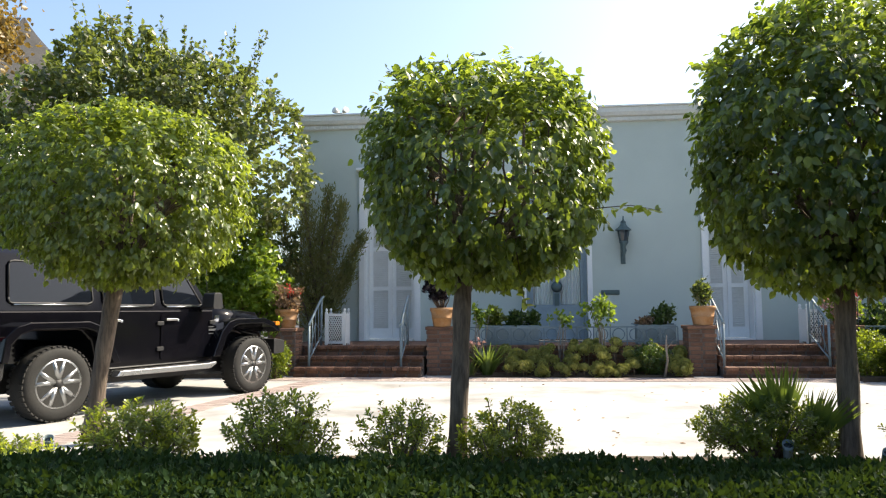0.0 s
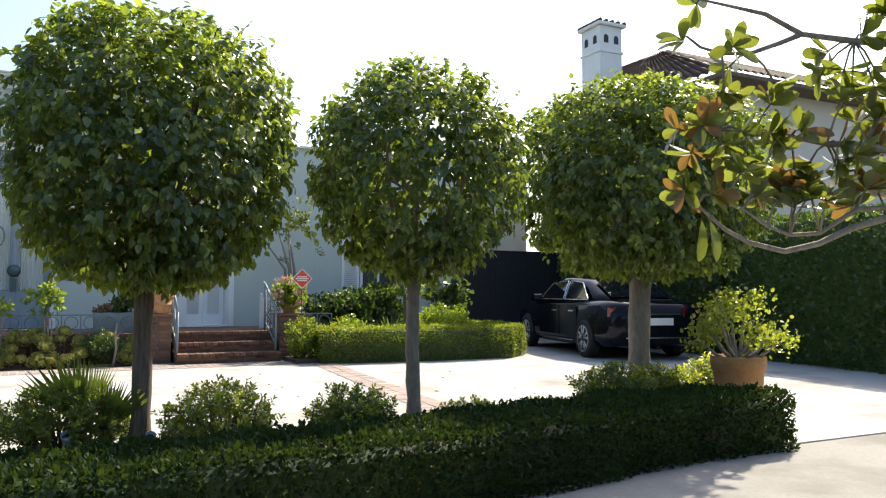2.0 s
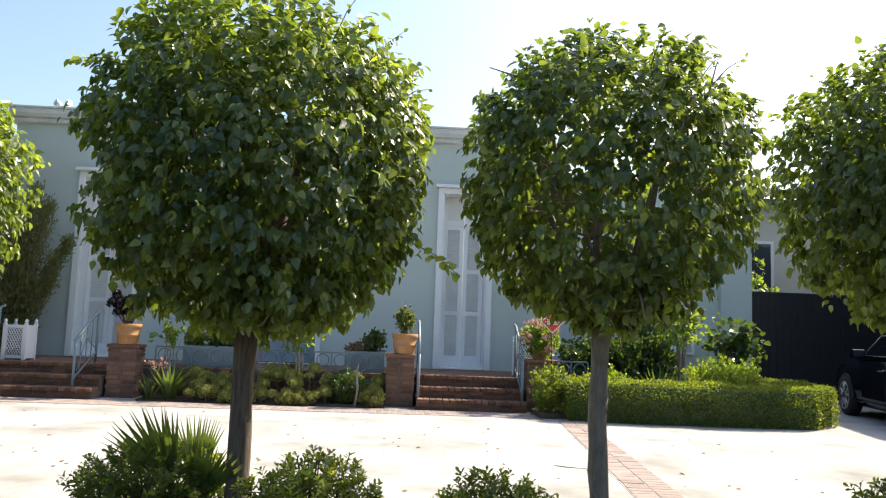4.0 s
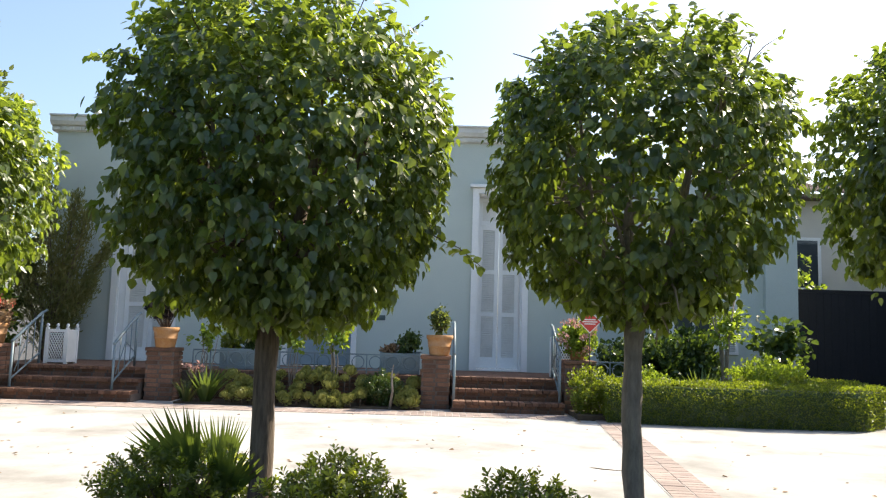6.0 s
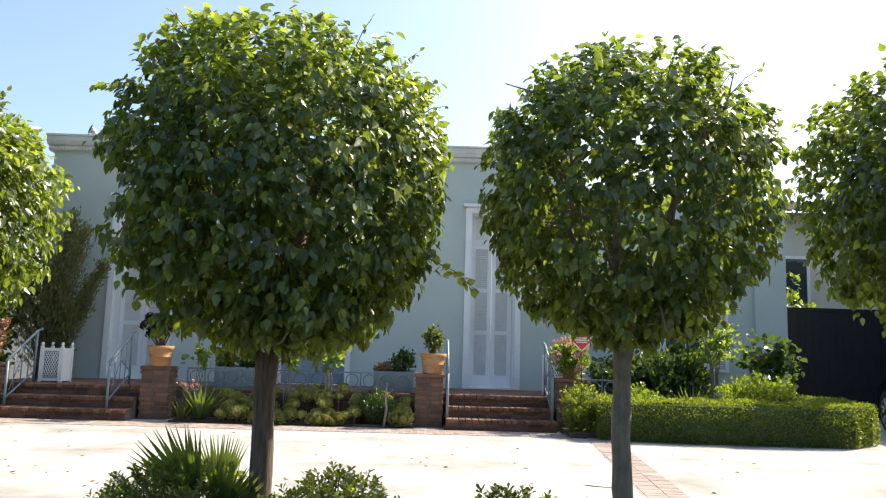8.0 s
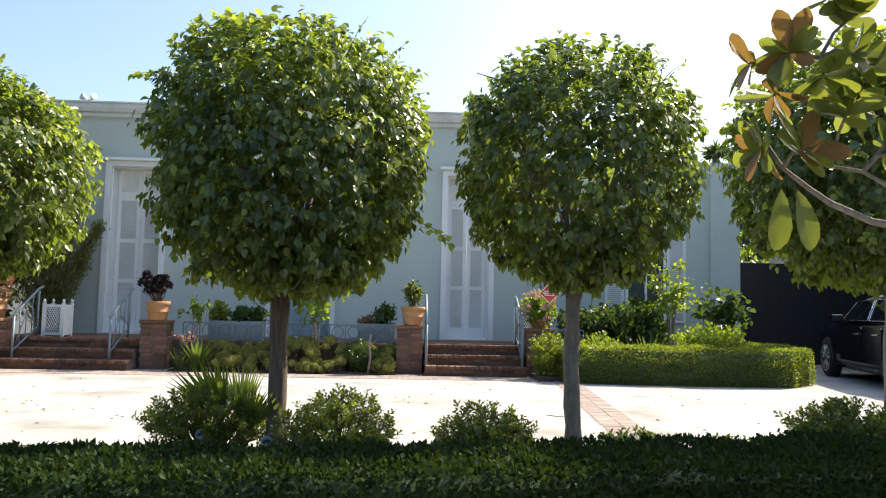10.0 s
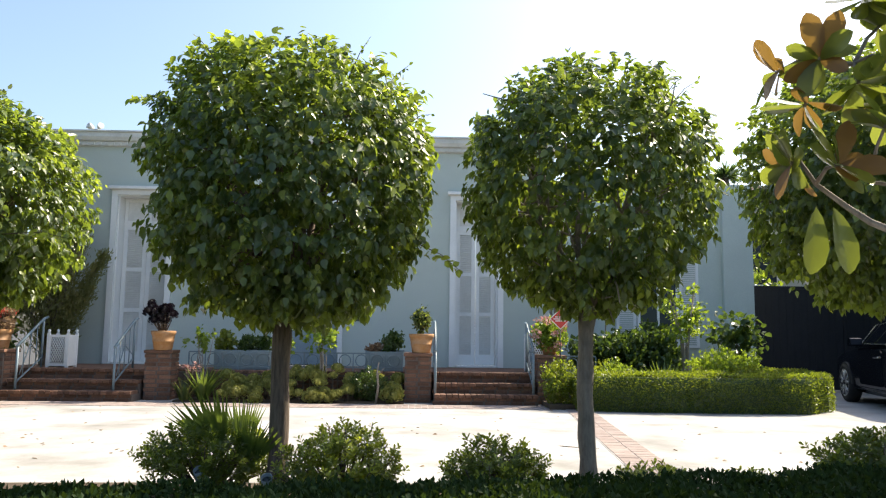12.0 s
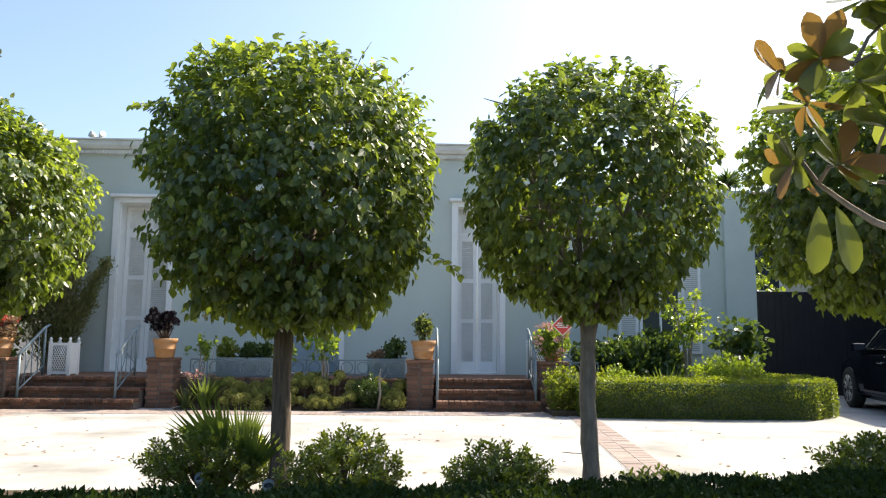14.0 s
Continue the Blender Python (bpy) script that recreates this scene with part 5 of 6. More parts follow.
def ring_rail(x0, x1, y, label):
    """Low iron railing with a row of rings between two bars."""
    r = thing("ring_railing", (x0, y, 0.515), 0, label, "railing", "low ring railings")
    w = x1 - x0
    part("top_bar", box(0, w, -0.014, 0.014, 0.31, 0.335), RAIL, r)
    part("bottom_bar", box(0, w, -0.012, 0.012, 0.05, 0.07), RAIL, r)
    n = max(2, int(w / 0.30))
    for k in range(n + 1):
        part("post", box(k * w / n - 0.01, k * w / n + 0.01, -0.01, 0.01, 0, 0.31), RAIL, r)
    circle = [(0.105 * math.cos(t * math.pi / 10), 0, 0.19 + 0.105 * math.sin(t * math.pi / 10)) for t in range(21)]
    me = None
    for k in range(n):
        if me is None:
            o = part("ring", tubes((circle, 0.010), seg=6), RAIL, r, "", ((k + 0.5) * w / n, 0, 0))
            me = o.data
        else:
            part("ring", me, RAIL, r, "", ((k + 0.5) * w / n, 0, 0))
    return r


ring_rail(0.14, 4.04, 13.98, "low pale blue iron railing with rings on the terrace edge")
ring_rail(6.97, 7.55, 13.6, "short pale iron railing with rings beside the pier")


def flowerpot(name, x, y, z, r, h, label, material=None):
    p = thing(name, (x, y, z), 0, label, "plant pot", "terracotta pots")
    part("pot", lathe([(r * 0.70, 0), (r * 0.74, 0.02), (r * 0.83, h * 0.42), (r * 0.865, h * 0.43), (r * 0.875, h * 0.47), (r * 0.85, h * 0.48), (r * 0.91, h * 0.78), (r * 0.97, h * 0.80), (r, h * 0.90), (r, h), (r * 0.88, h), (r * 0.86, h * 0.88), (0, h * 0.88)], 28), material or TERRACOTTA, p)
    part("soil", lathe([(0, h * 0.9), (r * 0.85, h * 0.89)], 20), SOIL, p)
    return p


def rosette(rng, n, r, cup=0.5):
    """Leaf arrays of one rounded rosette of thick overlapping leaves."""
    k = np.arange(n)
    ang = k * 2.39996 + rng.uniform(0, 6)
    el = 1.45 - 1.75 * (k / n) ** 0.8
    ax = np.stack([np.cos(ang) * np.cos(el), np.sin(ang) * np.cos(el), np.sin(el)], axis=1)
    nor = np.stack([-np.cos(ang) * np.sin(el), -np.sin(ang) * np.sin(el), np.cos(el)], axis=1)
    base = ax * r * (0.50 + 0.12 * k / n)[:, None] - nor * r * 0.22
    return base, nor * 0.75 + ax * (0.25 + 0.5 * k / n)[:, None], ax - nor * 0.3, r * (0.62 + 0.16 * k / n)


def rosette_plant(name, x, y, z, heads, r, seed, material, label, stems=True, height=0.3, group=""):
    rng = np.random.default_rng(seed)
    t = thing(name, (x, y, z), 0, label, "succulent", group)
    for i, (hx, hy, hz, f) in enumerate(heads):
        p, a, n, s = rosette(rng, 44, r * f)
        lean = np.array(Euler((rng.uniform(0.45, 1.05), rng.normal() * 0.3 + hx, 0)).to_matrix())
        p, a, n = p @ lean.T, a @ lean.T, n @ lean.T
        part("rosette", leaf_mesh("rosette", p + np.array((hx, hy, hz)), a, n, s, OVATE, material), material, t)
        if stems:
            part("stem", tubes(([(hx * 0.2, hy * 0.2, 0), (hx * 0.7, hy * 0.7, hz * 0.5), (hx, hy, hz + 0.01)], [0.014, 0.012, 0.012]), seg=6), BARK, t)
    return t


srng = random.Random(9)
# pots on the piers
flowerpot("terracotta_pot", -0.20, 13.56, 0.87, 0.215, 0.34, "terracotta pot with dark rosettes on a brick pier")
rosette_plant("dark_succulent", -0.20, 13.56, 1.17, [(srng.uniform(-.24, .24), srng.uniform(-.14, .14), srng.uniform(0.18, 0.56), srng.uniform(.7, 1.1)) for _ in range(17)], 0.105, 51, DARK_ROSETTE, "dark purple rosette succulent in the terracotta pot")
flowerpot("terracotta_pot", 4.39, 13.56, 0.87, 0.225, 0.34, "terracotta pot with small bush on a brick pier")
shrub("pot_bush", 4.39, 13.56, 1.16, (0.14, 0.14, 0.30), 52, 500, OLIVE_LEAF, "small thin olive-brown bush in the terracotta pot", 0.05, OVATE, depth=0.9, gaps=0.5, category="plant")
flowerpot("terracotta_pot", -3.08, 13.56, 0.86, 0.22, 0.34, "terracotta pot with dry geranium on a brick pier")
shrub("dry_geranium", -3.08, 13.56, 1.14, (0.34, 0.26, 0.26), 53, 420, DRY, "half-dry geranium with brown stems in the pot", 0.06, OVATE, depth=0.9, gaps=0.6, category="plant")
shrub("geranium_bloom", -2.98, 13.52, 1.42, (0.22, 0.18, 0.10), 54, 40, RED_PETAL, "few red geranium blooms above the pot", 0.04, OVATE, depth=0.9, stems=True, category="flowers")
flowerpot("terracotta_pot", 6.70, 13.56, 0.86, 0.15, 0.17, "pale pot with pink flowering plant on a brick pier")
shrub("flowering_plant", 6.70, 13.56, 0.92, (0.35, 0.29, 0.30), 55, 700, BRIGHT, "bushy green plant with pink blooms in the pot", 0.065, OVATE, depth=0.8, gaps=0.3, category="plant")
shrub("pink_bloom", 6.68, 13.52, 0.95, (0.38, 0.31, 0.31), 56, 190, PINK, "pale pink and cream blooms on the potted plant", 0.045, OVATE, depth=0.15, stems=True, category="flowers", gaps=0.6)


def lattice_planter(x, y, z, w, h, label):
    p = thing("lattice_planter", (x, y, z), 0, label, "planter", "white lattice planters")
    for s in (0, 1):
        for q in (0, 1):
            part("post", box(s * (w - 0.05), s * (w - 0.05) + 0.05, q * (w - 0.05), q * (w - 0.05) + 0.05, 0, h + 0.03), TRIM, p)
            part("finial", lathe([(0.0, 0.0), (0.022, 0.0), (0.018, 0.015), (0.03, 0.04), (0.02, 0.065), (0.0, 0.075)], 12), TRIM, p, "", (s * (w - 0.05) + 0.025, q * (w - 0.05) + 0.025, h + 0.03))
    part("top_rail", frame_bm(0.05, w - 0.05, 0.03, h, 0.02, 0.005, 0.04, 0.05, 0.05), TRIM, p)
    part("side_panel", box(0.008, 0.03, 0.05, w - 0.05, 0.03, h), TRIM, p)
    part("side_panel", box(w - 0.03, w - 0.008, 0.05, w - 0.05, 0.03, h), TRIM, p)
    part("liner", box(0.04, w - 0.04, 0.045, w - 0.02, 0.02, h - 0.02), PLASTIC, p)
    n = 6
    for sgn in (-1, 1):
        for k in range(-n, n + 1):
            u = k / n
            x0, z0, x1, z1 = 0.07, 0.08, w - 0.07, h - 0.05
            ax, az = (x0, z0 + (z1 - z0) * u) if sgn > 0 else (x0, z1 - (z1 - z0) * u)
            bx_, bz = (x1, az + (z1 - z0) * sgn)
            pts = []
            for t in np.linspace(0, 1, 41):
                q = (ax + (bx_ - ax) * t, az + (bz - az) * t)
                if z0 - 1e-6 <= q[1] <= z1 + 1e-6:
                    pts.append(q)
            if len(pts) > 2:
                part("lath", tubes(([(pts[0][0], 0.02 + 0.004 * sgn, pts[0][1]), (pts[-1][0], 0.02 + 0.004 * sgn, pts[-1][1])], 0.009), seg=4), TRIM, p)
    return p


lattice_planter(-2.50, 14.1, 0.512, 0.40, 0.60, "white lattice planter box on the terrace")
lattice_planter(6.40, 14.3, 0.512, 0.40, 0.62, "white lattice planter box beside the steps")


def trough(x0, x1, label):
    t = thing("planter_trough", (x0, 14.15, 0.512), 0, label, "planter", "planter troughs")
    w = x1 - x0
    bm = bmesh.new()
    bx(bm, 0, w, 0, 0.03, 0, 0.36)
    bx(bm, 0, w, 0.27, 0.30, 0, 0.36)
    bx(bm, 0, 0.03, 0.03, 0.27, 0, 0.36)
    bx(bm, w - 0.03, w, 0.03, 0.27, 0, 0.36)
    part("sides", bm, TROUGH, t)
    part("rim", frame_bm(-0.02, w + 0.02, -0.02, 0.32, 0.05, 0.361, 0.385, 0.05, 0.05), RAIL, t, "").matrix_basis = pose(0, 0.30, 0.74, -90, 0, 0)
    part("soil", box(0.031, w - 0.031, 0.031, 0.269, 0.05, 0.34), SOIL, t)
    return t


trough(0.55, 1.55, "blue-grey planter trough behind the railing")
trough(3.35, 4.05, "blue-grey planter trough behind the railing")
shrub("trough_plant", 0.72, 14.3, 0.84, (0.20, 0.14, 0.19), 61, 260, SHRUB, "yellow-green leafy plant in the trough", 0.075, OVATE, depth=0.9, category="plant")
shrub("trough_plant", 1.10, 14.3, 0.84, (0.19, 0.13, 0.13), 62, 260, SHRUB_DARK, "dark green leafy plant in the trough", 0.07, OVATE, depth=0.9, category="plant")
shrub("trough_plant", 1.42, 14.3, 0.84, (0.16, 0.13, 0.15), 63, 180, SHRUB_DARK, "dark green leafy plant in the trough", 0.07, OVATE, depth=0.9, category="plant")
shrub("trough_plant", 3.85, 14.3, 0.84, (0.20, 0.14, 0.19), 64, 420, SHRUB_DARK, "dense dark green plant in the trough", 0.06, OVATE, depth=0.8, category="plant")
shrub("trough_plant", 3.52, 14.3, 0.84, (0.20, 0.13, 0.08), 65, 220, DRY, "low brownish plant in the trough", 0.05, OVATE, depth=0.9, category="plant")


def small_tree(name, x, y, z, h, half, seed, n, material, label, size=0.07, r=0.018):
    """A thin little tree: a few crooked stems, loose crown."""
    rng = np.random.default_rng(seed)
    t = thing(name, (x, y, z), 0, label, "small tree")
    p, a, nn, s = crown(rng, n, half, 2.0, size, 0.3, 0.8, 0.2, 0.7, 0.5)
    p = p + np.array((0, 0, h))
    part("crown", leaf_mesh("crown", p, a, nn, s, OVATE, material), material, t)
    for i in range(5):
        e = p[rng.integers(0, len(p))]
        mid = np.array((e[0] * 0.25 + rng.normal() * 0.05, e[1] * 0.25, h * 0.62))
        part("stem", tubes(([(0.015 * math.cos(i), 0.015 * math.sin(i), -0.02), tuple(mid * np.array((0.6, 0.6, 0.5)) + rng.normal(size=3) * 0.02), tuple(mid), tuple(e)], [r, r * 0.85, r * 0.7, r * 0.25]), seg=6), PALE_BARK, t)
    return t


small_tree("rose_bush", 2.62, 13.55, 0.03, 1.15, (0.36, 0.3, 0.24), 66, 380, BRIGHT, "slender yellow-green rose bush before the railing", 0.075)
small_tree("rose_bush", 1.95, 13.60, 0.03, 1.0, (0.20, 0.16, 0.13), 67, 110, BRIGHT, "thin small rose bush before the railing", 0.07, 0.01)
small_tree("rose_bush", 0.45, 13.65, 0.03, 1.05, (0.25, 0.2, 0.18), 68, 170, BRIGHT, "slender yellow-green rose bush beside the pier", 0.075, 0.012)

# the bed of rosettes along the terrace
k = 0
while k < 84:
    x, y = srng.uniform(0.9, 4.05), srng.uniform(13.02, 13.7)
    if 3.15 < x < 3.75 and srng.random() < 0.85:
        continue
    lift = 0.06 + (y - 13.02) * 0.50 + srng.uniform(-0.02, 0.05) + (0.12 if 2.1 < x < 2.9 and y > 13.2 else 0)
    rosette_plant("rosette_succulent", x, y, 0.03, [(0, 0, lift, 1.0)], srng.uniform(0.08, 0.13), 100 + k, SUCCULENT, "yellow-green rosette succulent in the terrace bed", True, group="rosettes in the terrace bed")
    k += 1


def grass_clump(name, x, y, z, n, length, seed, material, label, spread=0.9, category="plant", width=1.0):
    rng = np.random.default_rng(seed)
    t = thing(name, (x, y, z), 0, label, category)
    ang = rng.uniform(0, 6.28, n)
    out = rng.uniform(0.15, spread, n)
    ax = np.stack([np.cos(ang) * out, np.sin(ang) * out, np.ones(n)], axis=1)
    base = np.stack([np.cos(ang), np.sin(ang), np.zeros(n)], axis=1) * rng.uniform(0, 0.09, (n, 1))
    part("blade_tuft", leaf_mesh("blade_tuft", base, ax, np.stack([-np.cos(ang), -np.sin(ang), np.full(n, 1.2)], axis=1), length * rng.uniform(0.55, 1.1, n), BLADE, material), material, t)
    return t


grass_clump("iris_clump", 0.62, 13.25, 0.03, 110, 0.62, 71, PALM, "clump of sword-leaved iris in the terrace bed")
grass_clump("iris_clump", 0.32, 13.2, 0.03, 60, 0.4, 72, OLIVE_LEAF, "small dry clump of iris in the terrace bed")
shrub("dry_flower_stalk", 0.40, 13.2, 0.3, (0.2, 0.15, 0.28), 73, 50, PINK, "dry flower stalks with pale pink heads", 0.03, OVATE, depth=0.9, category="plant")
shrub("terrace_shrub", 3.45, 13.45, 0.03, (0.36, 0.28, 0.27), 74, 1500, SHRUB_DARK, "dark fine-leaved shrub in the terrace bed", 0.04, depth=0.6)
part("bare_stem", tubes(([(3.62, 13.06, 0.02), (3.66, 13.0, 0.30), (3.64, 13.0, 0.55), (3.66, 13.02, 0.72)], [0.022, 0.02, 0.018, 0.008]), ([(3.65, 13.0, 0.5), (3.76, 13.0, 0.62)], [0.012, 0.006])), PALE_BARK, None)
tagged(bpy.data.objects["bare_stem"], "pale bare forked stem in the terrace bed", "stem")

# ---- sign ----
sg = thing("yard_sign", (6.84, 13.22, 0.0), -8, "red diamond yard sign with pale border on a stake", "sign")
part("stake", tubes(([(0, 0, 0), (0, 0, 1.4)], 0.009), seg=6), PLASTIC, sg)
dm = lambda r, y: [(r, y, 1.5), (0, y, 1.5 + r), (-r, y, 1.5), (0, y, 1.5 - r)]
part("border", slab(dm(0.19, -0.012), 0.006), WHITE_SIGN, sg)
part("face", slab(dm(0.168, -0.0185), 0.004), RED_SIGN, sg)
for zz, l in ((1.535, 0.09), (1.50, 0.12), (1.465, 0.09)):
    part("lettering_bar", box(-l, l, -0.0275, -0.0235, zz - 0.009, zz + 0.009), WHITE_SIGN, sg)

# ---- planting beside the steps ----
small_tree("crooked_tree", 7.15, 14.9, 0.08, 2.65, (0.75, 0.5, 0.75), 81, 420, OLIVE_LEAF, "crooked thin-branched little tree before the wall", 0.075, 0.04)
shrub("wing_shrub", 8.0, 14.2, 0.08, (0.75, 0.55, 0.62), 82, 2600, SHRUB_DARK, "dark leafy shrub before the low wing", 0.085, OVATE)
shrub("wing_shrub", 8.9, 14.6, 0.08, (0.7, 0.5, 0.68), 83, 2200, SHRUB_DARK, "dark leafy shrub below the window", 0.085, OVATE)
small_tree("citrus_tree", 9.35, 14.0, 0.08, 1.55, (0.45, 0.4, 0.75), 84, 1000, BRIGHT, "slim yellow-green small tree before the low wing", 0.075, 0.025)
small_tree("magnolia_sapling", 10.6, 14.6, 0.08, 1.20, (0.45, 0.36, 0.60), 85, 480, SHRUB_DARK, "dark glossy-leaved sapling at the wing corner", 0.14, 0.02)
shrub("low_shrub", 9.6, 13.3, 0.08, (0.75, 0.45, 0.47), 86, 2200, BRIGHT, "bright yellow-green low shrub behind the box hedge", 0.055)
shrub("low_shrub", 10.2, 13.6, 0.08, (0.55, 0.45, 0.42), 87, 1500, BRIGHT, "bright yellow-green low shrub behind the box hedge", 0.055)
shrub("low_shrub", 7.75, 13.05, 0.08, (0.40, 0.34, 0.36), 88, 1200, BRIGHT, "bright green rounded shrub behind the box hedge", 0.055)
shrub("low_shrub", 6.75, 12.75, 0.02, (0.32, 0.30, 0.38), 89, 1300, BOX_LIGHT, "bright green shrub at the foot of the pier", 0.05)
shrub("low_shrub", -3.05, 12.75, 0.02, (0.34, 0.30, 0.33), 90, 1200, BOX_LIGHT, "bright green rounded shrub beside the steps near the car", 0.045)
grass_clump("strap_leaf_clump", 8.7, 13.3, 0.08, 120, 0.75, 91, PALM, "clump of arching strap leaves behind the hedge")
shrub("bronze_plant", 8.55, 13.1, 0.08, (0.28, 0.22, 0.26), 92, 260, DRY, "low reddish-brown plant behind the hedge", 0.06, OVATE, category="plant")

for bx0, by0, hx, hz, sd in ((9.35, 13.05, 0.40, 0.30, 93), (10.05, 13.15, 0.46, 0.34, 94), (7.55, 13.1, 0.30, 0.34, 96)):
    shrub("low_bush", bx0, by0, 0.08, (hx, 0.36, hz), sd, 1300, SHRUB, "low yellow-green bush behind the clipped hedge", 0.045, gaps=0.2)

# ---- fan palm, uplights, jade pot in the street bed ----
pm = thing("fan_palm", (3.05, 5.40, 0.05), 0, "young fan palm with split green fronds", "palm")
prng = np.random.default_rng(95)
for out, d, far, spread in (((-0.08, -0.10, 0.26), (-0.42, -0.15, 0.95), 0.54, 0.52), ((0.06, -0.14, 0.16), (0.34, -0.20, 0.85), 0.46, 0.45),
                            ((0.0, 0.10, 0.26), (-0.05, 0.30, 1.0), 0.42, 0.50)):
    out, d = np.array(out), unit(np.array([d]))[0]
    part("stalk", tubes(([(0, 0, 0), tuple(out * np.array((0.5, 0.5, 0.7))), tuple(out)], [0.012, 0.01, 0.008]), seg=6), PALM, pm)
    n = 19
    fan = np.linspace(-spread, spread, n)
    sidev = unit(np.cross(d, (0.1, 1.0, 0.2))[None])[0]
    up = np.cross(sidev, d)
    ax = np.cos(fan)[:, None] * d + np.sin(fan)[:, None] * sidev
    part("frond", leaf_mesh("frond", np.repeat(out[None], n, 0), ax, np.repeat(up[None], n, 0) + prng.normal(size=(n, 3)) * 0.25, far * (0.74 + 0.26 * np.cos(fan * 1.4)), (BLADE[0] * np.array((1, 0.66, 1.0)), BLADE[1]), PALM), PALM, pm)


def uplight(x, y, turn):
    u = thing("garden_uplight", (x, y, 0.05), turn, "small weathered garden uplight on a spike", "lamp", "garden uplights")
    part("spike", tubes(([(0, 0, -0.05), (0, 0, 0.12)], 0.012), seg=6), PLASTIC, u)
    part("housing", lathe([(0.0, -0.10), (0.03, -0.10), (0.036, -0.06), (0.045, 0.06), (0.05, 0.10), (0.044, 0.10), (0.04, 0.07), (0.0, 0.07)], 16), TROUGH, u, "", (0, 0, 0.20), (35, 0, 0))
    u.scale = (0.75, 0.75, 0.85)
    part("lens", lathe([(0.0, 0.075), (0.040, 0.072)], 16), PANE, u, "", (0, 0, 0.20), (35, 0, 0))


uplight(3.39, 4.80, 0)
uplight(2.90, 5.06, -15)
uplight(-2.15, 5.0, 20)

flowerpot("jade_pot", 8.52, 4.50, 0.04, 0.25, 0.62, "large terracotta pot with a jade plant behind the hedge")
jd = thing("jade_plant", (8.52, 4.50, 0.58), 0, "bushy yellow-green jade plant in the terracotta pot", "plant")
jr = np.random.default_rng(97)
for i in range(14):
    ang = i * 0.7 + jr.uniform(-0.2, 0.2)
    e = np.array((math.cos(ang) * jr.uniform(0.18, 0.48), math.sin(ang) * jr.uniform(0.15, 0.42), jr.uniform(0.18, 0.60)))
    part("branch", tubes(([(0, 0, 0), tuple(e * np.array((0.55, 0.55, 0.4))), tuple(e)], [0.022, 0.016, 0.008]), seg=6), PALE_BARK, jd)
    n = 110
    b = e + jr.normal(size=(n, 3)) * np.array((0.075, 0.075, 0.065))
    part("leaves", leaf_mesh("leaves", b, jr.normal(size=(n, 3)) + np.array((0, 0, 0.9)), jr.normal(size=(n, 3)) + e, 0.044 * jr.uniform(0.7, 1.2, n), OVATE, SHRUB), SHRUB, jd)


# ---- gate, neighbours, background planting ----
g = thing("driveway_gate", (11.6, 17.0, 0), 0, "tall plain dark metal driveway gate, closed", "gate")
for k in range(2):
    leaf = part("gate_leaf", frame_bm(0.02, 2.45, 0.06, 2.4, 0.07, -0.03, 0.03, 0.07, 0.07), GATE, g, "", (0.08 + k * 2.437, 0, 0))
    for j in range(14):
        x0 = 0.092 + j * 0.163
        part("board", box(x0, x0 + 0.158, -0.018, 0.018, 0.132, 2.328), GATE, leaf)
for x0 in (0.0, 4.98):
    part("gate_post", box(x0, x0 + 0.1, -0.05, 0.05, 0, 2.5), GATE, g)


def barrel_roof(name, corners, eave_drop, label, n, mat=ROOF_TILE):
    """A tiled roof plane: rows of half-round tiles from ridge to eave. corners: eave left, eave right, ridge left, ridge right."""
    a, b, c, d = [Vector(p) for p in corners]
    bm = bmesh.new()
    up = (b - a).cross(c - a).normalized()
    if up.z < 0:
        up = -up
    rows = []
    m = 9
    for i in range(n * 4 + 1):
        u = i / (n * 4)
        lift = 0.07 * abs(math.sin(math.pi * i / 4))
        p, q = a.lerp(b, u), c.lerp(d, u)
        rows.append([bm.verts.new(p.lerp(q, j / m) + up * (lift + (0.03 if j % 2 else 0))) for j in range(m + 1)])
    for r0, r1 in zip(rows, rows[1:]):
        for j in range(m):
            bm.faces.new((r0[j], r1[j], r1[j + 1], r0[j + 1]))
    return bm


nh = thing("neighbour_house", (15.7, 12.6, 0), 0, "cream stucco house with brown barrel-tile roof and tall chimney", "house")
part("wall", box(2.2, 13.0, 0.7, 9.0, 0, 6.7), CREAM, nh)
part("roof", barrel_roof("roof", ((1.5, 0, 6.75), (13.6, 0, 6.75), (2.9, 3.6, 8.4), (12.2, 3.6, 8.4)), 0.1, "", 46), ROOF_TILE, nh)
part("roof", barrel_roof("roof", ((1.5, 9.6, 6.75), (1.5, 0, 6.75), (2.9, 6.0, 8.4), (2.9, 3.6, 8.4)), 0.1, "", 32), ROOF_TILE, nh)
bm = bmesh.new()
bx(bm, 1.5, 13.6, 0.0, 0.7, 6.62, 6.72)
bx(bm, 1.5, 2.2, 0.7, 9.6, 6.62, 6.72)
part("eave", bm, BARK, nh)
for k in range(16):
    part("rafter_tail", box(1.56, 2.18, 0.75 + k * 0.55, 0.85 + k * 0.55, 6.50, 6.615), BARK, nh)
# White replaces the wall's cream here: the haze is put into the colour.
ch = part("chimney", box(-0.46, 0.46, -0.50, 0.50, -0.3, 8.62, bevel=0.02), TRIM, nh, "stucco chimney whitened to carry haze, with small arches and tiled cap", (1.0, 4.15, 0.28))
ch.scale = (0.86, 0.86, 1.0)
part("chimney_band", box(-0.50, 0.50, -0.54, 0.54, 7.85, 7.93, bevel=0.015), TRIM, ch)
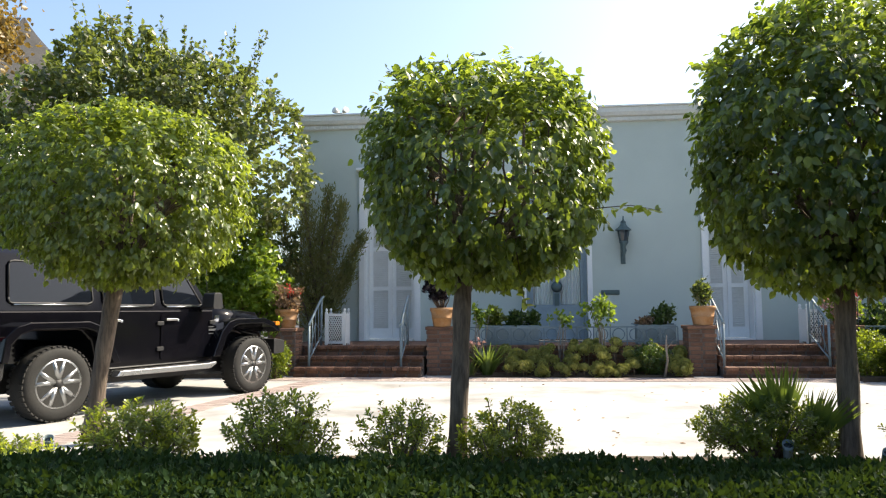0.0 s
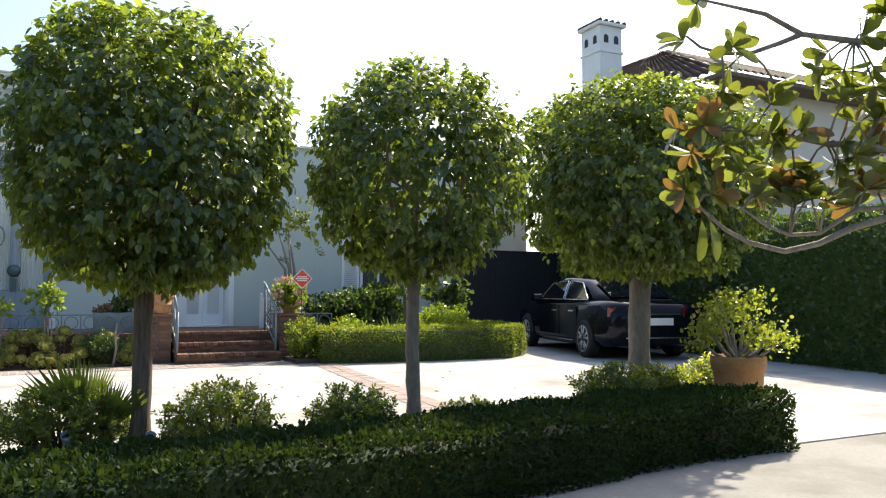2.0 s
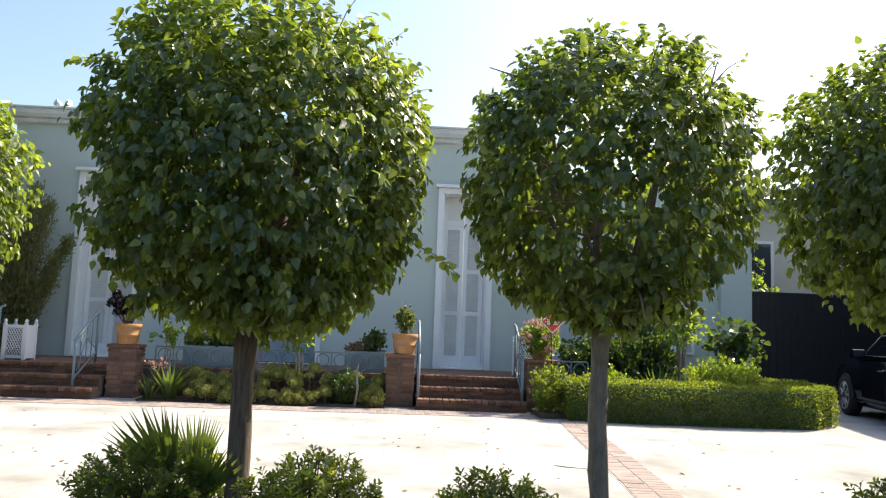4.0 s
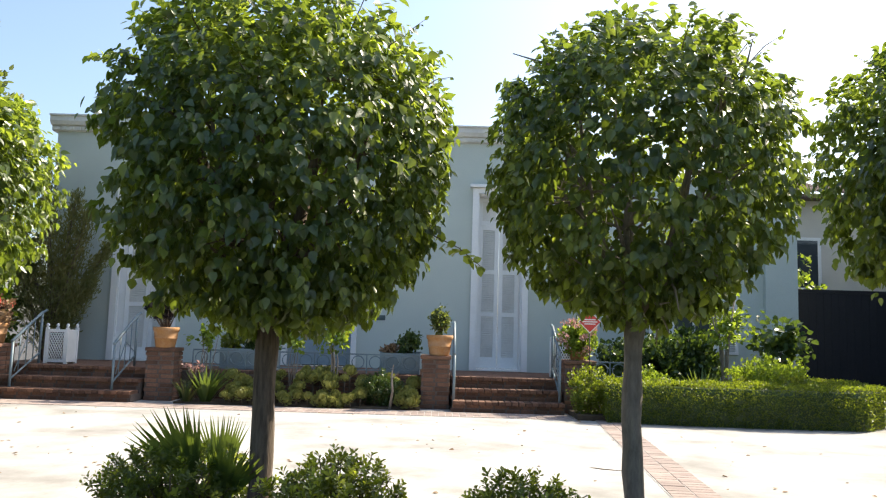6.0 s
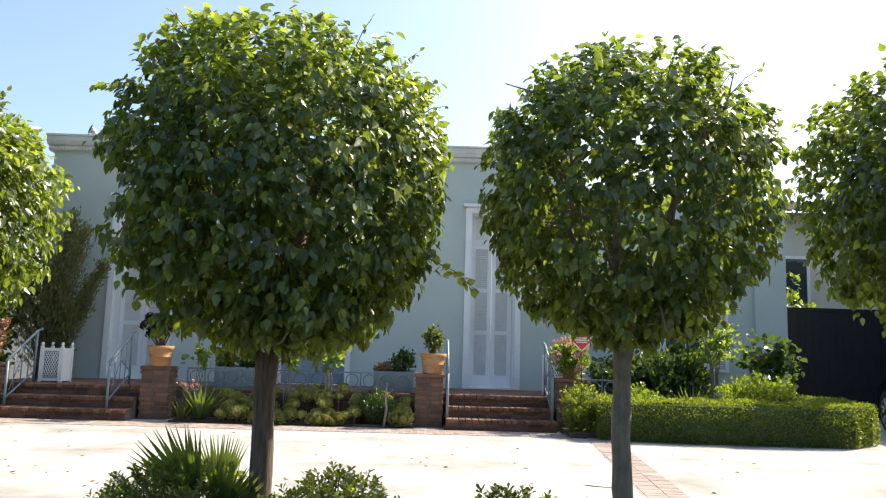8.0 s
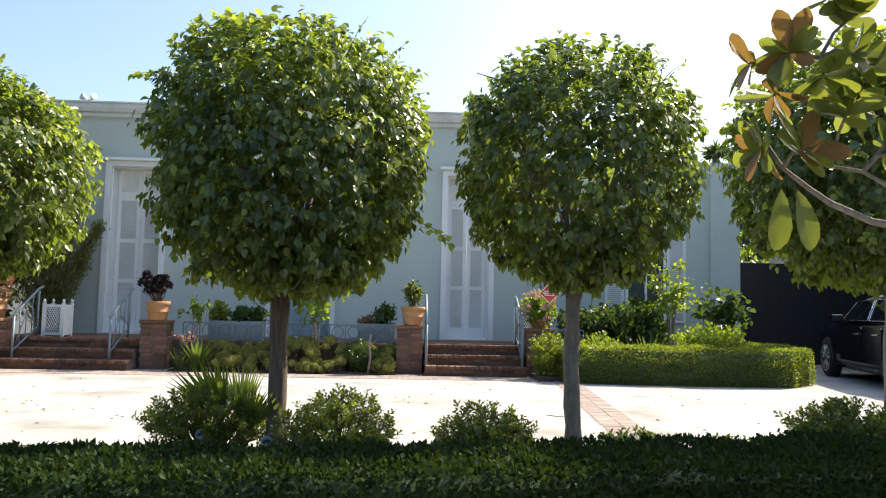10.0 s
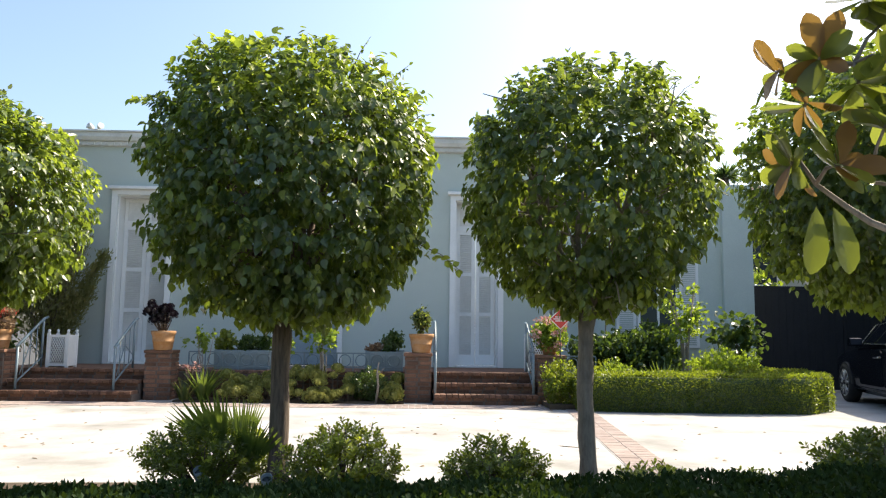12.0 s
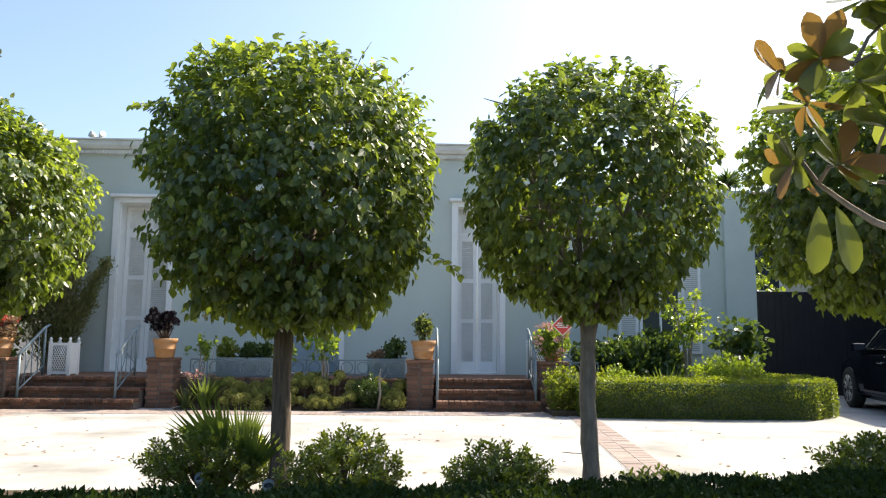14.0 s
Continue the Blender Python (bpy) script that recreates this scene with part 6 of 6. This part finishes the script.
part("chimney_cap", box(-0.57, 0.57, -0.61, 0.61, 8.62, 8.72, bevel=0.03), TRIM, ch)
for k in range(5):
    part("cap_tile", tubes(([(-0.5 + k * 0.25, -0.6, 8.73), (-0.5 + k * 0.25, 0.6, 8.73)], 0.07)), ROOF_TILE, ch)
# Black slabs laid on the faces stand for shade inside the arches.
arch = [(0.095 * math.cos(t * math.pi / 8), 0.095 * math.sin(t * math.pi / 8)) for t in range(9)] + [(-0.095, -0.15), (0.095, -0.15)]
for ox in (-0.21, 0.21):
    part("arch_opening", slab([(ox + x, -0.501, 8.28 + z) for x, z in arch], 0.006), PLASTIC, ch)
    part("arch_opening", slab([(-0.461, -ox * 1.1 + x, 8.28 + z) for x, z in arch[::-1]], 0.006), PLASTIC, ch)

gh = thing("garage", (11.9, 20.5, 0), 0, "cream stucco garage with brown eave behind the gate", "house")
part("wall", box(0, 4.6, 0, 6, 0, 5.0), CREAM, gh)
part("roof", barrel_roof("roof", ((-0.3, -0.5, 5.1), (4.8, -0.5, 5.1), (-0.3, 3.0, 6.0), (4.8, 3.0, 6.0)), 0.1, "", 18), ROOF_TILE, gh)
part("eave", box(-0.3, 4.8, -0.5, -0.003, 4.98, 5.08), BARK, gh)
part("downpipe", tubes(([(0.35, -0.06, 0), (0.35, -0.06, 4.95)], 0.05)), PLASTIC, gh)
w = part("window", frame_bm(1.2, 2.4, 2.6, 4.0, 0.08, -0.05, -0.003, 0.08, 0.08), TRIM, gh)
part("pane", box(1.281, 2.319, -0.03, -0.02, 2.681, 3.919), PANE, w)


def big_shrub(name, x, y, z, half, seed, n, material, label, size=0.09, power=2.2, category="tree", uneven=0.2, shoots=0, trunk=None, depth=0.45, gaps=0.25):
    rng = np.random.default_rng(seed)
    t = thing(name, (x, y, z), 0, label, category)
    p, a, nn, s = crown(rng, n, half, power, size, uneven, depth, 0.25, 0.65, gaps, 16)
    zc = half[2] * 0.97 if trunk is None else trunk
    part("crown", leaf_mesh("crown", p + np.array((0, 0, zc)), a, nn, s, OVATE, material), material, t)
    bm = bmesh.new()
    tube(bm, [(0, 0, -0.05), (0.03, 0.02, zc * 0.5), (0.0, 0.05, zc)], [0.12, 0.09, 0.05], 8)
    part("trunk", bm, BARK, t)
    for i in range(8):
        e = p[rng.integers(0, len(p))] * 0.85 + np.array((0, 0, zc))
        part("limb", tubes(([(0, 0, zc * 0.5), tuple(e * np.array((0.5, 0.5, 0.7))), tuple(e)], [0.05, 0.03, 0.01]), seg=6), BARK, t)
    for i in range(shoots):
        ang = rng.uniform(0, 6.28)
        d = np.array((math.cos(ang) * 0.25, math.sin(ang) * 0.25, 1.0))
        b0 = np.array((math.cos(ang) * half[0] * rng.uniform(0.1, 0.75), math.sin(ang) * half[1] * 0.4, zc + half[2] * rng.uniform(0.72, 0.9)))
        shoot(t, b0, d, rng.uniform(0.5, 1.25), rng, material, size * 0.8, BARK, 26)
    return t


# left: tall loose tree over the off-road car, bright shrub, leaning juniper
big_shrub("loose_tree", -5.7, 13.3, 0.05, (2.85, 1.9, 1.9), 101, 34000, OLIVE_LEAF, "tall loose olive-green tree with upright shoots behind the car", 0.11, shoots=34, trunk=4.0)
big_shrub("bright_bush", -4.0, 13.75, 0.05, (0.88, 0.65, 1.55), 102, 8000, BRIGHT, "tall bright green bush beside the house corner", 0.10, power=2.4)
big_shrub("dark_bush", -4.6, 15.0, 0.05, (1.2, 1.0, 1.9), 103, 5000, SHRUB_DARK, "tall dark bush at the house corner", 0.10)
big_shrub("dark_bush", -8.6, 12.2, 0.0, (2.2, 1.6, 2.0), 104, 8000, SHRUB_DARK, "dark dense bush behind the parked car", 0.11)
big_shrub("dark_bush", -6.4, 12.6, 0.0, (1.6, 1.2, 1.3), 105, 5000, SHRUB_DARK, "dark dense bush in front of the car", 0.10)
jn = thing("juniper", (-3.0, 15.2, 0.05), 0, "leaning twisted juniper with feathery foliage before the wall", "tree")
jq = np.random.default_rng(106)
for e, bend, rr, n in (((-0.30, 0, 3.9), 0.0, 0.30, 2600), ((0.55, 0.0, 3.2), 0.35, 0.28, 2400), ((0.95, 0.0, 2.55), 0.45, 0.24, 2200), ((-0.75, 0.0, 3.0), -0.2, 0.30, 2000), ((0.75, -0.1, 1.9), 0.35, 0.22, 1800), ((0.25, 0.1, 3.5), 0.1, 0.26, 2000), ((-0.5, -0.2, 2.0), -0.1, 0.3, 1500)):
    e = np.array(e)
    mid = np.array((bend * 0.35, e[1] * 0.5, e[2] * 0.42))
    part("limb", tubes(([(0, 0, -0.05), tuple(mid), tuple(e)], [0.08, 0.05, 0.012]), seg=7), BARK, jn)
    tt = jq.uniform(0.0, 1.08, (n, 1))
    wide = rr * (0.55 - 0.30 * tt)
    b = mid + (e - mid) * tt + jq.normal(size=(n, 3)) * wide
    way = unit((e - mid)[None])[0]
    part("foliage", leaf_mesh("foliage", b, jq.normal(size=(n, 3)) * 0.45 + way, jq.normal(size=(n, 3)), 0.10 * jq.uniform(0.6, 1.2, n), (SMALL[0] * np.array((1, 0.4, 1)), SMALL[1]), JUNIPER), JUNIPER, jn)

# left neighbour's roof and a conifer
ln = thing("neighbour_villa", (-22.2, 20.0, 2.4), 0, "white house with steep grey shingle roof", "house")
part("wall", box(0, 7.5, 0, 9, -2.4, 5.2), CREAM, ln)
part("roof", barrel_roof("roof", ((-0.4, -0.4, 5.1), (7.9, -0.4, 5.1), (-0.4, 4.5, 9.2), (6.0, 4.5, 9.2)), 0, "", 1, GREY_SHINGLE), GREY_SHINGLE, ln)
part("roof", barrel_roof("roof", ((7.9, -0.4, 5.1), (7.9, 9.4, 5.1), (6.0, 4.5, 9.2), (6.0, 4.6, 9.2)), 0, "", 1, GREY_SHINGLE), GREY_SHINGLE, ln)
for i in range(16):
    f = i / 16
    for j in range(26):
        x0 = -0.4 + j * 0.31 + (0.15 if i % 2 else 0)
        if x0 + 0.3 < 7.9 - 1.9 * f:
            if i == 0 and j == 0:
                sb = slab([(0, 0, 0), (0.30, 0, 0), (0.30, 0.30, 0.251), (0, 0.30, 0.251)], 0.02)
                SHINGLE = bpy.data.meshes.new("shingle")
                sb.to_mesh(SHINGLE)
                sb.free()
                SHINGLE.materials.append(GREY_SHINGLE)
            if x0 > 3.2 and i < 13:
                part("shingle", SHINGLE, GREY_SHINGLE, ln, "", (x0, -0.42 + 4.9 * f, 5.20 + 4.1 * f))
part("gutter", box(-0.4, 7.9, -0.5, -0.38, 4.95, 5.10), TRIM, ln)
big_shrub("cedar", -9.9, 15.5, 0.0, (2.3, 1.8, 3.0), 107, 14000, SHRUB_DARK, "tall grey-green conifer beside the neighbouring house", 0.12, trunk=3.1)

# autumn-coloured branch high over the left
at = thing("autumn_tree", (-9.2, 12.0, 0.0), 0, "tall tree with yellow-brown leaves high over the hedge", "tree")
ar = np.random.default_rng(108)
part("trunk", tubes(([(0, 0, -0.1), (0.1, 0, 3), (0.2, -0.2, 5.4)], [0.16, 0.13, 0.07])), BARK, at)
n = 2200
part("limb", tubes(([(0.2, -0.2, 5.0), (1.2, -0.9, 5.7), (2.2, -1.4, 5.6)], [0.06, 0.04, 0.015])), BARK, at)
b = np.array((2.1, -1.4, 5.55)) + ar.normal(size=(n, 3)) * np.array((0.24, 0.3, 0.24))
part("crown", leaf_mesh("crown", b, ar.normal(size=(n, 3)) - np.array((0, 0, 0.6)), ar.normal(size=(n, 3)), 0.10 * ar.uniform(0.6, 1.2, n), OVATE, AUTUMN), AUTUMN, at)

# right: high dark hedge along the neighbour's boundary
hedge_strip("tall_hedge", [(14.7, 5.5), (15.1, 8.0), (15.25, 10.2)], 1.2, 0.0, 2.65, 420, 0.085, SHRUB_DARK, "tall dark clipped hedge in deep shade along the boundary", 23)
hedge_strip("tall_hedge", [(15.3, 10.6), (15.6, 14.0), (15.7, 16.5)], 1.4, 0.0, 4.3, 420, 0.085, SHRUB_DARK, "very tall dark hedge shading the parked saloon car", 25)
hedge_strip("tall_hedge", [(14.6, 5.3), (16.5, 3.6), (21.0, 3.2)], 1.6, 0.0, 3.2, 420, 0.085, SHRUB_DARK, "tall dark clipped hedge in deep shade towards the street", 24)
big_shrub("ivy_mass", 12.4, 18.6, 0.0, (1.0, 0.8, 1.75), 109, 2600, BRIGHT, "climbing green foliage behind the gate", 0.12)
pl = thing("far_palm", (20.9, 40, 0), 0, "distant palm with feathery crown above the roofline", "palm")
part("trunk", tubes(([(0, 0, 0), (0.2, 0, 6), (0, 0, 10.1)], [0.3, 0.22, 0.2])), BARK, pl)
pr = np.random.default_rng(110)
n = 260
ang = pr.uniform(0, 6.28, n)
part("fronds", leaf_mesh("fronds", np.tile(np.array((0, 0, 10.0)), (n, 1)), np.stack([np.cos(ang), np.sin(ang), pr.uniform(-0.7, 1.1, n)], axis=1), pr.normal(size=(n, 3)), 1.15 * pr.uniform(0.6, 1, n), BLADE, SHRUB_DARK), SHRUB_DARK, pl)

# ---- magnolia branch that hangs in from the street side ----
mg = thing("magnolia_tree", (9.34, 0.71, -0.11), 0, "magnolia with glossy green and rust-backed leaves over the pavement", "tree")
O = Vector((9.46, 0.9, -0.012))
mr = np.random.default_rng(111)
part("trunk", tubes(([(0, 0, 0), (0.02, 0, 1.2), (-0.1, 0.05, 2.2), (0.1, 0.1, 4.2)], [0.12, 0.10, 0.09, 0.05]), seg=10), PALE_BARK, mg)
LOW = [(9.35, 0.92, 2.0), (8.0, 1.4, 1.86), (7.2, 1.68, 1.80), (6.69, 1.83, 1.74), (6.57, 1.87, 1.71), (6.4, 1.93, 1.66), (6.23, 1.99, 1.58), (6.06, 2.05, 1.54), (5.88, 2.1, 1.58), (5.77, 2.14, 1.64), (5.71, 2.16, 1.69), (5.64, 2.19, 1.76), (5.6, 2.2, 1.83)]
INNER = [(7.2, 1.68, 1.80), (6.42, 1.92, 1.75), (6.24, 1.99, 1.63), (6.09, 2.04, 1.62), (5.97, 2.07, 1.66), (5.86, 2.11, 1.74), (5.77, 2.14, 1.76)]
MIDDLE = [(9.38, 0.93, 2.3), (8.0, 1.4, 2.1), (6.7, 1.83, 2.01), (6.49, 1.9, 2.07), (6.28, 1.97, 2.07), (6.1, 2.03, 2.1), (5.92, 2.09, 2.11), (5.75, 2.15, 2.12), (5.67, 2.18, 2.14)]
UPPER = [(9.4, 0.95, 2.9), (8.0, 1.4, 2.62), (6.71, 1.82, 2.58), (6.44, 1.92, 2.59), (6.17, 2.01, 2.61), (5.99, 2.07, 2.7), (5.86, 2.11, 2.72), (5.68, 2.17, 2.75)]
SPUR = [(6.17, 2.01, 2.61), (6.06, 2.04, 2.56), (5.91, 2.09, 2.5), (5.77, 2.14, 2.49), (5.67, 2.18, 2.52), (5.6, 2.2, 2.57)]
MAIN = [LOW, INNER, MIDDLE, UPPER, SPUR]
for line in MAIN:
    k = len(line)
    thick = 0.010 if line in (INNER, SPUR) else 0.022
    part("bough", tubes(([tuple(Vector(p) - O) for p in line], [thick * (1 - i / k) ** 1.1 + 0.004 for i in range(k)]), seg=8), PALE_BARK, mg)
LEAF = (np.array([(0, 0, 0), (.16, .10, .03), (.36, .17, .045), (.60, .225, .04), (.82, .19, .01), (.95, .09, -.03), (1, 0, -.06), (.95, -.09, -.03), (.82, -.19, .01), (.60, -.225, .04), (.36, -.17, .045), (.16, -.10, .03), (.33, 0, -.005), (.68, 0, -.02)]),
        np.array([(12, 0, 1), (12, 1, 2), (12, 2, 13), (13, 2, 3), (13, 3, 4), (13, 4, 5), (13, 5, 6), (13, 6, 7), (13, 7, 8), (13, 8, 9), (13, 9, 10), (12, 13, 10), (12, 10, 11), (12, 11, 0)]))
# whorls of leaves on each bough: where they sit, how many leaves, share of rust-coloured ones
UPPER_TIPS = [(5.58, 2.21, 2.55, 7, 0.0), (5.73, 2.26, 2.77, 3, 0.0), (5.76, 2.06, 2.5, 7, 0.0), (5.89, 2.21, 2.46, 4, 0.0), (6.0, 2.02, 2.33, 7, 0.1), (6.0, 2.05, 2.26, 5, 0.1), (6.36, 2.02, 2.55, 7, 0.0), (6.46, 1.89, 2.61, 6, 0.0), (6.61, 1.87, 2.74, 9, 0.0), (6.57, 1.76, 2.54, 8, 0.0), (6.32, 2.02, 2.44, 6, 0.0), (6.54, 1.89, 2.46, 7, 0.0), (6.33, 1.91, 2.28, 6, 0.1)]
MIDDLE_TIPS = [(5.86, 2.18, 2.26, 6, 0.0), (5.64, 2.14, 2.13, 9, 0.5), (5.54, 2.21, 2.11, 5, 0.6), (5.8, 2.05, 2.1, 6, 0.1), (5.84, 2.1, 1.97, 8, 0.3), (5.96, 2.01, 2.04, 8, 0.2), (6.11, 1.97, 2.12, 7, 0.1), (6.24, 2.04, 1.98, 9, 0.2), (6.3, 1.91, 2.05, 8, 0.1), (6.58, 1.86, 2.25, 8, 0.1), (6.79, 1.91, 2.18, 7, 0.7), (6.66, 1.95, 2.06, 9, 0.1), (6.48, 1.96, 2.2, 8, 0.1)]
LOW_TIPS = [(5.62, 2.2, 2.0, 7, 0.5), (5.57, 2.2, 1.82, 11, 0.6), (5.66, 2.1, 1.8, 8, 0.4), (6.04, 2.16, 1.89, 7, 0.2), (6.11, 2.03, 1.81, 3, 0.9), (6.19, 1.91, 1.78, 8, 0.1), (6.51, 1.92, 1.86, 9, 0.5), (6.7, 1.89, 1.84, 9, 0.1), (6.36, 1.97, 1.92, 8, 0.1), (6.12, 2.12, 1.94, 8, 0.2), (6.56, 1.77, 1.93, 9, 0.1), (6.19, 2.01, 1.85, 8, 0.1)]
FAR_TIPS = [(7.0 + 0.16 * i, 1.75 - 0.05 * i + mr.uniform(-0.15, 0.2), mr.uniform(1.9, 2.8), 9, 0.1) for i in range(14)]
MORE_TIPS = [(x + mr.uniform(-0.1, 0.12), y + mr.uniform(-0.12, 0.12), z + mr.uniform(-0.09, 0.09), 7, rust * 0.7) for x, y, z, n, rust in MIDDLE_TIPS + LOW_TIPS + UPPER_TIPS[8:] if x > 5.75]
for x, y, z, n, rust in UPPER_TIPS + MIDDLE_TIPS + LOW_TIPS + MORE_TIPS + FAR_TIPS:
    n += 2
    c = Vector((x, y, z)) - O
    best = min((Vector(p) - O for line in MAIN for p in line), key=lambda p: (p - c).length)
    stem = (c - best).normalized() if (best - c).length > 0.03 else Vector((-0.8, 0.1, 0.5)).normalized()
    if (best - c).length > 0.03:
        part("twig", tubes(([tuple(best), tuple((best + c) / 2 + Vector((0, 0, 0.02))), tuple(c)], [0.007, 0.0055, 0.005]), seg=6), PALE_BARK, mg)
    u0 = stem.cross(Vector((0.2, 1, 0.3))).normalized()
    v0 = stem.cross(u0)
    for k in range(n):
        ang = k * 2.4 + mr.uniform(-0.3, 0.3)
        rad = np.array(math.cos(ang) * u0 + math.sin(ang) * v0)
        ax = rad * 1.0 + np.array(stem) * (0.15 + 0.75 * (1 - k / n)) + mr.normal(size=3) * 0.18 + np.array((0, 0, 0.05))
        mat = MAGNOLIA_RUST if mr.uniform() < rust * 0.75 else MAGNOLIA
        part("leaf", leaf_mesh("leaf", np.array([tuple(c)]) - np.array(stem) * 0.02 * k / n, ax[None], (np.array(stem) - rad * 0.3 + mr.normal(size=3) * 0.35)[None], [mr.uniform(0.10, 0.15)], LEAF, mat), mat, mg)
for dx in (0.0, 0.05):
    part("leaf", leaf_mesh("leaf", np.array([tuple(Vector((5.60 + dx, 2.12, 1.68)) - O)]), np.array([[0.22 * (1 if dx else -0.5), -0.05, -1.0]]), np.array([[0.25, -1.0, 0.1]]), [0.20], LEAF, MAGNOLIA), MAGNOLIA, mg)

# ---- dry leaves scattered on the driveway ----
dr = np.random.default_rng(120)
n = 160
b = np.stack([dr.uniform(-2, 9, n), dr.uniform(6.5, 12.9, n), np.full(n, 0.006)], axis=1)
lt = thing("leaf_litter", (0, 0, 0), 0, "small dry leaves scattered over the driveway", "leaf litter", "", "stuff")
part("litter", leaf_mesh("litter", b, dr.normal(size=(n, 3)) * np.array((1, 1, 0.05)), np.tile((0, 0, 1.0), (n, 1)) + dr.normal(size=(n, 3)) * 0.2, 0.05 * dr.uniform(0.5, 1.2, n), OVATE, DRY), DRY, lt)

# ---- fine cracks in the concrete ----
ck = random.Random(31)
for cx, cy, way, far in ((6.75, 9.9, 2.2, 0.6), (6.3, 8.1, 2.6, 0.5)):
    pts = [(cx, cy, 0.0)]
    for i in range(9):
        pts.append((pts[-1][0] + math.cos(way + ck.uniform(-0.7, 0.7)) * far / 9, pts[-1][1] + math.sin(way + ck.uniform(-0.7, 0.7)) * far / 9, 0.0))
    solid("crack", tubes((pts, [0.002] + [ck.uniform(0.004, 0.009) for _ in range(8)] + [0.002]), seg=5), SOIL, "fine dark crack in the driveway concrete", "crack")
